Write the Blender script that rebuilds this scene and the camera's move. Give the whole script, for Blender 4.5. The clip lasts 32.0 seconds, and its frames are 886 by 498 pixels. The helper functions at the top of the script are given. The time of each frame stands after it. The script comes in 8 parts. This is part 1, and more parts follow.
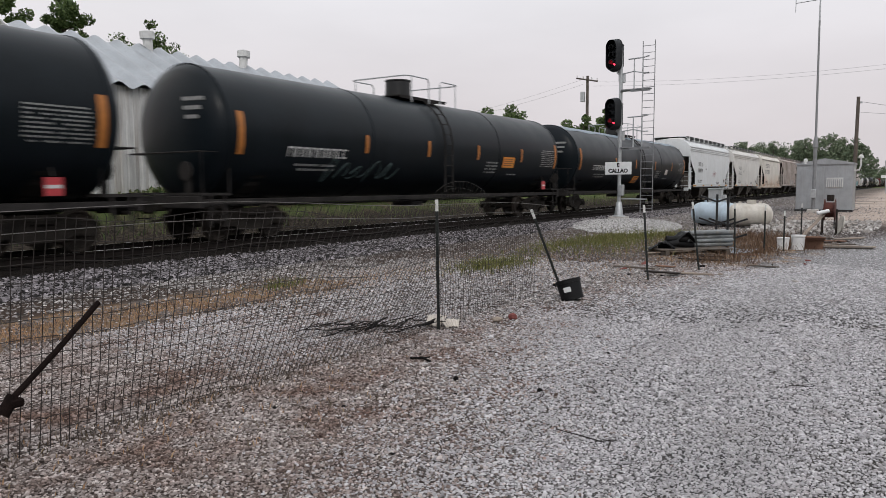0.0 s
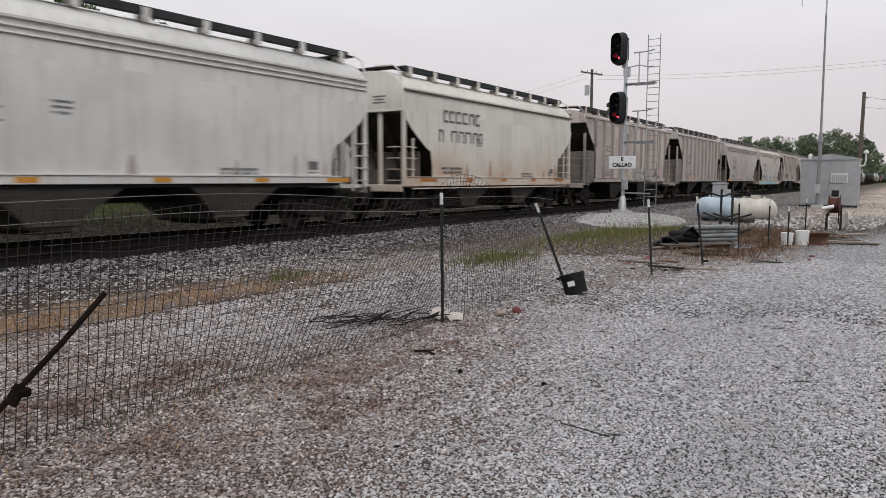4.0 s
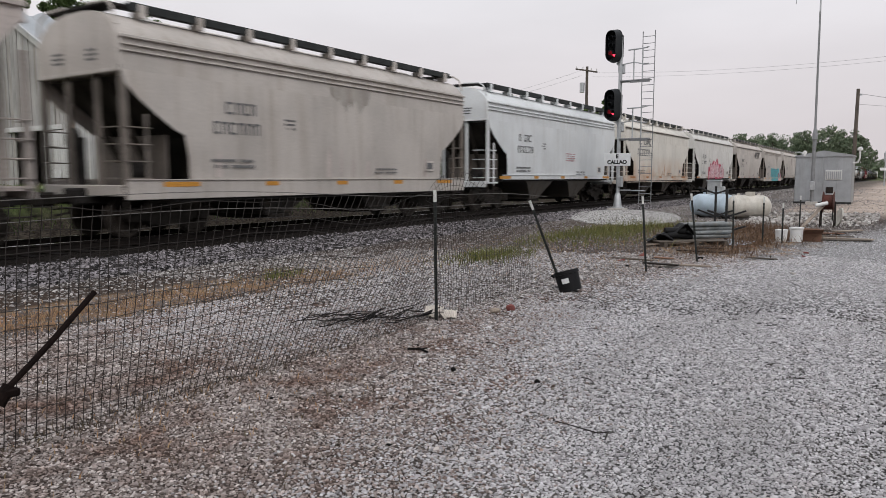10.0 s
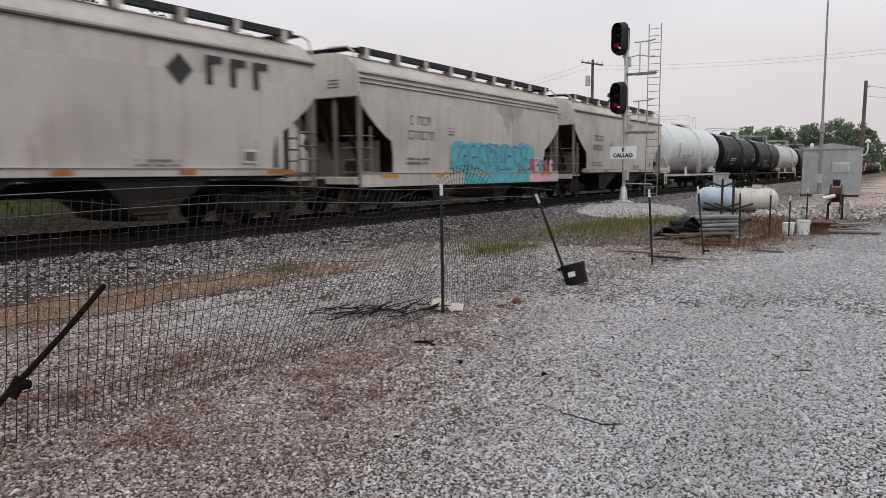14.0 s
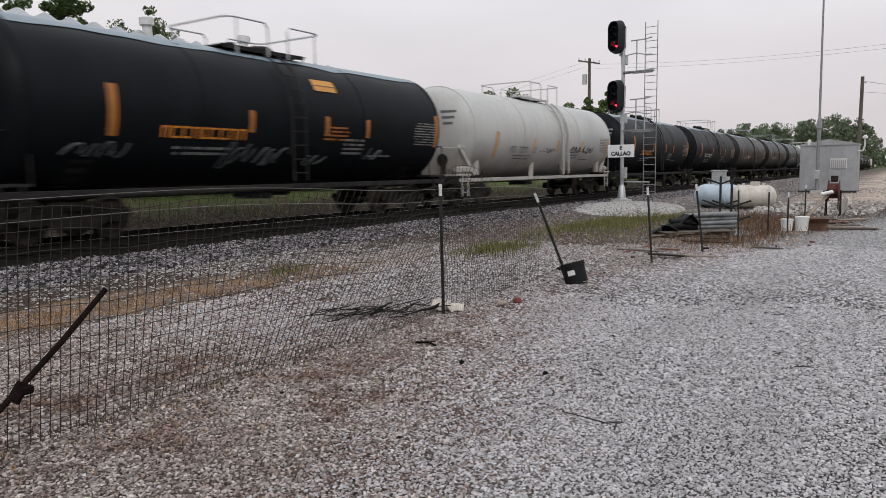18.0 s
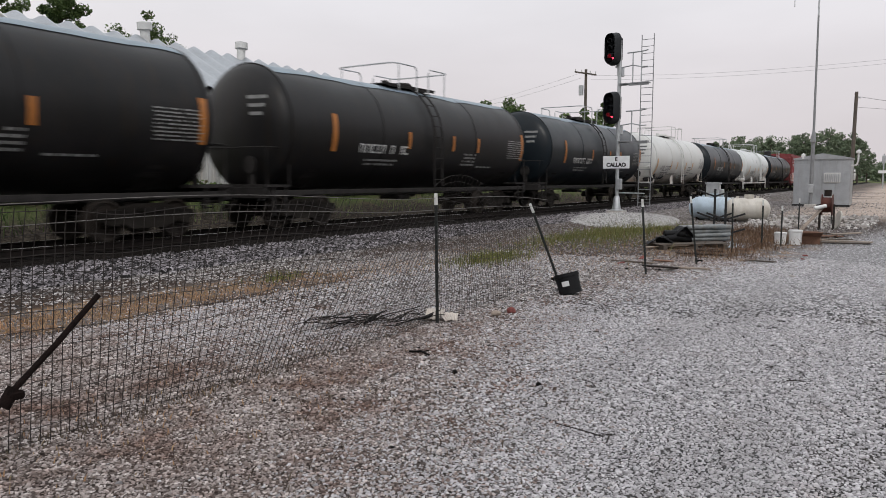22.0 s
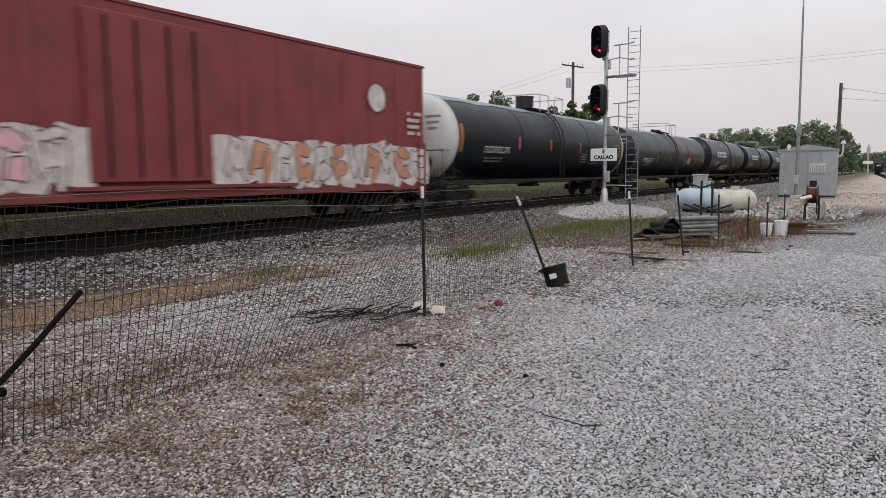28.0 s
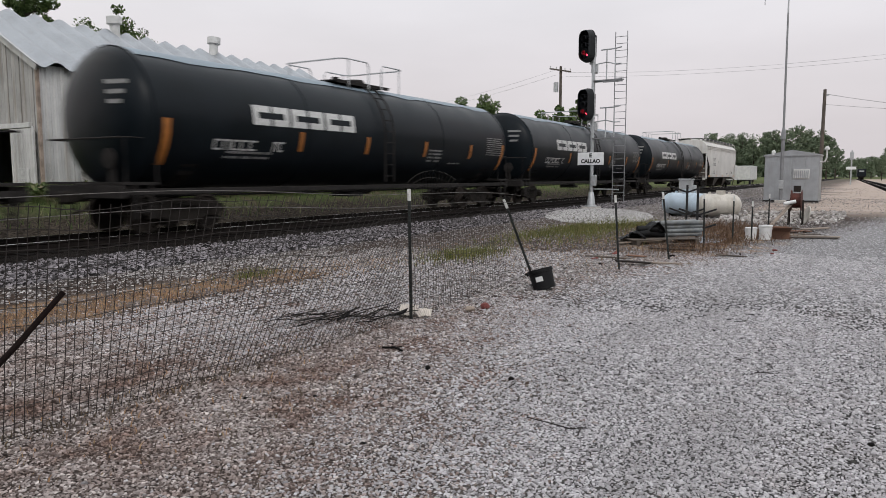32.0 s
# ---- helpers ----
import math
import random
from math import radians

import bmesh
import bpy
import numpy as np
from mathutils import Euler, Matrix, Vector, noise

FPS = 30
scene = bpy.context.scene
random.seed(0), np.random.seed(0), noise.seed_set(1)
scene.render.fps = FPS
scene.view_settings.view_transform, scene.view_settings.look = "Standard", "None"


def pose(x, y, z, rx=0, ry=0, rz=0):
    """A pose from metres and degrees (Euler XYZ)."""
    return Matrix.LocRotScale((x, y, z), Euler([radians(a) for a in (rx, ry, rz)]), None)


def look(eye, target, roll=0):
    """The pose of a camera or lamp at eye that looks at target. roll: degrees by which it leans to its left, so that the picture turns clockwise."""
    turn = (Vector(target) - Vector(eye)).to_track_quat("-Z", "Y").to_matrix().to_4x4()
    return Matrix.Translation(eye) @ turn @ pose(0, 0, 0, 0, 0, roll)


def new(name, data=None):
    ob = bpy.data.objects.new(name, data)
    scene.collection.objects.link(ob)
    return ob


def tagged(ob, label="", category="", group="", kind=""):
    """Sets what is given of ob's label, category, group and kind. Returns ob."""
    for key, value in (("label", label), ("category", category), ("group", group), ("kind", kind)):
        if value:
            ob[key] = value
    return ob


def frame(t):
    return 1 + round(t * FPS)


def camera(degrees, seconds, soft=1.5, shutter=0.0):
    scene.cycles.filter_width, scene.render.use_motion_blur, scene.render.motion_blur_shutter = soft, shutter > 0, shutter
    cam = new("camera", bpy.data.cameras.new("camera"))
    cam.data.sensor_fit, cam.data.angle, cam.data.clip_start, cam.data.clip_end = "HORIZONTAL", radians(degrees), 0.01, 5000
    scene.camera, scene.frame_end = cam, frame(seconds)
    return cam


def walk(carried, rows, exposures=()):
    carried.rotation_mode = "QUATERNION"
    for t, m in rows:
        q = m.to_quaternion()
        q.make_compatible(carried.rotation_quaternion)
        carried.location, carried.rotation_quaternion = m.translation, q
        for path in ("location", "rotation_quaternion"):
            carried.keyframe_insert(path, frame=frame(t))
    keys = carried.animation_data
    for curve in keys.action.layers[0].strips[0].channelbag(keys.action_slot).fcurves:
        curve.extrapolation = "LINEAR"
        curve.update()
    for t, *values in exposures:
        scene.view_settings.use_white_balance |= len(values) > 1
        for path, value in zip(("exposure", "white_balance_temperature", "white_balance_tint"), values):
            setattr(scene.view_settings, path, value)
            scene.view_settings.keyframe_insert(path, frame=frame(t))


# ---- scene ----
# ---- camera ----
cam = camera(64.0, 32.0, soft=0.5, shutter=0.3)
PATH = [
    (0.0, pose(0.009, -0.003, 1.602, 84.973, 0.287, 33.041)),
    (0.5, pose(0.009, 0.002, 1.606, 85.051, 0.235, 32.877)),
    (1.0, pose(0.007, 0.005, 1.603, 84.972, 0.391, 33.152)),
    (1.5, pose(-0.000, 0.007, 1.596, 84.850, 0.401, 33.538)),
    (2.0, pose(-0.003, -0.005, 1.605, 84.624, 0.022, 33.446)),
    (2.5, pose(-0.010, -0.009, 1.601, 84.376, -0.094, 33.735)),
    (3.0, pose(-0.017, -0.016, 1.600, 84.334, -0.007, 33.726)),
    (3.5, pose(-0.013, -0.019, 1.606, 84.472, -0.163, 33.201)),
    (5.5, pose(-0.001, 0.007, 1.601, 84.042, 0.336, 33.750)),
    (6.0, pose(-0.006, 0.008, 1.603, 84.290, 0.336, 33.507)),
    (6.5, pose(0.003, 0.008, 1.600, 84.636, 0.479, 33.357)),
    (7.0, pose(0.005, 0.004, 1.601, 84.639, 0.628, 32.788)),
    (7.5, pose(0.008, 0.013, 1.599, 84.569, 0.530, 32.801)),
    (8.0, pose(-0.003, 0.008, 1.603, 84.424, 0.347, 33.410)),
    (8.5, pose(0.003, 0.011, 1.601, 84.206, 0.384, 33.514)),
    (9.0, pose(0.005, 0.013, 1.596, 84.071, 0.488, 33.586)),
    (9.5, pose(0.001, 0.015, 1.596, 83.850, 0.478, 33.494)),
    (10.0, pose(0.002, 0.015, 1.602, 84.219, 0.037, 32.934)),
    (10.5, pose(0.003, 0.013, 1.602, 84.211, 0.129, 33.116)),
    (11.0, pose(0.004, 0.004, 1.601, 84.153, -0.162, 33.085)),
    (11.5, pose(0.001, 0.009, 1.599, 84.105, 0.221, 32.725)),
    (12.0, pose(0.007, 0.001, 1.607, 84.547, -0.083, 32.441)),
    (12.5, pose(-0.001, -0.005, 1.604, 84.328, -0.239, 33.220)),
    (13.0, pose(-0.004, -0.003, 1.603, 84.099, 0.058, 32.978)),
    (13.5, pose(-0.005, -0.005, 1.601, 83.926, 0.142, 33.161)),
    (14.0, pose(0.001, -0.004, 1.596, 83.740, 0.224, 33.359)),
    (14.5, pose(0.003, -0.008, 1.600, 83.899, 0.439, 33.076)),
    (15.0, pose(0.003, -0.006, 1.599, 83.868, 0.531, 33.121)),
    (15.5, pose(0.010, -0.002, 1.594, 83.796, 0.716, 32.889)),
    (17.5, pose(-0.001, -0.015, 1.598, 83.956, 0.795, 33.032)),
    (18.0, pose(-0.006, -0.014, 1.599, 83.745, 0.826, 33.189)),
    (18.5, pose(-0.012, -0.008, 1.594, 84.180, 0.810, 33.823)),
    (19.0, pose(-0.000, -0.009, 1.601, 84.492, 0.720, 32.953)),
    (19.5, pose(0.006, -0.012, 1.601, 84.232, 0.511, 32.647)),
    (20.0, pose(-0.008, -0.015, 1.602, 84.070, 0.570, 33.052)),
    (20.5, pose(-0.001, -0.025, 1.600, 84.310, 0.278, 32.625)),
    (21.0, pose(-0.004, -0.026, 1.598, 84.393, 0.410, 32.837)),
    (21.5, pose(-0.003, -0.019, 1.606, 84.828, 0.328, 32.477)),
    (22.0, pose(-0.005, -0.018, 1.610, 84.412, 0.013, 32.841)),
    (22.5, pose(-0.002, -0.010, 1.603, 84.223, -0.107, 33.162)),
    (23.0, pose(0.003, -0.006, 1.607, 84.294, 0.094, 32.863)),
    (23.5, pose(0.001, -0.004, 1.608, 84.470, -0.012, 32.739)),
    (24.0, pose(0.009, 0.008, 1.602, 84.366, 0.209, 32.463)),
    (24.5, pose(0.009, 0.009, 1.601, 84.514, 0.569, 32.706)),
    (25.0, pose(0.012, 0.012, 1.607, 84.513, 0.587, 32.677)),
    (25.5, pose(0.011, 0.010, 1.604, 84.267, 0.669, 32.711)),
    (26.0, pose(0.012, 0.010, 1.598, 84.078, 0.727, 32.308)),
    (26.5, pose(0.008, 0.011, 1.600, 83.913, 0.686, 32.183)),
    (28.5, pose(0.011, 0.001, 1.601, 83.904, 0.366, 31.813)),
    (29.0, pose(0.009, 0.006, 1.595, 83.812, 0.465, 31.573)),
    (29.5, pose(0.014, 0.006, 1.598, 83.815, 0.258, 31.574)),
    (30.0, pose(0.013, 0.006, 1.597, 83.822, 0.282, 31.496)),
    (30.5, pose(0.012, 0.004, 1.599, 83.866, 0.168, 31.343)),
    (31.0, pose(0.016, 0.012, 1.596, 83.699, 0.373, 31.502)),
    (31.5, pose(0.017, 0.009, 1.595, 83.720, 0.188, 31.393)),
    (32.0, pose(0.019, 0.008, 1.598, 84.149, 0.074, 30.932)),
]
walk(cam, PATH, [(0.0, 0.0), (32.0, 0.0)])

# ---- world, sun, exposure ----
world = bpy.data.worlds.new("overcast_evening")
scene.world = world
world.use_nodes = True
wn, wl = world.node_tree.nodes, world.node_tree.links
wn.clear()
SUN_EL, SUN_ROT = 38.0, 250.0
sky = wn.new("ShaderNodeTexSky")
sky.sky_type, sky.sun_disc = "NISHITA", False
sky.sun_elevation, sky.sun_rotation = radians(SUN_EL), radians(SUN_ROT)
sky.air_density, sky.dust_density = 1.5, 6.0
geo = wn.new("ShaderNodeTexCoord")
sep = wn.new("ShaderNodeSeparateXYZ")
wl.new(geo.outputs["Generated"], sep.inputs[0])
ramp = wn.new("ShaderNodeValToRGB")
ramp.color_ramp.elements[0].position, ramp.color_ramp.elements[0].color = 0.0, (0.72, 0.665, 0.685, 1)
ramp.color_ramp.elements[1].position, ramp.color_ramp.elements[1].color = 0.5, (1.05, 1.08, 1.13, 1)
e = ramp.color_ramp.elements.new(0.16)
e.color = (0.782, 0.748, 0.78, 1)
e = ramp.color_ramp.elements.new(0.30)
e.color = (0.92, 0.918, 0.96, 1)
wl.new(sep.outputs["Z"], ramp.inputs[0])
cl = wn.new("ShaderNodeTexNoise")
cl.inputs["Scale"].default_value, cl.inputs["Detail"].default_value = 2.2, 5
mp = wn.new("ShaderNodeMapping")
mp.inputs["Scale"].default_value = (1, 1, 3.5)
wl.new(geo.outputs["Generated"], mp.inputs[0])
wl.new(mp.outputs[0], cl.inputs["Vector"])
clr = wn.new("ShaderNodeMapRange")
clr.inputs["From Min"].default_value, clr.inputs["From Max"].default_value = 0.3, 0.7
clr.inputs["To Min"].default_value, clr.inputs["To Max"].default_value = 0.94, 1.07
wl.new(cl.outputs[0], clr.inputs[0])
mul = wn.new("ShaderNodeVectorMath")
mul.operation = "SCALE"
wl.new(ramp.outputs[0], mul.inputs[0])
wl.new(clr.outputs[0], mul.inputs["Scale"])
skymul = wn.new("ShaderNodeVectorMath")
skymul.operation = "SCALE"
skymul.inputs["Scale"].default_value = 0.10
wl.new(sky.outputs[0], skymul.inputs[0])
mixw = wn.new("ShaderNodeMix")
mixw.data_type = "RGBA"
mixw.inputs[0].default_value = 0.93
wl.new(skymul.outputs[0], mixw.inputs[6])
wl.new(mul.outputs[0], mixw.inputs[7])
bg = wn.new("ShaderNodeBackground")
bg.inputs["Strength"].default_value = 1.0
wl.new(mixw.outputs[2], bg.inputs[0])
wo = wn.new("ShaderNodeOutputWorld")
wl.new(bg.outputs[0], wo.inputs[0])

sun = new("sun", bpy.data.lights.new("sun", "SUN"))
sun.data.energy, sun.data.angle, sun.data.color = 0.9, radians(14), (1.0, 0.95, 0.9)
sun.matrix_world = look((40, -30, 50), (0, 12, 0))


# ---- mesh helpers ----
class MB:
    """Collects vertices and faces of one mesh."""

    def __init__(self):
        self.v, self.f = [], []

    def add(self, vs, fs):
        n = len(self.v)
        self.v += [tuple(p) for p in vs]
        self.f += [tuple(i + n for i in q) for q in fs]
        return self

    def box(self, c, s, m=None, ch=0.0):
        """A box at c of size s, turned by m, with edges cut off by ch."""
        hx, hy, hz = s[0] / 2, s[1] / 2, s[2] / 2
        if ch > 0:
            ch = min(ch, 0.45 * min(s))
            vs, idx = [], {}
            for sx in (-1, 1):
                for sy in (-1, 1):
                    for sz in (-1, 1):
                        for ax in range(3):
                            p = [sx * (hx - ch), sy * (hy - ch), sz * (hz - ch)]
                            p[ax] = (sx * hx, sy * hy, sz * hz)[ax]
                            idx[sx, sy, sz, ax] = len(vs)
                            vs.append(p)
            fs = []
            for ax in range(3):
                o = [a for a in range(3) if a != ax]
                for s0 in (-1, 1):
                    q = []
                    for a, b in ((-1, -1), (1, -1), (1, 1), (-1, 1)):
                        k = [0, 0, 0]
                        k[ax], k[o[0]], k[o[1]] = s0, a, b
                        q.append(idx[(*k, ax)])
                    fs.append(q)
            for ax in range(3):
                o = [a for a in range(3) if a != ax]
                for a in (-1, 1):
                    for b in (-1, 1):
                        k0, k1 = [0, 0, 0], [0, 0, 0]
                        k0[ax], k1[ax] = -1, 1
                        k0[o[0]] = k1[o[0]] = a
                        k0[o[1]] = k1[o[1]] = b
                        fs.append([idx[(*k0, o[0])], idx[(*k1, o[0])], idx[(*k1, o[1])], idx[(*k0, o[1])]])
            for sx in (-1, 1):
                for sy in (-1, 1):
                    for sz in (-1, 1):
                        fs.append([idx[sx, sy, sz, a] for a in range(3)])
        else:
            vs = [(x, y, z) for x in (-hx, hx) for y in (-hy, hy) for z in (-hz, hz)]
            fs = [(0, 1, 3, 2), (4, 6, 7, 5), (0, 4, 5, 1), (2, 3, 7, 6), (0, 2, 6, 4), (1, 5, 7, 3)]
        out = []
        for p in vs:
            p = Vector(p)
            if m is not None:
                p = m @ p
            out.append(p + Vector(c))
        return self.add(out, fs)

    def bar(self, a, b, w, h=None, up=(0, 0, 1), ch=0.0):
        """A straight bar of section w x h from a to b."""
        a, b = Vector(a), Vector(b)
        d = b - a
        y = d.normalized()
        u = Vector(up)
        x = y.cross(u)
        if x.length < 1e-4:
            x = y.cross(Vector((1, 0, 0)))
        x.normalize()
        z = x.cross(y)
        m = Matrix((x, y, z)).transposed()
        return self.box((a + b) / 2, (w, d.length, h or w), m, ch)

    def cyl(self, a, b, r, r2=None, n=10, caps=True):
        a, b = Vector(a), Vector(b)
        r2 = r if r2 is None else r2
        d = (b - a).normalized()
        x = d.orthogonal().normalized()
        y = d.cross(x)
        vs = []
        for p, q in ((a, r), (b, r2)):
            for i in range(n):
                t = 2 * math.pi * i / n
                vs.append(p + (x * math.cos(t) + y * math.sin(t)) * q)
        fs = [(i, (i + 1) % n, n + (i + 1) % n, n + i) for i in range(n)]
        if caps:
            fs += [tuple(range(n - 1, -1, -1)), tuple(range(n, 2 * n))]
        return self.add(vs, fs)

    def tube(self, pts, r, n=6):
        """A round wire or pipe through points."""
        pts = [Vector(p) for p in pts]
        vs, fs = [], []
        ref = Vector((0.137, 0.31, 0.94))
        for k, p in enumerate(pts):
            d = (pts[min(k + 1, len(pts) - 1)] - pts[max(k - 1, 0)]).normalized()
            x = d.cross(ref)
            if x.length < 0.05:
                x = d.cross(Vector((1, 0, 0)))
            x.normalize()
            y = d.cross(x)
            for i in range(n):
                t = 2 * math.pi * i / n
                vs.append(p + (x * math.cos(t) + y * math.sin(t)) * r)
        for k in range(len(pts) - 1):
            for i in range(n):
                j = (i + 1) % n
                fs.append((k * n + i, k * n + j, k * n + n + j, k * n + n + i))
        fs += [tuple(range(n - 1, -1, -1)), tuple(range(len(vs) - n, len(vs)))]
        return self.add(vs, fs)

    def rings(self, rings, closed=True, caps=True):
        """Joins rings of equal length into a skin."""
        n = len(rings[0])
        vs = [p for r in rings for p in r]
        fs = []
        for k in range(len(rings) - 1):
            for i in range(n if closed else n - 1):
                j = (i + 1) % n
                fs.append((k * n + i, k * n + j, k * n + n + j, k * n + n + i))
        if caps and closed:
            fs += [tuple(range(n - 1, -1, -1)), tuple(range(len(vs) - n, len(vs)))]
        return self.add(vs, fs)

    def turn(self, prof, n=24, axis="y", c=(0, 0, 0)):
        """A turned body: prof is a row of (along, radius)."""
        rr = []
        for a, r in prof:
            ring = []
            for i in range(n):
                t = 2 * math.pi * i / n
                u, w = r * math.cos(t), r * math.sin(t)
                p = {"y": (u, a, w), "z": (u, w, a), "x": (a, u, w)}[axis]
                ring.append((p[0] + c[0], p[1] + c[1], p[2] + c[2]))
            rr.append(ring)
        return self.rings(rr)

    def quad(self, *p):
        return self.add(p, [tuple(range(len(p)))])


def part(name, mb, mat, parent=None, label="", smooth=0.0):
    """Links a collected mesh as one object; smooth is the angle below which edges are shaded round."""
    me = mb if isinstance(mb, bpy.types.Mesh) else bpy.data.meshes.new(name)
    if me is not mb:
        me.from_pydata(mb.v, [], mb.f)
        me.materials.append(mat)
        if smooth:
            bm = bmesh.new()
            bm.from_mesh(me)
            bmesh.ops.recalc_face_normals(bm, faces=bm.faces)
            lim = radians(smooth)
            for ed in bm.edges:
                ed.smooth = len(ed.link_faces) == 2 and ed.calc_face_angle(0.0) < lim
            for fa in bm.faces:
                fa.smooth = True
            bm.to_mesh(me)
            bm.free()
        else:
            me.validate()
        me.update()
    ob = new(name, me)
    if parent is not None:
        ob.parent = parent
    if label:
        ob["label"] = label
    return ob


def empty(name, m=None):
    ob = new(name)
    ob.empty_display_size = 0.3
    if m is not None:
        ob.matrix_basis = m
    return ob


# ---- materials ----
def material(name, base, rough=0.7, metal=0.0, var=0.25, scale=3.0, fine=40.0, bump=0.15, spec=0.5, streak=0.0, tint=None, dist=0.01, rnd=0.0, wash=None):
    """A painted, stained or natural surface: base colour with broad stains, fine grain, relief and, if asked, streaks running down."""
    m = bpy.data.materials.new(name)
    m.use_nodes = True
    n, l = m.node_tree.nodes, m.node_tree.links
    b = n["Principled BSDF"]
    b.inputs["Metallic"].default_value = metal
    b.inputs["Specular IOR Level"].default_value = spec
    tc = n.new("ShaderNodeTexCoord")
    oi = n.new("ShaderNodeObjectInfo")
    off = n.new("ShaderNodeVectorMath")
    off.operation = "SCALE"
    off.inputs[0].default_value = (37, 91, 53)
    l.new(oi.outputs["Random"], off.inputs["Scale"])
    vec = n.new("ShaderNodeVectorMath")
    vec.operation = "ADD"
    l.new(tc.outputs["Object"], vec.inputs[0])
    l.new(off.outputs[0], vec.inputs[1])
    n1 = n.new("ShaderNodeTexNoise")
    n1.inputs["Scale"].default_value, n1.inputs["Detail"].default_value = scale, 6
    l.new(vec.outputs[0], n1.inputs["Vector"])
    n2 = n.new("ShaderNodeTexNoise")
    n2.inputs["Scale"].default_value, n2.inputs["Detail"].default_value = fine, 4
    l.new(vec.outputs[0], n2.inputs["Vector"])
    mx = n.new("ShaderNodeMix")
    mx.data_type = "RGBA"
    t = tint or tuple(c * (1 - var) for c in base)
    mx.inputs[6].default_value, mx.inputs[7].default_value = (*t, 1), (*base, 1)
    mr = n.new("ShaderNodeMapRange")
    mr.inputs["From Min"].default_value, mr.inputs["From Max"].default_value = 0.33, 0.62
    l.new(n1.outputs[0], mr.inputs[0])
    l.new(mr.outputs[0], mx.inputs[0])
    col = mx.outputs[2]
    if streak > 0:
        mpg = n.new("ShaderNodeMapping")
        mpg.inputs["Scale"].default_value = (2.2, 2.2, 0.16)
        l.new(vec.outputs[0], mpg.inputs[0])
        n3 = n.new("ShaderNodeTexNoise")
        n3.inputs["Scale"].default_value, n3.inputs["Detail"].default_value = 2.0, 5
        l.new(mpg.outputs[0], n3.inputs["Vector"])
        mr3 = n.new("ShaderNodeMapRange")
        mr3.inputs["From Min"].default_value, mr3.inputs["From Max"].default_value = 0.5, 0.72
        mr3.inputs["To Max"].default_value = streak
        l.new(n3.outputs[0], mr3.inputs[0])
        ms = n.new("ShaderNodeMix")
        ms.data_type = "RGBA"
        l.new(mr3.outputs[0], ms.inputs[0])
        l.new(col, ms.inputs[6])
        ms.inputs[7].default_value = (base[0] * 0.45 + 0.03, base[1] * 0.40 + 0.015, base[2] * 0.35, 1)
        col = ms.outputs[2]
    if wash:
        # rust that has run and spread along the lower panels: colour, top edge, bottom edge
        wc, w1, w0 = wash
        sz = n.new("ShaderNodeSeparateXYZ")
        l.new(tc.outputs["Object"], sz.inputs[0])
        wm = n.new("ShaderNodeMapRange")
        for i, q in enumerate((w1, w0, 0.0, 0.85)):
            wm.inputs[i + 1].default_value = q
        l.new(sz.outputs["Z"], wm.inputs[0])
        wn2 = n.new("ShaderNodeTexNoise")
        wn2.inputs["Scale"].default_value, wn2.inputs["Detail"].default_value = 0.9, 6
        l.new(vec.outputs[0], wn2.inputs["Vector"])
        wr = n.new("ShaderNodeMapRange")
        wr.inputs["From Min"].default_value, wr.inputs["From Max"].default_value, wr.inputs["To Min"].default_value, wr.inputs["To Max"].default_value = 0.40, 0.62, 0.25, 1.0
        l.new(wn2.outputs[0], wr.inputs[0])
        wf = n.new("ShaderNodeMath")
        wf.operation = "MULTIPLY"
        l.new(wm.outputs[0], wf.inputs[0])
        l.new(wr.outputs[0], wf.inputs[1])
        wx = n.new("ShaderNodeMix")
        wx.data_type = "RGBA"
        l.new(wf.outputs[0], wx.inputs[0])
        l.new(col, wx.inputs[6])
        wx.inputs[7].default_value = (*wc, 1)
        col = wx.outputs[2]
    hv = n.new("ShaderNodeHueSaturation")
    vr = n.new("ShaderNodeMapRange")
    vr.inputs["From Min"].default_value, vr.inputs["From Max"].default_value = 0.25, 0.75
    vr.inputs["To Min"].default_value, vr.inputs["To Max"].default_value = 1 - var * 0.6, 1 + var * 0.4
    l.new(n2.outputs[0], vr.inputs[0])
    if rnd > 0:
        rr = n.new("ShaderNodeMapRange")
        rr.inputs["To Min"].default_value, rr.inputs["To Max"].default_value = 1 - rnd, 1 + rnd
        l.new(oi.outputs["Random"], rr.inputs[0])
        mm = n.new("ShaderNodeMath")
        mm.operation = "MULTIPLY"
        l.new(vr.outputs[0], mm.inputs[0])
        l.new(rr.outputs[0], mm.inputs[1])
        l.new(mm.outputs[0], hv.inputs["Value"])
    else:
        l.new(vr.outputs[0], hv.inputs["Value"])
    l.new(col, hv.inputs["Color"])
    l.new(hv.outputs[0], b.inputs["Base Color"])
    rg = n.new("ShaderNodeMapRange")
    rg.inputs["To Min"].default_value, rg.inputs["To Max"].default_value = max(rough - 0.12, 0.05), min(rough + 0.15, 1)
    l.new(n1.outputs[0], rg.inputs[0])
    l.new(rg.outputs[0], b.inputs["Roughness"])
    bp = n.new("ShaderNodeBump")
    bp.inputs["Strength"].default_value, bp.inputs["Distance"].default_value = bump, dist
    l.new(n2.outputs[0], bp.inputs["Height"])
    l.new(bp.outputs[0], b.inputs["Normal"])
    return m


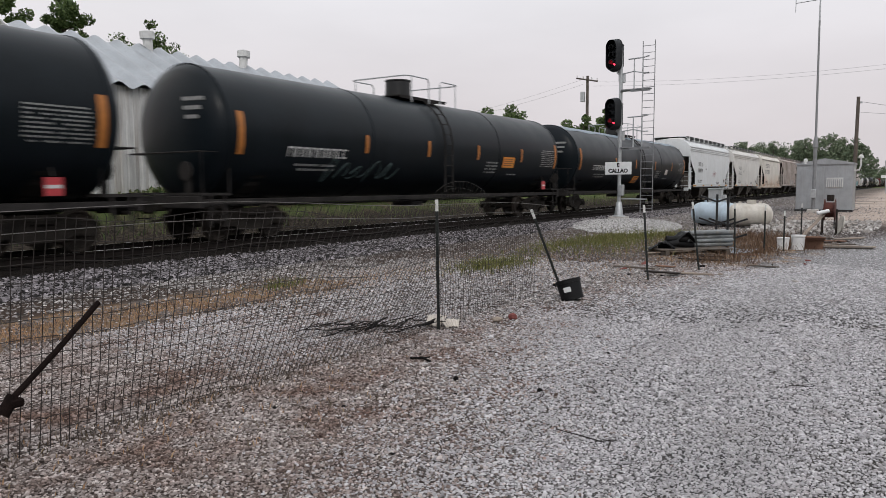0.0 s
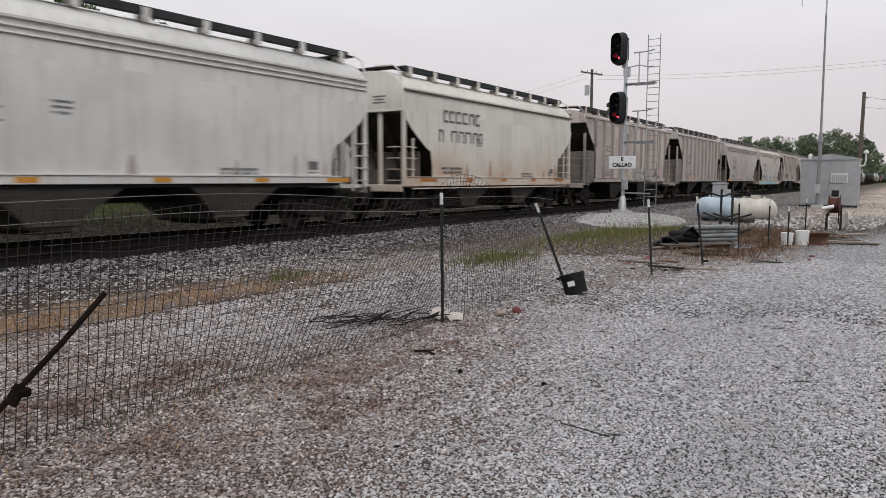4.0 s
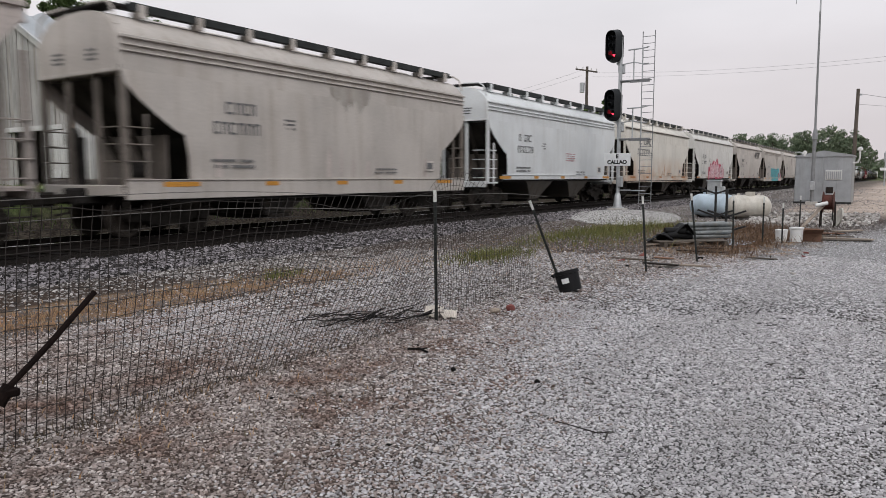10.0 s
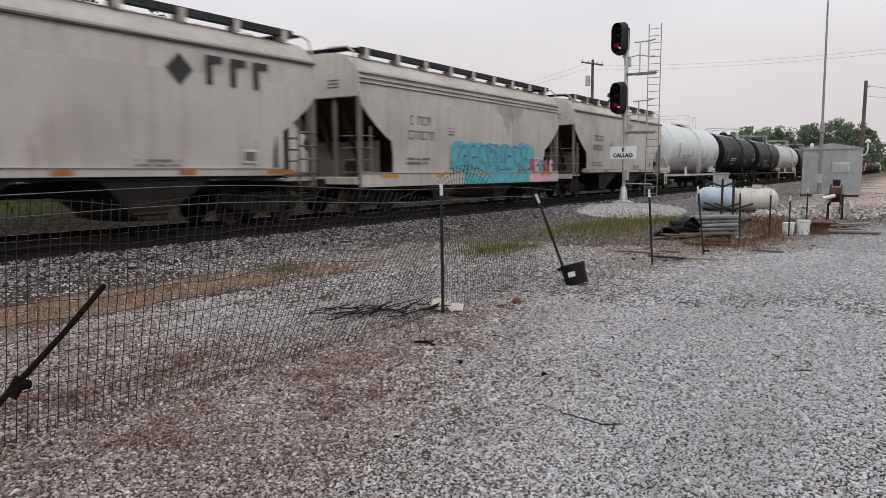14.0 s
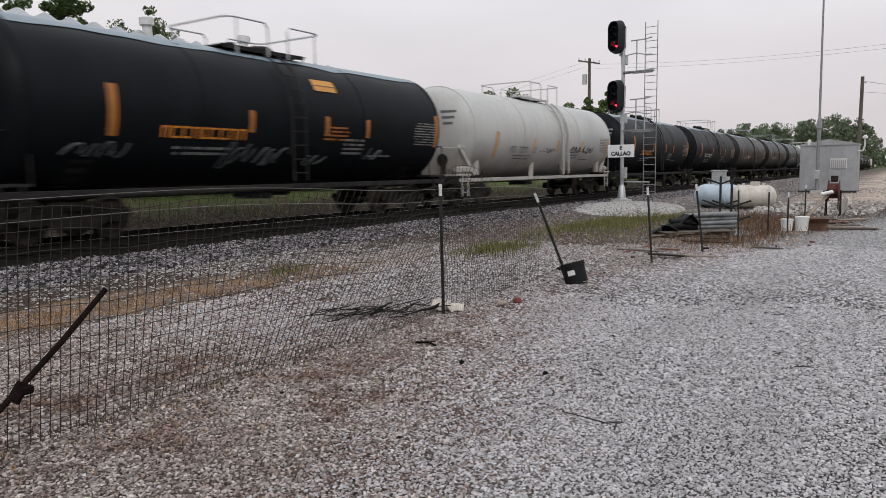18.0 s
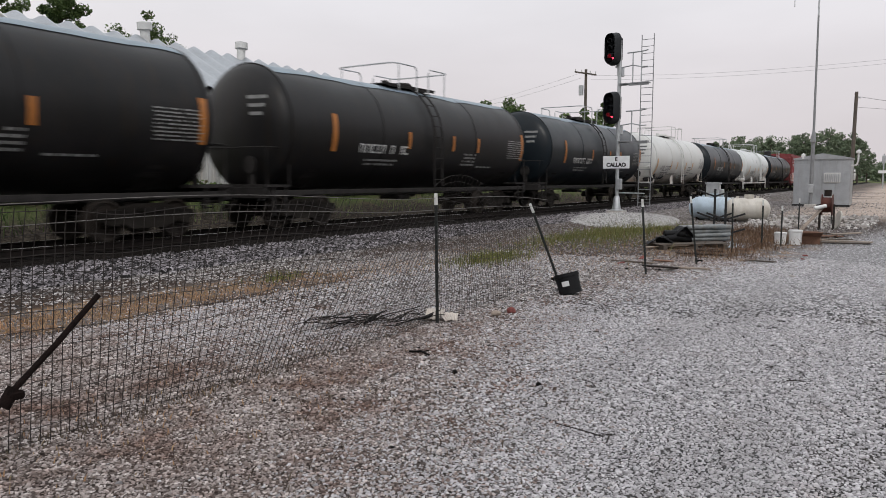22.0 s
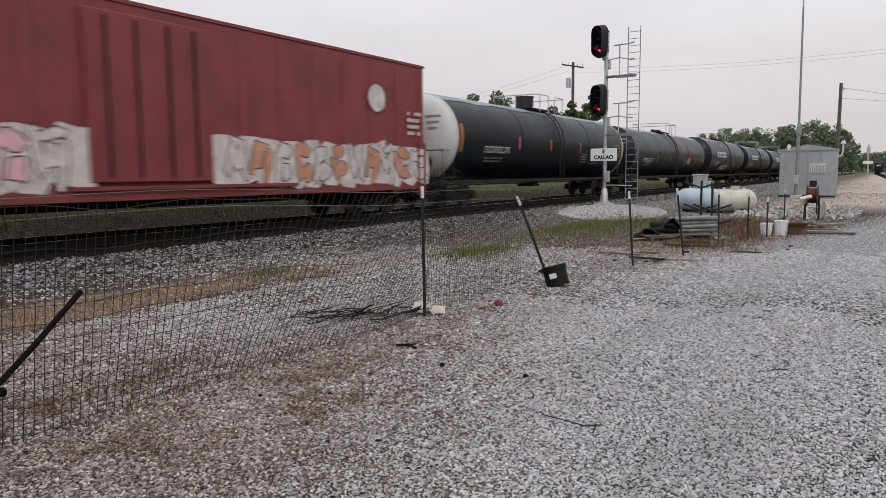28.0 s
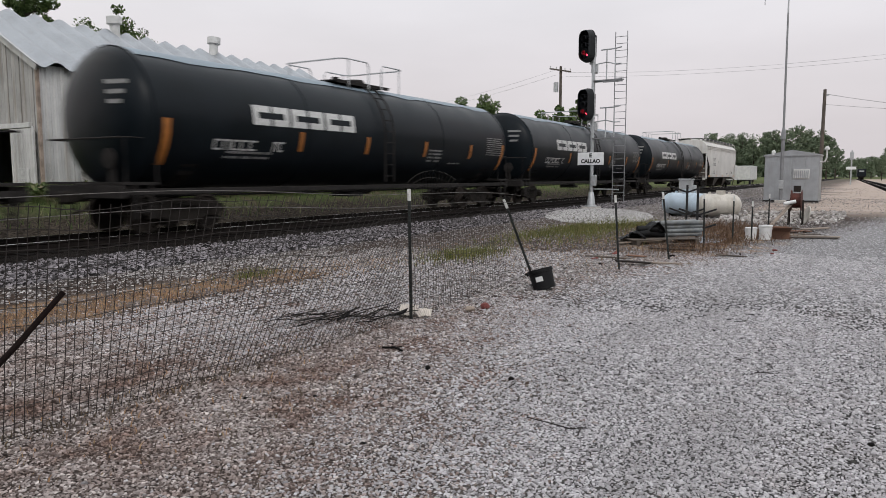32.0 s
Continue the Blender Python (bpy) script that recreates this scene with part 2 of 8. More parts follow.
def island(name, cols, rough=0.9, spec=0.3, scale=30.0, soil=None, tracks=None):
    """Many small pieces in one mesh, each with a shade of its own out of cols."""
    m = bpy.data.materials.new(name)
    m.use_nodes = True
    n, l = m.node_tree.nodes, m.node_tree.links
    b = n["Principled BSDF"]
    b.inputs["Roughness"].default_value, b.inputs["Specular IOR Level"].default_value = rough, spec
    g = n.new("ShaderNodeNewGeometry")
    r = n.new("ShaderNodeValToRGB")
    for i, c in enumerate(cols):
        p = i / max(len(cols) - 1, 1)
        if i < 2:
            el = r.color_ramp.elements[i]
            el.position = p
        else:
            el = r.color_ramp.elements.new(p)
        el.color = (*c, 1)
    for i, c in enumerate(cols):
        r.color_ramp.elements[i].position = i / max(len(cols) - 1, 1)
        r.color_ramp.elements[i].color = (*c, 1)
    l.new(g.outputs["Random Per Island"], r.inputs[0])
    tc = n.new("ShaderNodeTexCoord")
    nz = n.new("ShaderNodeTexNoise")
    nz.inputs["Scale"].default_value = scale
    l.new(tc.outputs["Object"], nz.inputs["Vector"])
    mr = n.new("ShaderNodeMapRange")
    mr.inputs["To Min"].default_value, mr.inputs["To Max"].default_value = 0.7, 1.25
    l.new(nz.outputs[0], mr.inputs[0])
    hv = n.new("ShaderNodeHueSaturation")
    l.new(mr.outputs[0], hv.inputs["Value"])
    l.new(r.outputs[0], hv.inputs["Color"])
    out = hv.outputs[0]
    if soil:
        share = 0.82 if tracks is None else 0.45
        # patches where soil has stained the pieces
        pn = n.new("ShaderNodeTexNoise")
        pn.inputs["Scale"].default_value, pn.inputs["Detail"].default_value, pn.inputs["Roughness"].default_value = 1.7, 10, 0.72
        l.new(tc.outputs["Object"], pn.inputs["Vector"])
        pr = n.new("ShaderNodeMapRange")
        pr.inputs["From Min"].default_value, pr.inputs["From Max"].default_value, pr.inputs["To Max"].default_value = 0.46 if tracks is None else 0.55, 0.62 if tracks is None else 0.72, share
        l.new(pn.outputs[0], pr.inputs[0])
        px = n.new("ShaderNodeMix")
        px.data_type = "RGBA"
        px.blend_type = "MULTIPLY"
        l.new(pr.outputs[0], px.inputs[0])
        l.new(out, px.inputs[6])
        px.inputs[7].default_value = (*soil, 1)
        out = px.outputs[2]
    if tracks:
        # dusty bands that tyres have worn along the lot
        mp2 = n.new("ShaderNodeMapping")
        mp2.inputs["Rotation"].default_value, mp2.inputs["Scale"].default_value = (0, 0, radians(-7)), (1.1, 0.10, 1.0)
        l.new(tc.outputs["Object"], mp2.inputs[0])
        tn = n.new("ShaderNodeTexNoise")
        tn.inputs["Scale"].default_value, tn.inputs["Detail"].default_value, tn.inputs["Roughness"].default_value = 1.5, 5, 0.6
        l.new(mp2.outputs[0], tn.inputs["Vector"])
        tr = n.new("ShaderNodeMapRange")
        tr.inputs["From Min"].default_value, tr.inputs["From Max"].default_value, tr.inputs["To Max"].default_value = 0.48, 0.66, 0.55
        l.new(tn.outputs[0], tr.inputs[0])
        tx = n.new("ShaderNodeMix")
        tx.data_type = "RGBA"
        l.new(tr.outputs[0], tx.inputs[0])
        l.new(out, tx.inputs[6])
        tx.inputs[7].default_value = (*tracks, 1)
        out = tx.outputs[2]
    l.new(out, b.inputs["Base Color"])
    return m


def glow(name, col, strength):
    m = bpy.data.materials.new(name)
    m.use_nodes = True
    b = m.node_tree.nodes["Principled BSDF"]
    b.inputs["Base Color"].default_value = (*col, 1)
    b.inputs["Emission Color"].default_value = (*col, 1)
    b.inputs["Emission Strength"].default_value = strength
    return m


def ground_material():
    """Crushed-stone lot that passes into bare dirt and dead grass towards the railway, with bluish ballast beside the rails and grass beyond."""
    m = bpy.data.materials.new("gravel_ground")
    m.use_nodes = True
    n, l = m.node_tree.nodes, m.node_tree.links
    b = n["Principled BSDF"]
    b.inputs["Roughness"].default_value, b.inputs["Specular IOR Level"].default_value = 0.95, 0.06
    tc = n.new("ShaderNodeTexCoord")
    sp = n.new("ShaderNodeSeparateXYZ")
    l.new(tc.outputs["Object"], sp.inputs[0])

    def noise_at(scale, detail=5):
        q = n.new("ShaderNodeTexNoise")
        q.inputs["Scale"].default_value, q.inputs["Detail"].default_value = scale, detail
        l.new(tc.outputs["Object"], q.inputs["Vector"])
        return q.outputs[0]

    def math_of(op, a, c):
        q = n.new("ShaderNodeMath")
        q.operation = op
        for i, s in enumerate((a, c)):
            if isinstance(s, (int, float)):
                q.inputs[i].default_value = s
            else:
                l.new(s, q.inputs[i])
        return q.outputs[0]

    def rng(v, a, c, lo=0.0, hi=1.0):
        q = n.new("ShaderNodeMapRange")
        q.interpolation_type = "SMOOTHSTEP"
        for i, s in enumerate((a, c, lo, hi)):
            q.inputs[i + 1].default_value = s
        l.new(v, q.inputs[0])
        return q.outputs[0]

    def mix(f, a, c):
        q = n.new("ShaderNodeMix")
        q.data_type = "RGBA"
        for i, s in ((0, f), (6, a), (7, c)):
            if isinstance(s, (tuple, float, int)):
                q.inputs[i].default_value = (*s, 1) if isinstance(s, tuple) else s
            else:
                l.new(s, q.inputs[i])
        return q.outputs[2]

    wob = math_of("MULTIPLY", math_of("SUBTRACT", noise_at(0.55), 0.5), 1.3)
    x = math_of("ADD", sp.outputs["X"], wob)
    vo = n.new("ShaderNodeTexVoronoi")
    vo.inputs["Scale"].default_value = 38
    l.new(tc.outputs["Object"], vo.inputs["Vector"])
    vb = n.new("ShaderNodeTexVoronoi")
    vb.inputs["Scale"].default_value = 17
    l.new(tc.outputs["Object"], vb.inputs["Vector"])
    sh = n.new("ShaderNodeSeparateXYZ")
    l.new(vo.outputs["Color"], sh.inputs[0])
    sb = n.new("ShaderNodeSeparateXYZ")
    l.new(vb.outputs["Color"], sb.inputs[0])
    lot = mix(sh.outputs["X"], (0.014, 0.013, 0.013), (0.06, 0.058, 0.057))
    trk = n.new("ShaderNodeMapping")
    trk.inputs["Rotation"].default_value, trk.inputs["Scale"].default_value = (0, 0, radians(8)), (1.0, 0.12, 1.0)
    l.new(tc.outputs["Object"], trk.inputs[0])
    tn = n.new("ShaderNodeTexNoise")
    tn.inputs["Scale"].default_value, tn.inputs["Detail"].default_value = 1.4, 4
    l.new(trk.outputs[0], tn.inputs["Vector"])
    lot = mix(rng(tn.outputs[0], 0.45, 0.62, 0, 0.4), lot, (0.11, 0.108, 0.112))
    lot = mix(rng(noise_at(0.8), 0.42, 0.68, 0, 0.4), lot, (0.11, 0.096, 0.086))
    # dark soil between the loose stones, the shade of the gaps put into its colour; round about them the stones are
    # trodden in
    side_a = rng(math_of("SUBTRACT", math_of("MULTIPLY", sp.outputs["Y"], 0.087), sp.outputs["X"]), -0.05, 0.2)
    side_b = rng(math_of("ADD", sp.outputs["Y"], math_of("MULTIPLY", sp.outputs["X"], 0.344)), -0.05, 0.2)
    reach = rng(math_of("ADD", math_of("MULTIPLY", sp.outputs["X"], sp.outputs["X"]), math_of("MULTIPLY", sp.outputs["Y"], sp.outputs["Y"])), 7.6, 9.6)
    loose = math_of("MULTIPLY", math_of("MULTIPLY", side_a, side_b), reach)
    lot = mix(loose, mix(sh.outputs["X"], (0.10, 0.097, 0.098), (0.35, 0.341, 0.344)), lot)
    lot = mix(rng(sp.outputs["Y"], 8.5, 12.5), lot, mix(sh.outputs["X"], (0.10, 0.098, 0.098), (0.40, 0.393, 0.40)))
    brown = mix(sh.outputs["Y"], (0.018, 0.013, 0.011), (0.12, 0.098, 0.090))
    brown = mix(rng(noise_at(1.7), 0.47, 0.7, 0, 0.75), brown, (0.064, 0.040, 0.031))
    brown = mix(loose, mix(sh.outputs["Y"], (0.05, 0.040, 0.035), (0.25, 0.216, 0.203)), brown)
    dirt = mix(noise_at(9), (0.14, 0.090, 0.055), (0.42, 0.275, 0.165))
    dirt = mix(rng(noise_at(2.6), 0.44, 0.56), dirt, mix(sh.outputs["X"], (0.07, 0.062, 0.06), (0.26, 0.24, 0.225)))
    bal = mix(sb.outputs["X"], (0.010, 0.009, 0.009), (0.09, 0.086, 0.089))
    grass = mix(noise_at(6), (0.042, 0.065, 0.022), (0.15, 0.18, 0.07))
    grass = mix(rng(noise_at(1.1), 0.47, 0.68), grass, (0.14, 0.118, 0.075))
    # bands across the track: lot, brown gravel inside the fence, dirt strip, ballast, grass
    edge = math_of("MAXIMUM", math_of("SUBTRACT", math_of("MULTIPLY", sp.outputs["Y"], -0.31), 1.0), math_of("SUBTRACT", math_of("MULTIPLY", sp.outputs["Y"], 0.20), 5.6))
    c = mix(rng(math_of("SUBTRACT", x, edge), -1.0, 0.9), brown, lot)
    band = math_of("MULTIPLY", rng(x, -7.2, -7.8), rng(x, -9.4, -8.9))
    near = math_of("MULTIPLY", rng(math_of("ADD", sp.outputs["Y"], math_of("MULTIPLY", wob, 2.0)), 10.0, 5.0, 0.22, 0.9), rng(noise_at(0.9), 0.40, 0.56, 0.3, 1.0))
    c = mix(math_of("MULTIPLY", band, near), c, dirt)
    foot = math_of("MULTIPLY", rng(x, -8.8, -9.4), rng(x, -11.0, -10.4))
    c = mix(math_of("MULTIPLY", foot, 0.7), c, mix(noise_at(5), (0.022, 0.015, 0.011), (0.085, 0.060, 0.047)))
    c = mix(rng(x, -10.0, -11.2), c, bal)
    # near-black band along the track bed, then a dark band beyond it
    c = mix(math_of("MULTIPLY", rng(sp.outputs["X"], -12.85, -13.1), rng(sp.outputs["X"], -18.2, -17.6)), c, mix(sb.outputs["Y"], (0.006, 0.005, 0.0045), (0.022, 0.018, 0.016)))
    c = mix(rng(sp.outputs["X"], -17.6, -18.2), c, mix(sb.outputs["Y"], (0.025, 0.020, 0.016), (0.10, 0.082, 0.065)))
    c = mix(rng(x, -19.4, -20.6), c, grass)
    yard = math_of("MULTIPLY", math_of("MULTIPLY", rng(sp.outputs["Y"], 21.0, 27.0), rng(x, -13.0, -11.0)), rng(x, -1.0, -3.0))
    c = mix(math_of("MULTIPLY", yard, 0.85), c, mix(noise_at(2.5, 9), (0.035, 0.029, 0.025), (0.25, 0.215, 0.19)))
    bare = math_of("MULTIPLY", math_of("MULTIPLY", rng(x, -5.2, -4.2), rng(x, -1.4, -2.2)), math_of("MULTIPLY", rng(sp.outputs["Y"], 13.0, 15.0), rng(sp.outputs["Y"], 24.0, 21.0)))
    c = mix(math_of("MULTIPLY", bare, rng(noise_at(1.6), 0.45, 0.58, 0.0, 0.8)), c, mix(noise_at(7), (0.13, 0.085, 0.055), (0.42, 0.30, 0.205)))
    far = math_of("MULTIPLY", rng(sp.outputs["Y"], 29.0, 40.0), rng(math_of("ADD", x, math_of("MULTIPLY", math_of("SUBTRACT", noise_at(0.25), 0.5), 9.0)), -7.0, -1.5))
    c = mix(math_of("MULTIPLY", far, 0.9), c, mix(noise_at(0.9, 8), (0.34, 0.265, 0.21), (0.66, 0.56, 0.50)))
    outer = math_of("MAXIMUM", rng(sp.outputs["X"], 16.0, 22.0), rng(sp.outputs["Y"], 330.0, 430.0))
    outer = math_of("MAXIMUM", outer, rng(sp.outputs["X"], -34.0, -40.0))
    c = mix(outer, c, grass)
    l.new(c, b.inputs["Base Color"])
    bp = n.new("ShaderNodeBump")
    bp.inputs["Strength"].default_value, bp.inputs["Distance"].default_value = 0.9, 0.03
    h = math_of("ADD", math_of("MULTIPLY", vo.outputs["Distance"], -0.7), math_of("MULTIPLY", vb.outputs["Distance"], -0.6))
    l.new(h, bp.inputs["Height"])
    l.new(bp.outputs[0], b.inputs["Normal"])
    return m


M = {}
M["ground"] = ground_material()
M["verge"] = island("verge_grass_blades", [(0.032, 0.056, 0.020), (0.080, 0.128, 0.040), (0.13, 0.18, 0.066), (0.23, 0.23, 0.12), (0.11, 0.16, 0.052), (0.15, 0.125, 0.075)])
M["ballast"] = island("ballast_stone", [(0.010, 0.009, 0.009), (0.40, 0.368, 0.388), (0.012, 0.011, 0.011), (0.020, 0.018, 0.018), (0.29, 0.265, 0.28), (0.012, 0.011, 0.011), (0.009, 0.008, 0.008)])
M["stone"] = island("crushed_limestone", [(0.36, 0.346, 0.356), (0.47, 0.454, 0.468), (0.58, 0.561, 0.580), (0.25, 0.240, 0.246), (0.43, 0.415, 0.428), (0.64, 0.623, 0.645), (0.15, 0.143, 0.146), (0.40, 0.386, 0.397), (0.51, 0.494, 0.51)], soil=(0.66, 0.57, 0.50), tracks=(0.29, 0.279, 0.283))
M["brownstone"] = island("dusty_stone", [(0.255, 0.218, 0.205), (0.38, 0.335, 0.319), (0.125, 0.098, 0.089), (0.50, 0.45, 0.433), (0.045, 0.031, 0.026), (0.33, 0.283, 0.266), (0.66, 0.600, 0.578), (0.085, 0.060, 0.051), (0.37, 0.319, 0.30)], soil=(0.42, 0.27, 0.21))
M["padstone"] = island("pale_pad_stone", [(0.15, 0.142, 0.136), (0.37, 0.36, 0.352), (0.52, 0.51, 0.50), (0.28, 0.265, 0.257)])
M["yardstone"] = island("dull_yard_stone", [(0.035, 0.031, 0.030), (0.15, 0.138, 0.135), (0.29, 0.27, 0.265), (0.085, 0.073, 0.070), (0.43, 0.405, 0.40), (0.12, 0.09, 0.075)])
M["cinder"] = island("dark_cinder_stone", [(0.025, 0.022, 0.021), (0.18, 0.164, 0.160), (0.45, 0.422, 0.414), (0.045, 0.038, 0.035), (0.60, 0.568, 0.56), (0.09, 0.074, 0.064), (0.28, 0.258, 0.252)])
M["rubble"] = island("pale_rubble", [(0.12, 0.10, 0.09), (0.40, 0.375, 0.36), (0.56, 0.54, 0.525), (0.28, 0.245, 0.22), (0.48, 0.45, 0.43)])
M["rail"] = material("rusty_rail_steel", (0.019, 0.015, 0.0135), 0.8, 0.1, 0.4, 4, 60, 0.2, spec=0.15)
M["railtop"] = material("polished_rail_head", (0.62, 0.60, 0.58), 0.25, 1.0, 0.1, 5, 80, 0.02)
M["tie"] = material("creosoted_timber", (0.012, 0.010, 0.0095), 0.92, 0, 0.45, 3, 45, 0.5, spec=0.08, rnd=0.3)
M["post"] = material("green_fence_post_paint", (0.022, 0.026, 0.024), 0.6, 0.1, 0.5, 12, 90, 0.2)
M["postwhite"] = material("white_post_tip", (0.72, 0.72, 0.70), 0.6, 0, 0.25, 15, 90)
M["wire"] = material("weathered_fence_wire", (0.045, 0.038, 0.034), 0.6, 0.6, 0.4, 20, 90)
M["strandwire"] = material("dull_grey_fence_strand", (0.20, 0.185, 0.175), 0.6, 0.3, 0.4, 20, 90)
M["galv"] = material("galvanised_steel", (0.50, 0.515, 0.53), 0.42, 0.55, 0.18, 6, 50, 0.05)
M["alum"] = material("dull_aluminium_panel", (0.42, 0.435, 0.455), 0.45, 0.55, 0.14, 2.5, 30, 0.05, streak=0.2)
M["signalblack"] = material("black_signal_paint", (0.017, 0.019, 0.022), 0.55, 0, 0.3, 6, 60, spec=0.3)
M["mastgrey"] = material("weathered_mast_steel", (0.27, 0.275, 0.285), 0.5, 0.4, 0.2, 5, 50, 0.05)
M["channel"] = material("dull_galvanised_pipe", (0.27, 0.285, 0.29), 0.5, 0.3, 0.5, 4, 40, 0.1, streak=0.6)
M["red_glow"] = glow("red_signal_lens", (1.0, 0.03, 0.06), 5.0)
M["white"] = material("white_sign_paint", (0.78, 0.79, 0.80), 0.5, 0, 0.08, 5, 60)
M["black"] = material("black_lettering", (0.012, 0.012, 0.013), 0.6, 0, 0.2, 9, 60)
M["pole"] = material("weathered_pole_timber", (0.12, 0.10, 0.085), 0.9, 0, 0.45, 3, 40, 0.5, streak=0.4)
M["truck"] = material("grimy_cast_steel", (0.030, 0.026, 0.023), 0.85, 0, 0.5, 4, 30, 0.3, spec=0.12)
M["wheel"] = material("worn_wheel_steel", (0.044, 0.036, 0.031), 0.65, 0.1, 0.4, 5, 40, 0.2, spec=0.2)
M["under"] = material("dark_underframe_grime", (0.034, 0.031, 0.030), 0.8, 0, 0.5, 3, 30, 0.2, spec=0.15)
M["tankblack"] = material("black_tank_paint", (0.0085, 0.0122, 0.0158), 0.34, 0, 0.3, 0.9, 25, 0.03, spec=0.13, streak=0.0)
M["tankjet"] = material("matt_black_tank_paint", (0.0100, 0.0116, 0.0140), 0.42, 0, 0.3, 0.9, 25, 0.03, spec=0.07)
M["tankdusty"] = material("dusty_black_tank_paint", (0.0138, 0.0132, 0.0138), 0.42, 0, 0.4, 0.9, 25, 0.04, spec=0.24, streak=0.2)
M["tankgrey"] = material("charcoal_tank_paint", (0.0095, 0.0145, 0.0195), 0.36, 0, 0.3, 0.9, 25, 0.04, spec=0.25, streak=0.1)
M["tankwhite"] = material("white_tank_paint", (0.62, 0.64, 0.64), 0.42, 0, 0.06, 0.8, 25, 0.03, streak=0.08, wash=((0.42, 0.36, 0.32), 2.5, 1.3))
M["tankdull"] = material("soiled_white_tank_paint", (0.48, 0.478, 0.468), 0.5, 0, 0.1, 0.8, 25, 0.03, streak=0.25, wash=((0.34, 0.29, 0.26), 2.6, 1.6))
M["tankcream"] = material("cream_tank_paint", (0.585, 0.585, 0.57), 0.45, 0, 0.08, 0.8, 25, 0.03, streak=0.12, wash=((0.27, 0.205, 0.16), 2.45, 1.3))
M["hopwhite"] = material("white_hopper_paint", (0.70, 0.72, 0.735), 0.5, 0, 0.12, 0.7, 20, 0.05, streak=0.2)
M["hoplight"] = material("pale_grey_hopper_paint", (0.67, 0.655, 0.63), 0.55, 0, 0.15, 0.7, 20, 0.05, streak=0.35)
M["hopgrey"] = material("weathered_grey_hopper_paint", (0.47, 0.428, 0.415), 0.65, 0, 0.25, 0.6, 20, 0.08, streak=0.55)
M["hopmid"] = material("light_weathered_grey_hopper_paint", (0.53, 0.485, 0.452), 0.62, 0, 0.2, 0.6, 20, 0.08, streak=0.4)
M["hoptan"] = material("rust_stained_tan_hopper_paint", (0.55, 0.482, 0.455), 0.65, 0, 0.3, 0.6, 20, 0.08, streak=0.7)
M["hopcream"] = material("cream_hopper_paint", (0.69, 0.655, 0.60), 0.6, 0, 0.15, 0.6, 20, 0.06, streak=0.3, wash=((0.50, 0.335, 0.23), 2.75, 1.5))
M["boxred"] = material("oxide_red_boxcar_paint", (0.25, 0.042, 0.046), 0.6, 0, 0.3, 0.8, 20, 0.08, streak=0.35)
# chute paints, darkened to hold the deep shade under the cars
M["baylight"] = material("shaded_dusty_chute_paint", (0.085, 0.074, 0.065), 0.8, 0, 0.35, 1.2, 25, 0.1, streak=0.6)
M["baygrey"] = material("shaded_grimy_chute_paint", (0.036, 0.031, 0.028), 0.8, 0, 0.4, 1.2, 25, 0.1, streak=0.6)
M["hopscreen"] = material("dusty_end_screen", (0.23, 0.205, 0.182), 0.8, 0, 0.35, 1.5, 25, 0.1, streak=0.5)
M["hoppost"] = material("grimy_end_post", (0.20, 0.172, 0.152), 0.8, 0, 0.35, 1.5, 25, 0.1, streak=0.5)
M["slope"] = material("shaded_grimy_slope_sheet", (0.050, 0.043, 0.037), 0.85, 0, 0.5, 1.2, 25, 0.2, spec=0.15)
M["crownsheen"] = material("painted_crown_sheen", (0.19, 0.245, 0.29), 0.45, 0, 0.25, 2, 30, 0.05)
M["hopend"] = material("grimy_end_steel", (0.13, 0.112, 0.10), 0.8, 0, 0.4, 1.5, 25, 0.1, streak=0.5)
M["walkgrey"] = material("grey_walkway_grating", (0.045, 0.049, 0.050), 0.8, 0.1, 0.4, 3, 40, 0.3, spec=0.2)
M["ruststreak"] = material("orange_rust_streak", (0.50, 0.335, 0.235), 0.8, 0, 0.3, 2, 30)
M["spill"] = material("grey_brown_spill_stain", (0.40, 0.365, 0.335), 0.8, 0, 0.25, 1.5, 20, 0.05, streak=0.4)
M["yellow"] = material("yellow_reflector_strip", (0.43, 0.155, 0.028), 0.5, 0, 0.25, 9, 60)
M["peachstrip"] = material("faded_peach_reflector_strip", (0.58, 0.37, 0.21), 0.5, 0, 0.25, 5, 60)
M["sillyellow"] = material("amber_reflector_strip", (0.60, 0.27, 0.035), 0.45, 0, 0.2, 9, 60)
M["orange"] = material("orange_placard", (0.75, 0.27, 0.03), 0.5, 0, 0.2, 9, 60)
M["rednotice"] = material("faded_red_stencil_paint", (0.50, 0.27, 0.29), 0.6)
M["redpatch"] = material("red_marker_paint", (0.5, 0.05, 0.06), 0.5)
M["stencil"] = material("white_stencil_paint", (0.62, 0.62, 0.61), 0.6, 0, 0.25, 12, 60)
M["stencildim"] = material("worn_white_stencil_paint", (0.30, 0.30, 0.295), 0.6, 0, 0.35, 12, 60)
M["blockdark"] = material("black_block_paint", (0.03, 0.03, 0.034), 0.6, 0, 0.3, 12, 60)
M["darkstencil"] = material("dark_stencil_paint", (0.14, 0.14, 0.145), 0.7, 0, 0.3, 12, 60)
M["pink"] = material("pink_spray_paint", (0.55, 0.07, 0.13), 0.6, 0, 0.3, 3, 30)
M["pinkdeep"] = material("crimson_spray_paint", (0.30, 0.03, 0.07), 0.6, 0, 0.3, 3, 30)
M["pinkpale"] = material("whitish_pink_spray_paint", (0.72, 0.56, 0.60), 0.6, 0, 0.2, 3, 30)
M["pinklight"] = material("pale_pink_spray_paint", (0.72, 0.42, 0.46), 0.6, 0, 0.2, 3, 30)
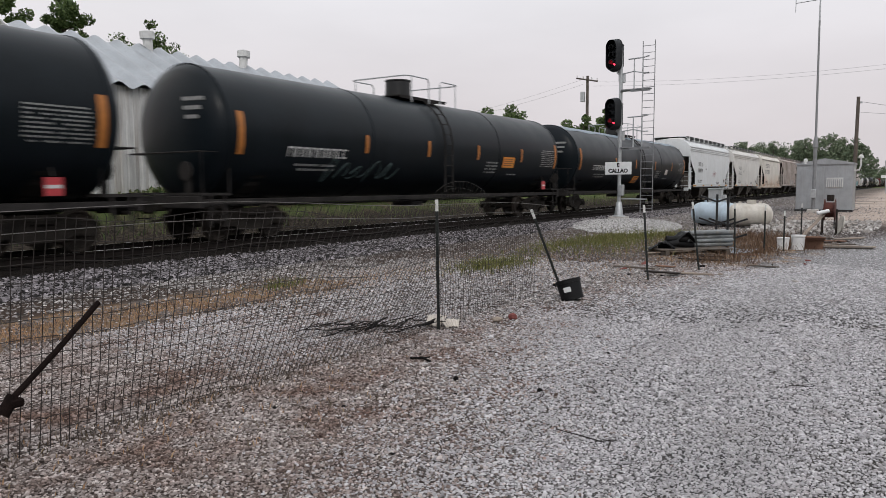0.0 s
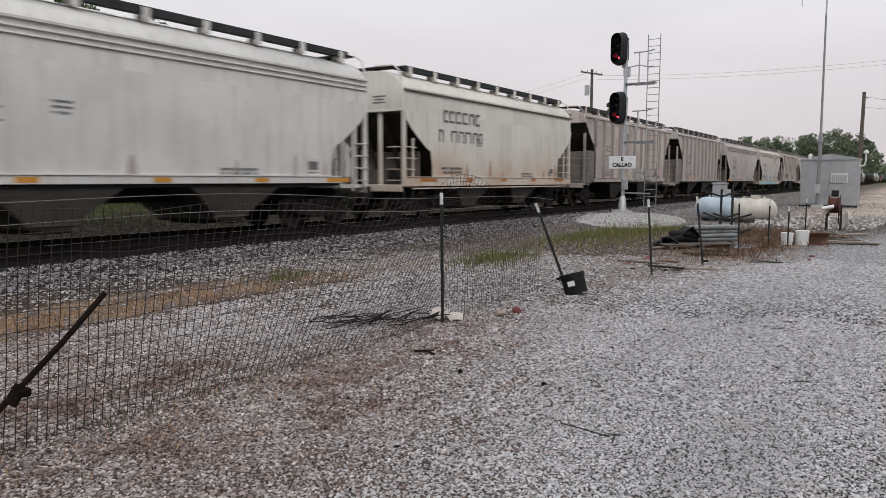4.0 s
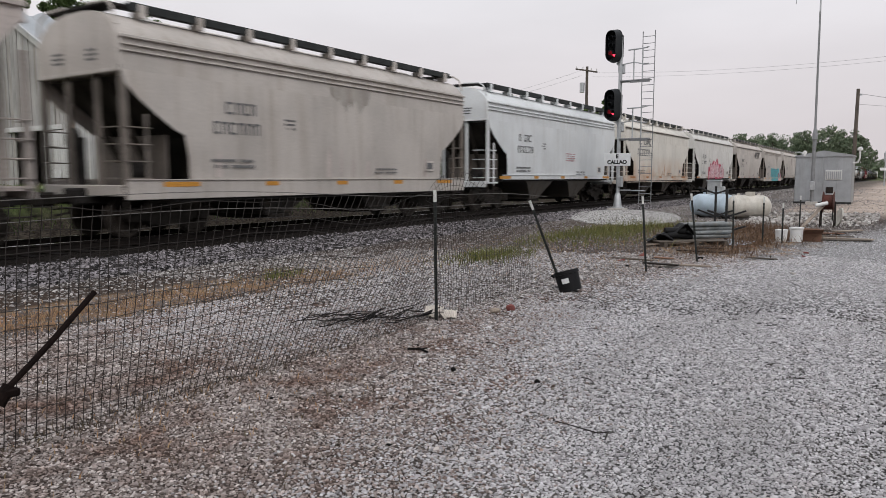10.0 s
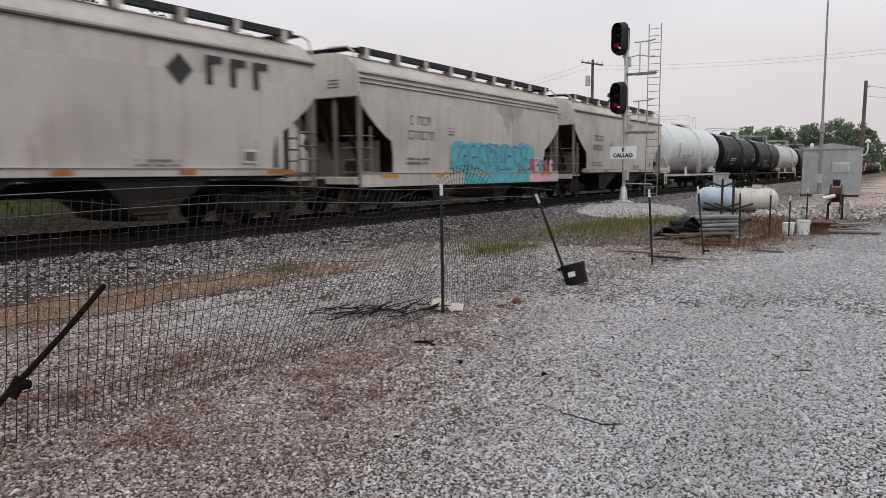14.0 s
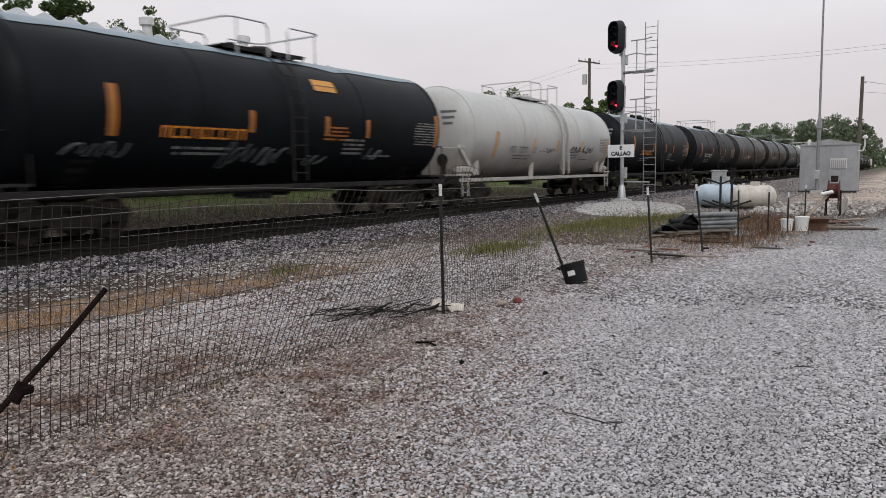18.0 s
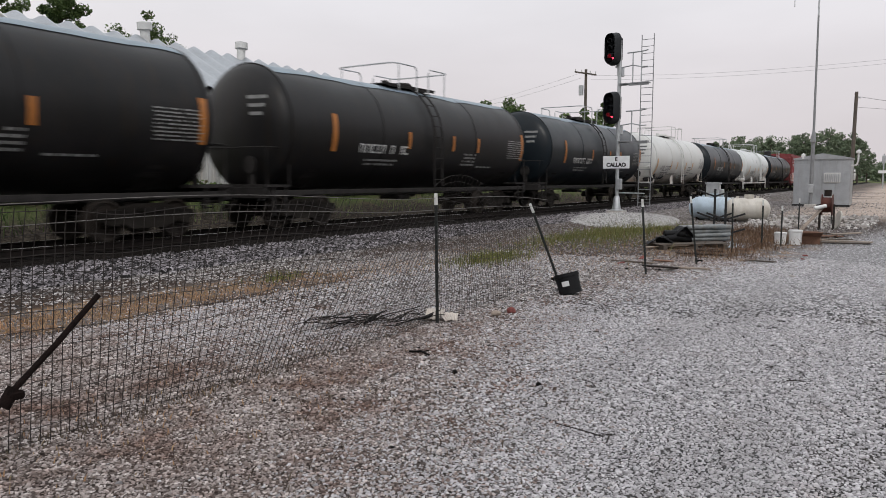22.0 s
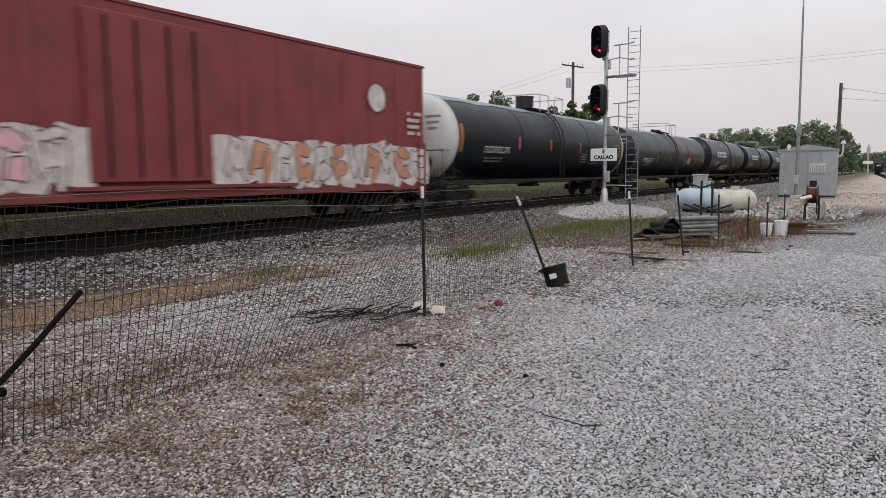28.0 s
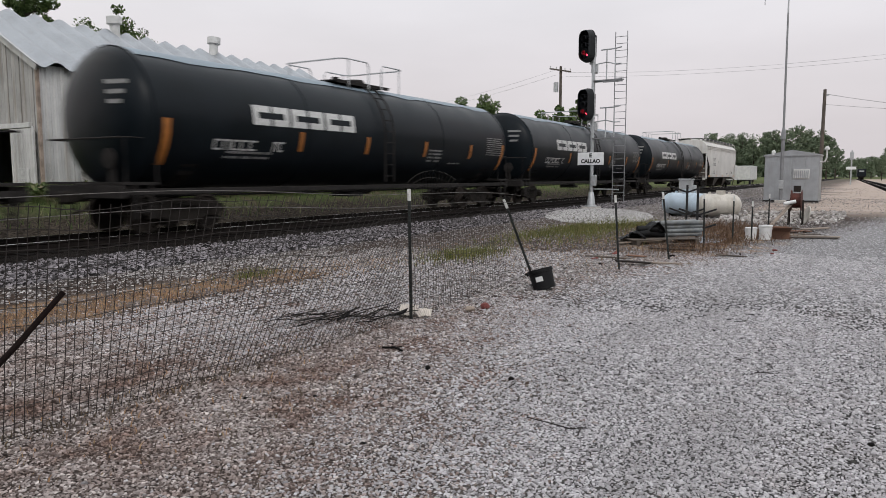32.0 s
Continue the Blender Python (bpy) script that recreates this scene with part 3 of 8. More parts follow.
M["teal"] = material("teal_spray_paint", (0.10, 0.44, 0.50), 0.6, 0, 0.3, 3, 30)
M["tealpale"] = material("washed_out_teal_spray_paint", (0.33, 0.53, 0.55), 0.6, 0, 0.3, 3, 30)
M["sprayslate"] = material("faded_slate_spray_paint", (0.40, 0.375, 0.37), 0.65, 0, 0.3, 1.2, 30)
M["pinkfaded"] = material("faded_pink_spray_paint", (0.55, 0.38, 0.37), 0.65, 0, 0.3, 1.2, 30)
M["spraydark"] = material("dark_spray_paint", (0.09, 0.05, 0.09), 0.6, 0, 0.3, 3, 30)
M["sprayash"] = material("ash_grey_spray_paint", (0.10, 0.11, 0.115), 0.6, 0, 0.5, 3, 30)
M["spraydusk"] = material("dark_teal_spray_paint", (0.035, 0.060, 0.062), 0.6, 0, 0.5, 3, 30)
M["spraywhite"] = material("white_spray_paint", (0.68, 0.62, 0.58), 0.6, 0, 0.3, 3, 30)
M["sprayorange"] = material("peach_spray_paint", (0.62, 0.30, 0.18), 0.6, 0, 0.3, 3, 30)
M["roofmetal"] = material("galvanised_roof_sheet", (0.40, 0.42, 0.445), 0.42, 0.5, 0.2, 0.8, 20, 0.05, streak=0.15)
M["wallmetal"] = material("faded_white_wall_sheet", (0.60, 0.595, 0.585), 0.55, 0.1, 0.2, 1.2, 25, 0.05, streak=0.6)
M["rusttrim"] = material("rust_streaked_white_trim", (0.42, 0.33, 0.27), 0.7, 0, 0.5, 3, 30, 0.1, streak=0.9)
M["boards"] = material("whitewashed_barn_boards", (0.44, 0.43, 0.415), 0.8, 0, 0.25, 1.6, 35, 0.3, streak=0.65, rnd=0.12)
M["ventwhite"] = material("white_vent_paint", (0.62, 0.62, 0.61), 0.5, 0, 0.15, 5, 50)
M["bark"] = material("tree_bark", (0.075, 0.058, 0.045), 0.95, 0, 0.4, 5, 40, 0.7)
M["leaf"] = island("green_leaves", [(0.04, 0.068, 0.024), (0.075, 0.115, 0.038), (0.12, 0.165, 0.055), (0.055, 0.09, 0.03)], 0.75, 0.25, 4)
M["leaf2"] = island("light_green_leaves", [(0.05, 0.085, 0.03), (0.09, 0.135, 0.045), (0.14, 0.19, 0.07), (0.07, 0.11, 0.04)], 0.75, 0.25, 4)
# leaves far off: haze is put into a paler leaf colour
M["leaffar"] = island("haze_tinted_leaves", [(0.10, 0.135, 0.088), (0.15, 0.19, 0.12), (0.20, 0.24, 0.155)], 0.85, 0.2, 3)
M["grass"] = island("grass_blades", [(0.06, 0.075, 0.020), (0.115, 0.13, 0.035), (0.20, 0.185, 0.07), (0.08, 0.10, 0.025), (0.24, 0.19, 0.10)], 0.85, 0.2, 8)
M["thatch"] = island("grey_thatch", [(0.05, 0.038, 0.028), (0.11, 0.085, 0.06), (0.16, 0.13, 0.10)], 0.9, 0.2, 8)
M["hoprib"] = material("stained_rib_paint", (0.37, 0.325, 0.30), 0.7, 0, 0.3, 0.8, 20, 0.08, streak=0.6)
M["deadgrass"] = island("dead_grass", [(0.34, 0.19, 0.10), (0.46, 0.29, 0.17), (0.27, 0.16, 0.09), (0.40, 0.26, 0.16), (0.33, 0.25, 0.13)], 0.9, 0.2, 8)
M["brownweed"] = island("dry_brown_weeds", [(0.10, 0.058, 0.036), (0.17, 0.105, 0.068), (0.07, 0.043, 0.030), (0.23, 0.155, 0.10)], 0.9, 0.2, 8)
M["propane"] = material("pale_blue_tank_paint", (0.47, 0.565, 0.65), 0.5, 0, 0.2, 3, 40, 0.05, streak=0.25)
M["propane2"] = material("cream_propane_paint", (0.60, 0.565, 0.51), 0.55, 0, 0.25, 3, 40, 0.05, streak=0.5)
M["blacksteel"] = material("black_painted_steel", (0.012, 0.012, 0.013), 0.5, 0, 0.3, 8, 60)
M["plasticblack"] = material("black_plastic", (0.009, 0.009, 0.010), 0.6, 0, 0.25, 8, 60, spec=0.2)
M["plasticwhite"] = material("white_plastic", (0.72, 0.72, 0.72), 0.45, 0, 0.12, 8, 60)
M["rust"] = material("rusty_red_steel", (0.115, 0.035, 0.025), 0.8, 0.1, 0.5, 6, 50, 0.3)
M["rustbrown"] = material("rusty_brown_steel", (0.024, 0.016, 0.012), 0.8, 0.2, 0.5, 8, 60, 0.3)
M["plank"] = material("grey_weathered_plank", (0.30, 0.245, 0.20), 0.9, 0, 0.35, 3, 40, 0.4)
M["carton"] = material("brown_scrap_board", (0.23, 0.125, 0.085), 0.85, 0, 0.3, 4, 50, 0.2)
M["stakesteel"] = material("dark_rusty_stake", (0.013, 0.008, 0.007), 0.9, 0.0, 0.5, 20, 90, 0.4, spec=0.1)
M["rubberscrap"] = material("black_tar_paper", (0.011, 0.010, 0.010), 0.9, 0, 0.5, 9, 50, 0.5, spec=0.1)
M["paving"] = material("pale_broken_concrete", (0.48, 0.45, 0.42), 0.9, 0, 0.25, 8, 60, 0.5)
M["ridgesheet"] = material("sun_bleached_ridged_sheet", (0.60, 0.545, 0.49), 0.85, 0, 0.2, 8, 60, 0.3)
M["redrock"] = material("red_brick_lump", (0.216, 0.060, 0.052), 0.9, 0, 0.35, 14, 70, 0.5)
M["tarp"] = material("blue_grey_tarp", (0.34, 0.42, 0.50), 0.6, 0, 0.4, 9, 50, 0.3)
M["wirecable"] = material("overhead_cable", (0.33, 0.33, 0.345), 0.7)
M["asphaltshed"] = material("white_trailer_paint", (0.66, 0.66, 0.64), 0.6, 0, 0.15, 2, 30, streak=0.2)

TRACK_X, RAIL_Z = -15.3, 0.26     # centre of the main track, top of its rails


# ---- ground ----
def height(x, y):
    """Lie of the land: a level lot, a low ballast bank under the rails, a stony pad under the signal."""
    z = 0.0
    if -18.6 < x < -12.2:
        z = 0.07 * min(1.0, (x + 18.6) / 1.2, (-12.2 - x) / 1.2)
    if x < -18.6 and y < 110:
        z = 1.15 * min(1.0, (-18.6 - x) / 2.6) * min(1.0, (110 - y) / 50)
    u, v = -0.32 * (x + 9.2) + 0.95 * (y - 27.4), 0.95 * (x + 9.2) + 0.32 * (y - 27.4)
    d = math.hypot(u / 5.4, v / 2.3)
    if d < 1 and x > -12.4:
        z += 0.20 * (1 - d * d)
    return z + 0.018 * noise.noise((x * 0.5, y * 0.5, 0.3)) * (1 if x > -12 else 0)


def build_ground():
    xs = [-900, -400, -150, -60, -40, -30, -24, -22, -21.2, -20.6, -20, -19.4] + [-18.8 + 0.3 * i for i in range(30)] + [-9.6 + 0.4 * i for i in range(32)] + [4, 8, 14, 22, 40, 90, 250, 900]
    ys = [-1200, -700, -300, -80, -20, -6, -2] + [0.4 * i for i in range(100)] + [42 + 3 * i for i in range(20)] + [105, 130, 170, 240, 360, 600, 1200, 2500]
    vs = [(x, y, height(x, y) if x < 4 and y < 115 else (0.07 if -17.4 < x < -13.4 else 0.0)) for y in ys for x in xs]
    n = len(xs)
    fs = [(j * n + i, j * n + i + 1, (j + 1) * n + i + 1, (j + 1) * n + i) for j in range(len(ys) - 1) for i in range(n - 1)]
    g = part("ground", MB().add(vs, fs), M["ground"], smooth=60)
    tagged(g, "crushed grey gravel lot passing into brown dirt and grass", "ground", kind="structure")


build_ground()


def bulk(name, V, Fc, mat, parent=None):
    """A mesh out of arrays, for very many small pieces."""
    me = bpy.data.meshes.new(name)
    me.from_pydata(V.tolist(), [], Fc.tolist())
    me.materials.append(mat)
    me.update()
    ob = new(name, me)
    if parent is not None:
        ob.parent = parent
    return ob


OCTA = np.array([(1, 0, 0), (0, 1, 0), (-1, 0, 0), (0, -1, 0), (0, 0, 1), (0, 0, -1)], float)
OCTF = np.array([(0, 1, 4), (1, 2, 4), (2, 3, 4), (3, 0, 4), (1, 0, 5), (2, 1, 5), (3, 2, 5), (0, 3, 5)])
CHIP = np.array([(-1, -.8, 0), (1, -.9, 0), (.9, 1, 0), (-.9, .9, 0), (-.72, -.62, .95), (.76, -.6, .85), (.62, .7, 1.0), (-.66, .68, .8)], float)
CHIPF = np.array([(0, 1, 5, 4), (1, 2, 6, 5), (2, 3, 7, 6), (3, 0, 4, 7), (4, 5, 6, 7)])


PYR = np.array([(1, 0, -0.35), (0, 1, -0.35), (-1, 0, -0.35), (0, -1, -0.35), (0.15, 0.1, 0.75)], float)
PYRF = np.array([(0, 1, 4), (1, 2, 4), (2, 3, 4), (3, 0, 4)])


RIDGE = np.array([(-1, -.85, 0), (1, -.9, 0), (.9, .95, 0), (-.95, .9, 0), (-.45, -.1, .8), (.5, .15, .7)], float)
RIDGEF = np.array([(0, 1, 5), (0, 5, 4), (2, 3, 4), (2, 4, 5), (1, 2, 5), (3, 0, 4)])


def scatter(name, P, size, mat, rs, flat=0.7, shape="octa", parent=None, lift=0.25):
    """Broken stones of given sizes at points P."""
    B, Fb = {"octa": (OCTA, OCTF), "pyr": (PYR, PYRF), "chip": (CHIP, CHIPF), "ridge": (RIDGE, RIDGEF)}[shape]
    n, k = len(P), len(B)
    V = np.repeat(B[None], n, 0) * (1 + rs.uniform(-0.35, 0.35, (n, k, 3)))
    V *= (size[:, None] * rs.uniform(0.65, 1.35, (n, 3)))[:, None, :] * np.array([1, 1, flat])
    a = rs.uniform(0, 2 * np.pi, n)
    t = rs.uniform(-0.5, 0.5, n)
    c, s, ct, st = np.cos(a)[:, None], np.sin(a)[:, None], np.cos(t)[:, None], np.sin(t)[:, None]
    x, y, z = V[..., 0], V[..., 1], V[..., 2]
    y, z = y * ct - z * st, y * st + z * ct
    V = np.stack([x * c - y * s, x * s + y * c, z], -1) + P[:, None, :]
    V[..., 2] += (size * lift)[:, None]
    Fc = (Fb[None] + (np.arange(n) * k)[:, None, None]).reshape(-1, Fb.shape[1])
    return bulk(name, V.reshape(-1, 3), Fc, mat, parent)


def noise_field(X, Y):
    """A smooth uneven field, the same wherever it is asked."""
    return np.sin(X * 2.3 + 1.1 * np.sin(Y * 1.7)) * np.cos(Y * 2.9 + 1.3 * np.sin(X * 1.3)) * 0.6 + np.sin(X * 7.1 + Y * 5.3) * np.sin(Y * 6.7 - X * 4.9) * 0.4


def packed(rs, r0, r1, step, half_angle=38.0):
    """Points of a loosely packed layer between two distances from the standpoint, within the wedge that the lot fills."""
    g = np.arange(-r1 - 1, r1 + 1, step)
    X, Y = [q.ravel() for q in np.meshgrid(g, g)]
    X, Y = X + rs.uniform(-0.34, 0.34, len(X)) * step, Y + rs.uniform(-0.34, 0.34, len(Y)) * step
    r, a = np.hypot(X, Y), np.degrees(np.arctan2(-X, Y))
    r = r + 0.09 * r * noise_field(X, Y)
    ok = (r >= r0) & (r < r1) & (np.abs(a - 33) < half_angle) & (X > -11.0)
    return X[ok], Y[ok]


def build_stones():
    rs = np.random.RandomState(5)
    # lot and fence strip: broken stones a finger wide, packed in one layer, coarser beyond
    zones = [(3.0, 4.8, 0.0165), (4.8, 8.8, 0.0205), (8.8, 15.5, 0.030)]
    X, Y, S = [], [], []
    for r0, r1, step in zones:
        x, y = packed(rs, r0, r1, step)
        X.append(x), Y.append(y), S.append(np.full(len(x), step))
    # thinner cover all round, behind and beside the lot
    m2 = 36000
    r2, a2 = 9.0 * np.sqrt(rs.uniform(0, 1, m2)), rs.uniform(0, 2 * np.pi, m2)
    out = np.abs((np.degrees(np.arctan2(-r2 * np.cos(a2), r2 * np.sin(a2))) - 33 + 180) % 360 - 180) > 40
    out |= r2 < 3.0
    X.append((r2 * np.cos(a2))[out]), Y.append((r2 * np.sin(a2))[out]), S.append(np.full(out.sum(), 0.040))
    X, Y, S = np.concatenate(X), np.concatenate(Y), np.concatenate(S)
    n = len(X)
    ok = (X > -11.0) & ~((X < -7.4) & (X > -9.2) & (Y < 9) & (rs.uniform(0, 1, n) > 0.20)) & ~((X < -9.0) & (rs.uniform(0, 1, n) > np.where(Y < 7, 0.24, 0.45))) & (rs.uniform(0, 1, n) > 0.09)
    X, Y, S = X[ok], Y[ok], S[ok]
    size = S * 0.54 * rs.uniform(0.72, 1.18, len(X))
    big = rs.uniform(0, 1, len(X)) > 0.985
    size[big] *= 1.5
    Z = np.array([height(x, y) for x, y in zip(X, Y)])
    bound = np.maximum(-1.3 - 0.31 * Y, -5.6 + 0.20 * Y)
    lot = X - bound + rs.normal(0, 0.6, len(X)) > 0.0
    # paler stones lie mixed with the dusty ones beyond the fence
    lot |= (X < -4.6 + 0.25 * rs.normal(0, 1, len(X))) & (X > -7.6) & (rs.uniform(0, 1, len(X)) < np.clip((Y - 3.6) * 0.4, 0, 0.5))
    Z = Z + rs.uniform(-0.72, 0.34, len(X)) * size
    P = np.stack([X, Y, Z], -1)
    foot = X < -8.9 + 0.35 * rs.normal(0, 1, len(X))
    # darker stones lie beyond the fence past the upright post
    foot |= (Y > 6.9 + 0.6 * rs.normal(0, 1, len(X))) & (X < -3.9 + 0.3 * rs.normal(0, 1, len(X))) & (rs.uniform(0, 1, len(X)) < 0.8)
    for shape, at in (("chip", S < 0.03), ("ridge", S >= 0.03)):
        k = at & lot
        g1 = scatter("lot_gravel", P[k], size[k], M["stone"], rs, 0.78, shape, lift=0.0)
        tagged(g1, "loose pale crushed limestone gravel covering the lot", "gravel", kind="stuff")
        k = at & ~lot & ~foot
        g2 = scatter("fence_strip_gravel", P[k], size[k], M["brownstone"], rs, 0.78, shape, lift=0.0)
        tagged(g2, "brown dusty gravel along the wire fence", "gravel", kind="stuff")
    k = ~lot & foot
    g3 = scatter("cinder_strip_gravel", P[k], size[k] * 1.15, M["cinder"], rs, 0.9, "ridge", lift=0.1)
    tagged(g3, "dull brown cinders and stones below the ballast", "gravel", kind="stuff")
    # coarser pieces further off
    n = 75000
    Y = 11.0 + 47 * rs.uniform(0, 1, n) ** 1.5
    X = rs.uniform(-10.6, 5.0, n)
    ok = (np.hypot(X, Y) > 13.5) & ((Y < 29 + 2 * rs.normal(0, 1, n)) | (X < -4.8) | (rs.uniform(0, 1, n) < 0.12))
    X, Y = X[ok], Y[ok]
    Z = np.array([height(x, y) for x, y in zip(X, Y)])
    size = rs.uniform(0.009, 0.019, len(X)) * (0.7 + 0.025 * Y)
    lot = X - np.maximum(-1.0 - 0.31 * Y, -5.6 + 0.20 * Y) + rs.normal(0, 0.5, len(X)) > 0.0
    P = np.stack([X, Y, Z], -1)
    g = scatter("lot_gravel", P[lot], size[lot], M["stone"], rs, 0.9, "pyr")
    tagged(g, "pale crushed gravel at the far part of the lot", "gravel", kind="stuff")
    g = scatter("yard_gravel", P[~lot], size[~lot] * 1.25, M["yardstone"], rs, 0.9, "pyr")
    tagged(g, "brown dusty gravel and dirt about the yard", "gravel", kind="stuff")
    # rough ground between the yard and the rails further along
    n = 26000
    Y = 26 + 80 * rs.uniform(0, 1, n) ** 1.3
    X = -12.6 + 24 * rs.uniform(0, 1, n) ** 1.7
    ok = X < -4.8 + 1.2 * rs.normal(0, 1, n) ** 3
    X, Y = X[ok], Y[ok]
    n = len(X)
    g = scatter("trackside_gravel", np.stack([X, Y, np.array([height(x, y) for x, y in zip(X, Y)])], -1), rs.uniform(0.02, 0.05, n) * (0.6 + 0.012 * Y), M["yardstone"], rs, 0.8, "pyr")
    tagged(g, "dull brown stones and cinders beside the railway", "gravel", kind="stuff")
    n = 62000
    Y = 2.5 + 60 * rs.uniform(0, 1, n) ** 1.7
    X = rs.uniform(-12.95, -10.7, n) + rs.normal(0, 0.12, n) * (rs.uniform(0, 1, n) > 0.5)
    Z = np.array([height(x, y) for x, y in zip(X, Y)])
    b = scatter("track_ballast", np.stack([X, Y, Z], -1), rs.uniform(0.018, 0.046, n), M["ballast"], rs, 0.9, "ridge", lift=0.1)
    tagged(b, "bluish grey railway ballast stones beside the track", "ballast", kind="stuff")
    n = 9000
    a, q = rs.uniform(0, 2 * np.pi, n), np.sqrt(rs.uniform(0, 1, n))
    u, v = 5.0 * q * np.cos(a), 2.05 * q * np.sin(a)
    X, Y = -9.2 - 0.32 * u + 0.95 * v, 27.4 + 0.95 * u + 0.32 * v
    Z = np.array([height(x, y) for x, y in zip(X, Y)])
    b = scatter("signal_pad_stones", np.stack([X, Y, Z], -1), rs.uniform(0.028, 0.055, n), M["padstone"], rs, 0.8)
    tagged(b, "pale stones heaped round the foot of the signal", "gravel", kind="stuff")
    n = 2600
    X = rs.uniform(-4.7, -0.75, n)
    Y = 30.5 + 0.75 * (X + 2) * 0.5 + rs.normal(0, 1.6, n)
    Z = 0.10 * np.exp(-((Y - 30.5 - 0.375 * (X + 2)) / 1.5) ** 2) * 2.2 * rs.uniform(0, 1, n)
    b = scatter("rubble_heap", np.stack([X, Y, Z], -1), 0.022 + 0.055 * rs.uniform(0, 1, n) ** 2, M["rubble"], rs, 0.9, "chip")
    tagged(b, "low heap of pale broken rubble before the equipment hut", "rubble", kind="stuff")


build_stones()


def blades(name, P, hgt, width, mat, rs, lean=0.5):
    n = len(P)
    a = rs.uniform(0, 2 * np.pi, n)
    d = np.stack([np.cos(a), np.sin(a), 0 * a], -1)
    ln = rs.normal(0, lean, (n, 2)) * hgt[:, None]
    tip = P + np.stack([ln[:, 0], ln[:, 1], hgt], -1)
    mid = P + np.stack([ln[:, 0] * 0.3, ln[:, 1] * 0.3, hgt * 0.55], -1)
    w = (width * rs.uniform(0.6, 1.3, n))[:, None]
    V = np.stack([P - d * w, P + d * w, mid + d * w * 0.8, mid - d * w * 0.8, tip], 1).reshape(-1, 3)
    i = np.arange(n)[:, None] * 5
    Fq = np.concatenate([i + np.array([[0, 1, 2]]), i + np.array([[0, 2, 3]]), i + np.array([[3, 2, 4]])])
    return bulk(name, V, Fq, mat)


def build_grass():
    rs = np.random.RandomState(8)

    def patch(name, spots, n, hmin, hmax, w, mat, label):
        P = []
        for (cx, cy, sx, sy, share) in spots:
            k = int(n * share)
            P.append(np.stack([rs.normal(cx, sx, k), rs.normal(cy, sy, k)], -1))
        P = np.concatenate(P)
        Z = np.array([height(x, y) for x, y in P])
        g = blades(name, np.column_stack([P, Z]), rs.uniform(hmin, hmax, len(P)), w, mat, rs)
        tagged(g, label, "grass", kind="stuff")

    patch("green_grass", [(-6.9, 12.4, 0.3, 0.7, 0.2), (-6.9, 21.5, 0.5, 1.6, 0.25), (-6.1, 23.0, 0.5, 0.9, 0.15), (-8.35, 8.1, 0.12, 0.3, 0.02), (-6.4, 18.0, 0.7, 1.4, 0.16), (-7.4, 20.5, 0.5, 1.4, 0.25), (-7.6, 17.4, 0.4, 1.4, 0.10)], 6500, 0.04, 0.20, 0.006, M["grass"], "patches of green grass between fence and railway")
    patch("dead_grass", [(-8.2, 3.6, 0.35, 0.8, 0.16), (-8.2, 5.6, 0.35, 1.2, 0.22), (-7.7, 9.0, 0.5, 1.8, 0.2), (-6.2, 14.0, 0.8, 2.5, 0.14), (-4.8, 18.8, 0.9, 1.6, 0.14), (-4.4, 13.5, 0.6, 1.5, 0.06), (-4.2, 3.0, 0.5, 1.2, 0.05), (-3.0, 20.6, 0.5, 1.0, 0.10), (-3.4, 16.9, 0.6, 0.5, 0.06), (-8.3, 8.0, 0.5, 3.0, 0.10)], 9000, 0.015, 0.06, 0.004, M["deadgrass"], "dry straw-coloured grass on the dirt strip")
    patch("brown_weeds", [(-3.0, 18.2, 0.35, 1.0, 0.3), (-4.6, 21.0, 0.9, 1.2, 0.35), (-2.6, 20.8, 0.5, 0.9, 0.2), (-3.4, 15.6, 0.5, 0.5, 0.12), (-3.7, 22.8, 0.6, 1.1, 0.45)], 3400, 0.05, 0.25, 0.006, M["brownweed"], "dry reddish-brown weeds among the scrap")
    patch("fence_thatch", [(-4.36, 3.2, 0.08, 1.7, 0.6), (-5.0, 4.2, 0.7, 1.5, 0.2), (-3.2, 3.4, 0.6, 0.9, 0.2)], 1100, 0.015, 0.07, 0.004, M["thatch"], "withered grey-brown grass along the fence foot")
    P = np.stack([rs.uniform(-30, -18.9, 20000), 2 + 75 * rs.uniform(0, 1, 20000) ** 1.4], -1)
    g = blades("verge_grass", np.column_stack([P, [height(x, y) for x, y in P]]), rs.uniform(0.08, 0.34, len(P)), 0.014, M["verge"], rs)
    tagged(g, "tall green grass on the far side of the tracks", "grass", kind="stuff")


build_grass()


# ---- railway ----
def rail_profile():
    return [(-0.07, 0), (0.07, 0), (0.07, 0.015), (0.012, 0.03), (0.010, 0.12), (0.034, 0.135), (0.036, 0.172), (-0.036, 0.172), (-0.034, 0.135), (-0.010, 0.12), (-0.012, 0.03), (-0.07, 0.015)]


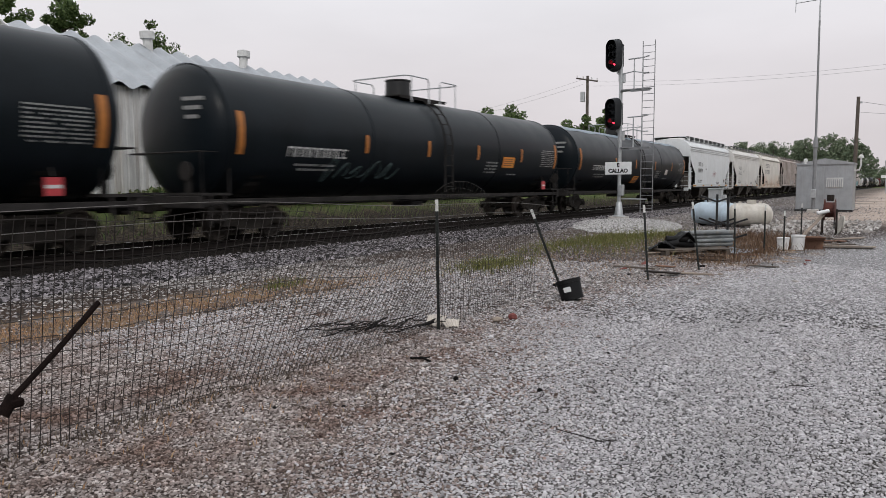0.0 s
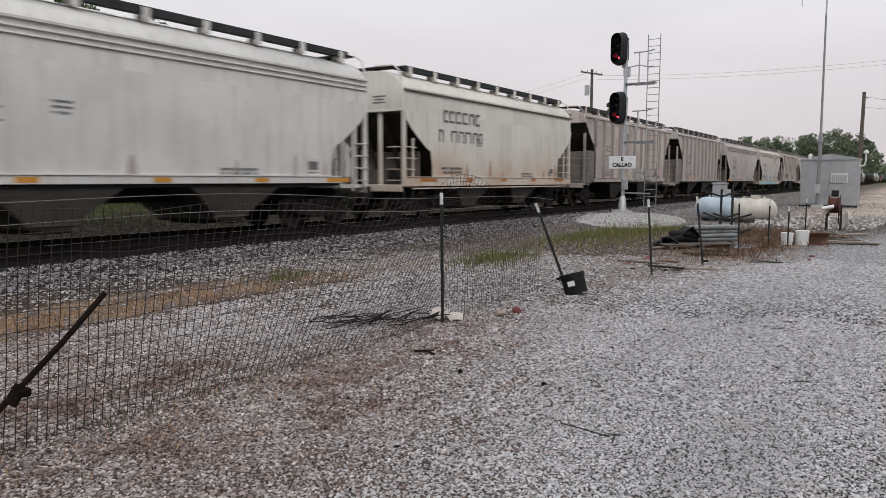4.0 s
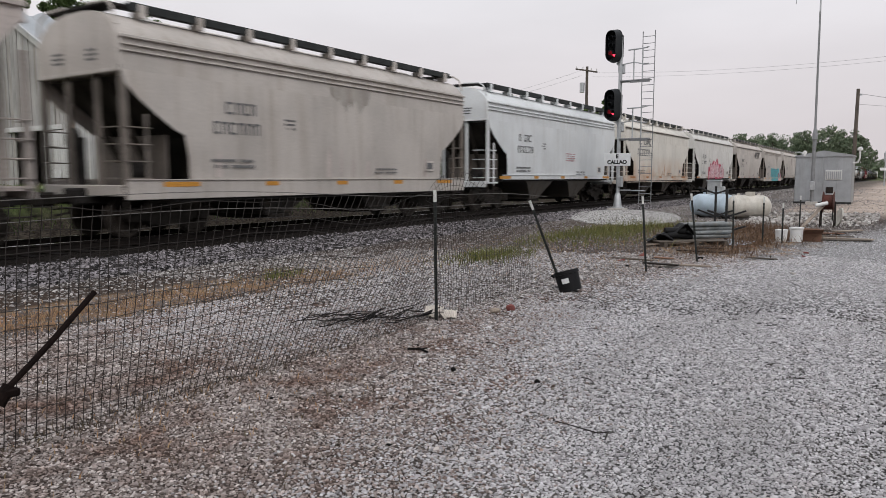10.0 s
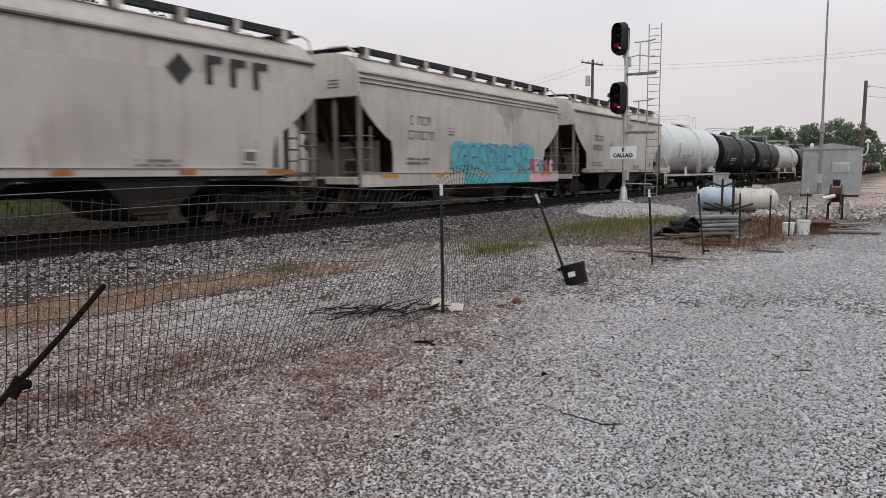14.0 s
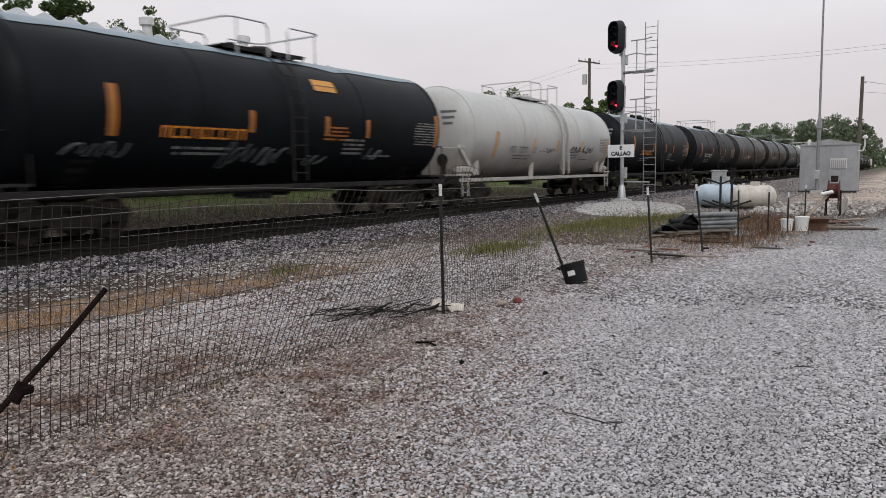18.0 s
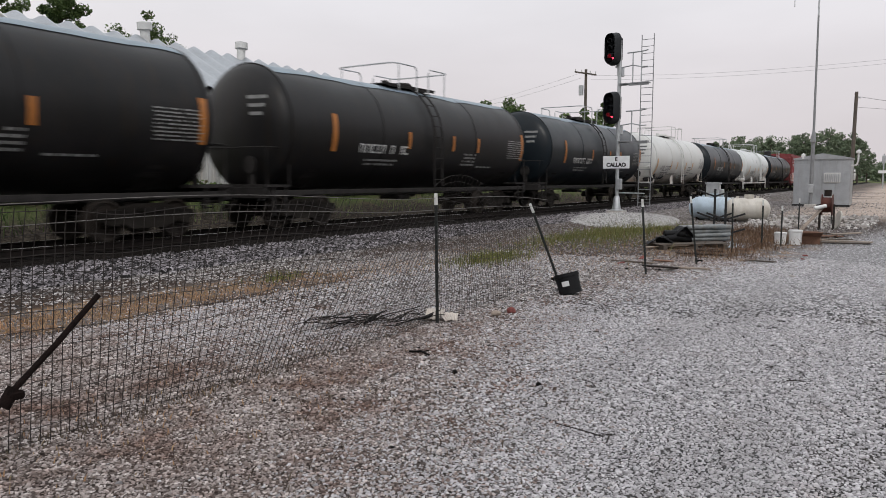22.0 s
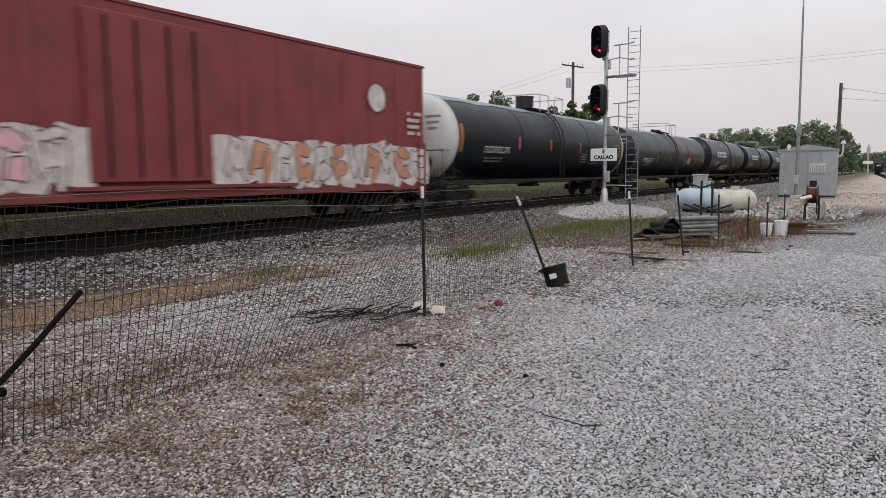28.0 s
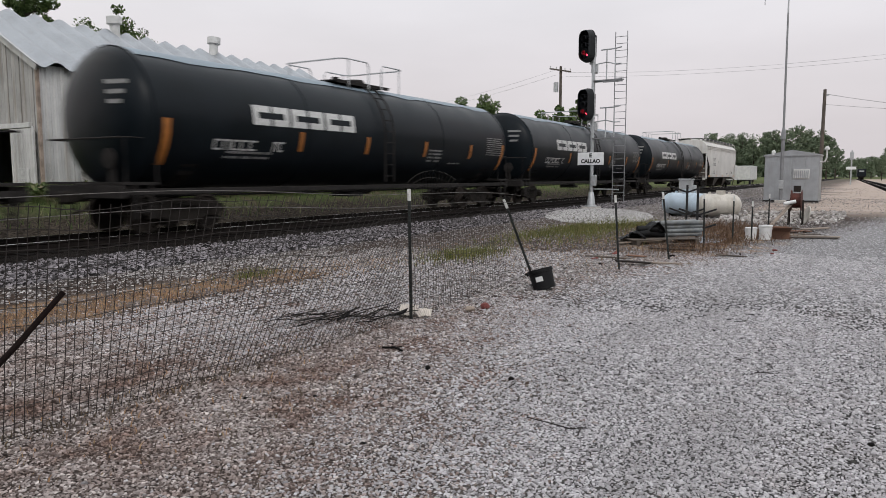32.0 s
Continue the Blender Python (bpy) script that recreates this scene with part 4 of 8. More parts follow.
def build_track(name, x0, y0, x1, y1, ztop, ties_from, ties_to, label, tall=1.0):
    tr = empty(name)
    tagged(tr, label, "railway track", kind="structure")
    d = Vector((x1 - x0, y1 - y0, 0)).normalized()
    nrm = Vector((d.y, -d.x, 0))
    for s in (-1, 1):
        a = Vector((x0, y0, ztop - 0.172 * tall)) + nrm * s * 0.753
        b = Vector((x1, y1, ztop - 0.172 * tall)) + nrm * s * 0.753
        r = part("rail", MB().rings([[p + nrm * u + Vector((0, 0, w * tall)) for u, w in rail_profile()] for p in (a, b)]), M["rail"], tr)
        part("rail_head", MB().rings([[p + nrm * u + Vector((0, 0, 0.172 * tall + w)) for u, w in ((-0.03, 0.0), (0.03, 0.0), (0.027, 0.004), (-0.027, 0.004))] for p in (a, b)]), M["railtop"], r, "polished rail head")
    return tr, d, nrm


def build_tracks():
    tr, d, nrm = build_track("railway_track", TRACK_X, -700, TRACK_X, 700, RAIL_Z, 0, 0, "main railway track with dark rails on timber sleepers")
    me = None
    rng = random.Random(3)
    far = MB()
    k = 0
    y = -2.0
    while y < 260:
        if y < 135:
            if me is None:
                t = part("sleeper", MB().box((0, 0, 0), (2.7, 0.23, 0.18), ch=0.012), M["tie"], tr)
                me = t.data
            else:
                t = part("sleeper", me, None, tr)
            t.matrix_basis = pose(TRACK_X + rng.uniform(-0.04, 0.04), y, RAIL_Z - 0.172 - 0.088, 0, 0, rng.uniform(-0.6, 0.6))
        else:
            far.box((TRACK_X, y, RAIL_Z - 0.26), (2.7, 0.23, 0.18))
        y += 0.51
    tagged(part("distant_sleepers", far, M["tie"], tr), kind="stuff")
    sd, d, nrm = build_track("siding_track", 3.4, 60, -4.2, 380, 0.20, 0, 0, "rusty siding track curving in beyond the hut")
    far = MB()
    for k in range(240):
        q = k / 240
        p = Vector((3.4, 60, 0)).lerp(Vector((-4.2, 380, 0)), q)
        far.box((p.x, p.y, 0.02), (2.6, 0.23, 0.10))
    tagged(part("distant_sleepers", far, M["tie"], sd), kind="stuff")


build_tracks()


# ---- metal shed beyond the tracks ----
def build_shed():
    sh = empty("metal_shed")
    tagged(sh, "old shed with wavy galvanised roof and streaked corrugated walls", "shed")
    x0, x1, xr = -22.0, -30.0, -26.0
    y0, y1, ez, rz = 12.6, 29.0, 5.0, 7.32
    # roof: each slope one sheet with broad waves running down from the ridge
    n = 220
    for s, xe in ((1, x0 + 0.25), (-1, x1 - 0.25)):
        top, bot = [], []
        for i in range(n + 1):
            y = y0 - 0.25 + (y1 - y0 + 0.5) * i / n
            w = 0.095 * math.sin(2 * math.pi * y / 0.92) * (1 + 0.3 * noise.noise((y * 0.4, 0, 0))) + 0.03 * noise.noise((y * 0.7, s, 2))
            top.append((xr, y, rz + w - 0.012 * (y - y0)))
            bot.append((xe, y, ez + w - 0.012 * (y - y0)))
        mid = [[tuple(a[k] + (b[k] - a[k]) * q for k in range(3)) for a, b in zip(top, bot)] for q in (0, 0.25, 0.5, 0.75, 1)]
        mb = MB().rings(mid, closed=False, caps=False)
        ro = part("roof_slope", mb, M["roofmetal"], sh, smooth=70)
        so = ro.modifiers.new("thick", "SOLIDIFY")
        so.thickness = 0.02
    # long wall towards the track: corrugated sheets, one by one
    cols = 16
    for k in range(cols):
        a, b = y0 + (y1 - y0) * k / cols, y0 + (y1 - y0) * (k + 1) / cols
        rr = []
        for i in range(33):
            y = a + (b - a - 0.01) * i / 32
            dx = 0.035 * (1 if (i // 2) % 4 in (0, 1) else 0) + 0.006 * k % 0.012
            rr.append([(x0 + dx, y, 0.0), (x0 + dx, y, ez - 0.02 - 0.012 * (y - y0) + 0.05)])
        part("wall_sheet", MB().rings(rr, closed=False, caps=False), M["wallmetal"], sh)
    part("side_wall", MB().box((x0 - 0.12, (y0 + y1) / 2, ez / 2 - 0.1), (0.16, y1 - y0 - 0.1, ez - 0.25)), M["boards"], sh)
    part("rear_wall", MB().box((x1 + 0.1, (y0 + y1) / 2, ez / 2), (0.2, y1 - y0, ez - 0.2)), M["boards"], sh)
    # gable of upright boards with a doorway
    nb = 34
    for k in range(nb):
        a = x1 + (x0 - x1) * k / nb
        b = x1 + (x0 - x1) * (k + 1) / nb
        zt = lambda x: ez - 0.08 + (rz - ez) * (1 - abs(x - xr) / 4.0)
        z0 = 3.15 if -25.6 < (a + b) / 2 < -23.2 else 0.0
        j = 0.008 * (k % 3)
        for (yy) in (y0,):
            part("gable_board", MB().add([(a + 0.012, yy - j, z0), (b - 0.012, yy - j, z0), (b - 0.012, yy - j, zt(b)), (a + 0.012, yy - j, zt(a)), (a + 0.012, yy + 0.05, z0), (b - 0.012, yy + 0.05, z0), (b - 0.012, yy + 0.05, zt(b)), (a + 0.012, yy + 0.05, zt(a))], [(0, 1, 2, 3), (7, 6, 5, 4), (0, 4, 5, 1), (1, 5, 6, 2), (2, 6, 7, 3), (3, 7, 4, 0)]), M["boards"], sh)
    part("gable_backing", MB().add([(x1, y0 + 0.08, 3.15), (x0, y0 + 0.08, 3.15), (x0, y0 + 0.08, ez - 0.15), (xr, y0 + 0.08, rz - 0.15), (x1, y0 + 0.08, ez - 0.15)], [(0, 1, 2, 3, 4)]), M["boards"], sh)
    part("far_gable", MB().add([(x1, y1, 0), (x0, y1, 0), (x0, y1, ez - 0.3), (xr, y1, rz - 0.4), (x1, y1, ez - 0.3)], [(0, 1, 2, 3, 4)]), M["boards"], sh)
    part("door_header", MB().box((-24.2, y0 - 0.07, 3.2), (3.6, 0.12, 0.16), ch=0.01), M["ventwhite"], sh)
    # sliding door of upright sheet, half open
    dr = MB()
    rr = []
    for i in range(41):
        x = -23.5 + 1.4 * i / 40
        rr.append([(x, y0 - 0.12 - 0.03 * ((i // 2) % 2), 0.05), (x, y0 - 0.12 - 0.03 * ((i // 2) % 2), 3.1)])
    d = part("sliding_door", dr.rings(rr, closed=False, caps=False), M["wallmetal"], sh)
    part("door_stile", MB().box((-22.12, y0 - 0.16, 1.6), (0.08, 0.06, 3.1)), M["ventwhite"], d)
    part("wicket_door", MB().box((-22.75, y0 - 0.18, 0.95), (0.62, 0.05, 1.8), ch=0.01), M["ventwhite"], d)
    part("corner_trim", MB().box((x0 + 0.04, y0 - 0.03, ez / 2 - 0.05), (0.09, 0.09, ez - 0.1)), M["rusttrim"], sh)
    part("rake_trim", MB().bar((x0 + 0.2, y0 - 0.12, ez - 0.08), (xr, y0 - 0.12, rz - 0.08), 0.05, 0.2), M["wallmetal"], sh)
    for y in (18.1, 23.05):
        v = MB().cyl((xr, y, rz - 0.3), (xr, y, rz + 0.30), 0.19, n=14)
        v.turn([(rz + 0.28, 0.19), (rz + 0.30, 0.29), (rz + 0.58, 0.29), (rz + 0.64, 0.1)], 16, "z", (xr, y, 0))
        pv = part("roof_vent", v, M["ventwhite"], sh, "white round roof ventilator", 40)
        pv.matrix_basis = Matrix.Translation((xr, y, rz)) @ pose(0, 0, 0, 0, 0, 0) @ Matrix.Rotation(radians(-5 if y > 20 else 3), 4, "X") @ Matrix.Translation((-xr, -y, -rz))
    part("wall_box", MB().box((x0 + 0.16, 16.4, 1.7), (0.25, 1.0, 0.3), ch=0.02), M["yellow"], sh, "orange-yellow box on the wall")


build_shed()


# ---- trees ----
def tree(x, y, h, crown_r, crown_h, rng, mat, leaves=5000, size=0.16, name="tree", label="leafy green tree"):
    t = empty(name, pose(x, y, 0))
    tagged(t, label, "tree")
    rs = np.random.RandomState(rng.randrange(1 << 30))
    trunk_r = 0.018 * h + 0.05
    base = h - crown_h
    tk = MB()
    pts = [(rng.uniform(-.05, .05) * k, rng.uniform(-.05, .05) * k, h * 0.86 * k / 6) for k in range(7)]
    for k in range(6):
        tk.cyl(pts[k], pts[k + 1], trunk_r * (1 - k / 7.5), trunk_r * (1 - (k + 1) / 7.5), 8, False)
    part("trunk", tk, M["bark"], t, smooth=60)
    tips = []
    nl = 15
    for k in range(nl):
        z0 = base * 0.85 + (h * 0.82 - base * 0.85) * k / nl
        a = k * 2.4 + rng.uniform(-0.5, 0.5)
        u = (z0 - base) / max(crown_h, 0.1)
        ln = crown_r * rng.uniform(0.6, 1.05) * (1.0 - 0.55 * max(u, 0))
        e = (ln * math.cos(a), ln * math.sin(a), z0 + ln * rng.uniform(0.25, 0.7))
        m = (e[0] * 0.5, e[1] * 0.5, z0 + (e[2] - z0) * 0.35)
        lb = MB()
        lb.cyl((0, 0, z0), m, trunk_r * 0.4, trunk_r * 0.25, 6, False).cyl(m, e, trunk_r * 0.25, trunk_r * 0.06, 6, False)
        part("limb", lb, M["bark"], t)
        tips += [e, m, (e[0] * 0.75, e[1] * 0.75, e[2] * 0.6 + z0 * 0.4)]
    tips.append((0, 0, h * 0.93))
    tips.append((0.1, 0, h * 0.86))
    # clumps round the limb ends, leaves within each clump
    tips = np.array(tips)
    nc = len(tips)
    per = max(leaves // nc, 8)
    C = np.repeat(tips, per, 0)
    rad = np.repeat(rs.uniform(0.16, 0.34, nc) * crown_r, per)
    d = rs.normal(0, 1, (len(C), 3))
    d /= np.linalg.norm(d, axis=1)[:, None]
    P = C + d * (rad * rs.uniform(0.15, 1, len(C)) ** 0.5)[:, None] * np.array([1, 1, 0.75])
    P[:, 2] = np.minimum(P[:, 2], h)
    n = len(P)
    u = rs.normal(0, 1, (n, 3))
    u /= np.linalg.norm(u, axis=1)[:, None]
    v = np.cross(u, rs.normal(0, 1, (n, 3)))
    v /= np.linalg.norm(v, axis=1)[:, None]
    s = (size * rs.uniform(0.6, 1.4, n))[:, None]
    V = np.stack([P - u * s, P + v * s * 0.55, P + u * s, P - v * s * 0.55], 1).reshape(-1, 3)
    Fq = np.arange(n * 4).reshape(-1, 4)
    c = bulk("crown", V, Fq, mat, t)
    c["kind"] = "stuff"
    return t


def build_trees():
    rng = random.Random(21)
    G = "leafy green broadleaf tree behind the metal shed"
    tree(-45, 25.4, 15.6, 1.8, 5.5, rng, M["leaf"], 11000, 0.10, label=G)
    tree(-45, 31.6, 14.0, 2.6, 5.5, rng, M["leaf"], 7000, 0.10, label=G)
    tree(-45, 21.2, 14.9, 2.0, 5.0, rng, M["leaf2"], 8000, 0.10, label=G)
    tree(-47, 35.0, 13.2, 1.7, 4.0, rng, M["leaf"], 3500, 0.09, label=G)
    L = "green tree standing beyond the tracks"
    for x, y, h, r in ((-35.0, 62, 9.6, 2.6), (-32.4, 62, 9.7, 2.6), (-22.9, 62, 8.9, 1.5), (-24.7, 62, 8.3, 1.8), (-26.6, 62, 7.9, 1.8), (-28.4, 63, 7.0, 1.8), (-30.5, 66, 7.0, 1.7)):
        tree(x, y, h, r, h * 0.55, rng, M["leaf2"], 7500, 0.13, label=L)
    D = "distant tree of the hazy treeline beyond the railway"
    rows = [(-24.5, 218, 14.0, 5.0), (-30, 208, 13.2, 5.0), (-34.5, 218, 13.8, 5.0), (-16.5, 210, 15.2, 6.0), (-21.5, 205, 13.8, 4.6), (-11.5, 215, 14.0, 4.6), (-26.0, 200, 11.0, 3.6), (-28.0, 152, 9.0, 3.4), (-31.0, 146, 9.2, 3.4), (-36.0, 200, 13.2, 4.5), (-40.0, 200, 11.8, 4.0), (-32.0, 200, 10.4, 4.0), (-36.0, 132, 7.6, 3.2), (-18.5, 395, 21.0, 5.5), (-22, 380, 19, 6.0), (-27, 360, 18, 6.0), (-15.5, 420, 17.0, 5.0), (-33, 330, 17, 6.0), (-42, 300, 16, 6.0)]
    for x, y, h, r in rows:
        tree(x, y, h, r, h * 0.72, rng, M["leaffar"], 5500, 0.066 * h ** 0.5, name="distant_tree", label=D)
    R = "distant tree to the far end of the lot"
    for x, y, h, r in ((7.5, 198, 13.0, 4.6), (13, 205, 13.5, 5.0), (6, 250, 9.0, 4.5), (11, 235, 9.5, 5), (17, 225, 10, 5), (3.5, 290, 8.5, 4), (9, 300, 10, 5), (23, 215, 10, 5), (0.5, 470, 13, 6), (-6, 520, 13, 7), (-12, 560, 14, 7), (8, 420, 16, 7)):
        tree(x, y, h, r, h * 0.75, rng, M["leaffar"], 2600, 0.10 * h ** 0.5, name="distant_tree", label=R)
    # weeds and brush along the foot of the shed
    rs = np.random.RandomState(41)
    n = 9000
    Y = rs.uniform(8, 34, n)
    hh = 0.15 + 0.5 * np.array([abs(noise.noise((y * 0.35, 1.7, 0))) for y in Y])
    P = np.stack([rs.uniform(-21.8, -20.2, n), Y, 1.12 + hh * 1.15 * rs.uniform(0, 1, n)], -1)
    u = rs.normal(0, 1, (n, 3))
    u /= np.linalg.norm(u, axis=1)[:, None]
    v = np.cross(u, rs.normal(0, 1, (n, 3)))
    v /= np.linalg.norm(v, axis=1)[:, None]
    V = np.stack([P - u * 0.10, P + v * 0.05, P + u * 0.10, P - v * 0.05], 1).reshape(-1, 3)
    w = bulk("tall_weeds", V, np.arange(n * 4).reshape(-1, 4), M["verge"])
    tagged(w, "tall green weeds along the foot of the shed", "weeds", kind="stuff")
    # far woods closing the horizon
    rs = np.random.RandomState(31)
    n = 26000
    X = rs.uniform(-600, 600, n)
    top = 14 + 7 * np.array([noise.noise((x * 0.012, 3.1, 0)) for x in X]) + 4 * np.array([noise.noise((x * 0.06, 1.1, 0)) for x in X])
    P = np.stack([X, 800 + rs.normal(0, 18, n), top * rs.uniform(0, 1, n) ** 0.7], -1)
    u = rs.normal(0, 1, (n, 3))
    v = rs.normal(0, 1, (n, 3))
    s = 1.3
    V = np.stack([P - u * s, P + v * s, P + u * s, P - v * s], 1).reshape(-1, 3)
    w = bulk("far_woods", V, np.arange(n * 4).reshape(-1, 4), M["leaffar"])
    tagged(w, "hazy band of woods on the horizon", "woods", kind="stuff")
    n = 16000
    Y = rs.uniform(60, 800, n)
    P = np.stack([-130 - 0.05 * Y + rs.normal(0, 8, n), Y, 12 * rs.uniform(0, 1, n)], -1)
    u = rs.normal(0, 1, (n, 3))
    v = rs.normal(0, 1, (n, 3))
    V = np.stack([P - u, P + v, P + u, P - v], 1).reshape(-1, 3)
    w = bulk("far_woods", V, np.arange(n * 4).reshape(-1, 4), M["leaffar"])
    tagged(w, "hazy band of woods beyond the fields", "woods", kind="stuff")
    # unseen woods added away from the railway and behind, to close the lot and darken tank reflections
    for axis, at in (("x", 75.0), ("y", -90.0)):
        n = 14000
        run = rs.uniform(-120, 800, n) if axis == "x" else rs.uniform(-140, 120, n)
        dep = at + rs.normal(0, 5, n)
        zz = 15 * rs.uniform(0, 1, n) ** 0.8
        P = np.stack([dep, run, zz] if axis == "x" else [run, dep, zz], -1)
        P = P[np.abs(P[:, 0] - TRACK_X) > 7.0]
        n = len(P)
        u = rs.normal(0, 1.4, (n, 3))
        v = rs.normal(0, 1.4, (n, 3))
        V = np.stack([P - u, P + v, P + u, P - v], 1).reshape(-1, 3)
        w = bulk("far_woods", V, np.arange(n * 4).reshape(-1, 4), M["leaffar"])
        tagged(w, "unseen band of woods added to darken what the tanks reflect", "woods", kind="stuff")


build_trees()

# ---- the train ----
WHEEL_R = 0.46


def travelled(t):
    """Metres that the train has gone at t seconds: it gathers speed slowly."""
    u = t / 10
    return 169.022 * u + 7.881 * u * u - 1.555 * u ** 3 + 0.1953 * u ** 4


CARS, WHEELSETS = [], []


def truck_meshes():
    """Side frame, bolster and wheelset of a two-axle bogie, made once."""
    fr = MB()
    prof = [(-1.25, 0.52), (-1.18, 0.66), (-0.75, 0.68), (-0.42, 0.82), (0.42, 0.82), (0.75, 0.68), (1.18, 0.66), (1.25, 0.52), (1.10, 0.44), (0.72, 0.42), (0.42, 0.27), (-0.42, 0.27), (-0.72, 0.42), (-1.10, 0.44)]
    fr.rings([[(-0.07, y, z) for y, z in prof], [(0.07, y, z) for y, z in prof]])
    for y in (-0.89, 0.89):
        fr.box((0.03, y, 0.47), (0.24, 0.30, 0.26), ch=0.04)
        fr.cyl((0.1, y, 0.46), (0.2, y, 0.46), 0.11, n=10)
    for y in (-0.16, 0, 0.16):
        fr.cyl((0.02, y, 0.32), (0.02, y, 0.58), 0.065, n=8)
    fr.box((0.02, 0, 0.68), (0.26, 0.55, 0.12), ch=0.03)
    bo = MB().box((0, 0, 0.66), (2.1, 0.38, 0.22), ch=0.05)
    bo.cyl((0, 0, 0.7), (0, 0, 0.95), 0.22, n=12)
    wh = MB().cyl((-0.95, 0, 0), (0.95, 0, 0), 0.085, n=10)
    for s in (-1, 1):
        wh.turn([(s * 0.66, 0.10), (s * 0.66, WHEEL_R + 0.025), (s * 0.69, WHEEL_R + 0.025), (s * 0.70, WHEEL_R), (s * 0.79, WHEEL_R - 0.01), (s * 0.79, WHEEL_R - 0.07), (s * 0.745, WHEEL_R - 0.10), (s * 0.73, 0.18), (s * 0.80, 0.14), (s * 0.80, 0.09)], 24, "x")
    out = []
    for nm, mb, mt in (("side_frame", fr, M["truck"]), ("truck_bolster", bo, M["truck"]), ("wheelset", wh, M["wheel"])):
        o = part(nm, mb, mt, smooth=35)
        out.append(o.data)
        bpy.data.objects.remove(o)
    return out


SIDE_FRAME, BOLSTER, WHEELSET = truck_meshes()


def add_trucks(car, yc):
    for y in (-yc, yc):
        b = part("truck", BOLSTER, None, car, "grimy black two-axle railway truck")
        b.location = (0, y, 0)
        for s in (-1, 1):
            f = part("side_frame", SIDE_FRAME, None, b)
            f.matrix_basis = pose(s * 0.99, 0, 0, 0, 0, 0 if s > 0 else 180)
        for d in (-0.89, 0.89):
            w = part("wheelset", WHEELSET, None, b)
            w.matrix_parent_inverse = Matrix.Translation((0, d, WHEEL_R))
            WHEELSETS.append(w)


def add_couplers(car, half, z=0.88):
    for s in (-1, 1):
        c = MB().box((0, s * (half + 0.1), z), (0.16, 0.6, 0.2), ch=0.03)
        c.box((0.06, s * (half + 0.42), z), (0.3, 0.24, 0.3), ch=0.05)
        c.tube([(0.35, s * half, z - 0.05), (0.3, s * (half + 0.2), z - 0.3), (0.15, s * (half + 0.4), z - 0.35)], 0.03, 5)
        part("coupler", c, M["truck"], car, smooth=30)


def ladder(x, y, z0, z1, w, axis="y", step=0.40, r=0.016, stile=0.05):
    """Stiles and rungs of a grab ladder on a car's side (axis y) or end (axis x)."""
    mb = MB()
    d = Vector((0, 1, 0)) if axis == "y" else Vector((1, 0, 0))
    o = Vector((x, y, 0))
    for s in (-0.5, 0.5):
        p = o + d * (w * s)
        mb.box((p.x, p.y, (z0 + z1) / 2), (stile, stile, z1 - z0))
    k = z0 + 0.15
    while k < z1:
        mb.cyl(o - d * w / 2 + Vector((0, 0, k)), o + d * w / 2 + Vector((0, 0, k)), r, n=5)
        k += step
    return mb


def stencils(car, x, y, z, rows, mat, rng, name="stencil_lettering", bulge=None):
    """Rows of small upright bars in place of a car's unreadable lettering: (width, height, glyph width)."""
    mb = MB()
    zz = z
    for w, h, g in rows:
        u = -w / 2
        while u < w / 2:
            gw = g * rng.uniform(0.7, 1.15)
            xx = x if bulge is None else bulge(zz - h / 2)
            xt = x if bulge is None else bulge(zz)
            xb = x if bulge is None else bulge(zz - h)
            if rng.random() > 0.12:
                y0, y1 = y + u, y + u + gw * 0.78
                if h > 0.2:
                    # open block glyphs
                    t = 0.17 * h
                    mb.quad((xt, y0, zz), (xt, y1, zz), (bulge(zz - t) if bulge else x, y1, zz - t), (bulge(zz - t) if bulge else x, y0, zz - t))
                    mb.quad((bulge(zz - t) if bulge else x, y0, zz - t), (bulge(zz - t) if bulge else x, y0 + t, zz - t), (xb, y0 + t, zz - h), (xb, y0, zz - h))
                    if rng.random() > 0.4:
                        mb.quad((bulge(zz - t) if bulge else x, y1 - t, zz - t), (bulge(zz - t) if bulge else x, y1, zz - t), (xb, y1, zz - h), (xb, y1 - t, zz - h))
                    else:
                        mb.quad((bulge(zz - h + t) if bulge else x, y0 + t, zz - h + t), (bulge(zz - h + t) if bulge else x, y1, zz - h + t), (xb, y1, zz - h), (xb, y0 + t, zz - h))
                else:
                    mb.quad((xt, y0, zz), (xt, y1, zz), (xb, y1, zz - h), (xb, y0, zz - h))
            u += gw
        zz -= h * 1.55 + 0.03
    return tagged(part(name, mb, mat, car), kind="stuff")


def blob(mb, x, y, z, ry, rz, rng, n=14, turn=0.0):
    """An uneven rounded spray-paint shape, flat on the car's side at x."""
    ps = []
    for i in range(n):
        t = 2 * math.pi * i / n
        k = 1 + rng.uniform(-0.16, 0.16)
        a, c = ry * k * math.copysign(abs(math.cos(t)) ** 0.6, math.cos(t)), rz * k * math.copysign(abs(math.sin(t)) ** 0.6, math.sin(t))
        ps.append((x, y + a * math.cos(turn) - c * math.sin(turn), z + a * math.sin(turn) + c * math.cos(turn)))
    mb.add(ps, [tuple(range(n))])


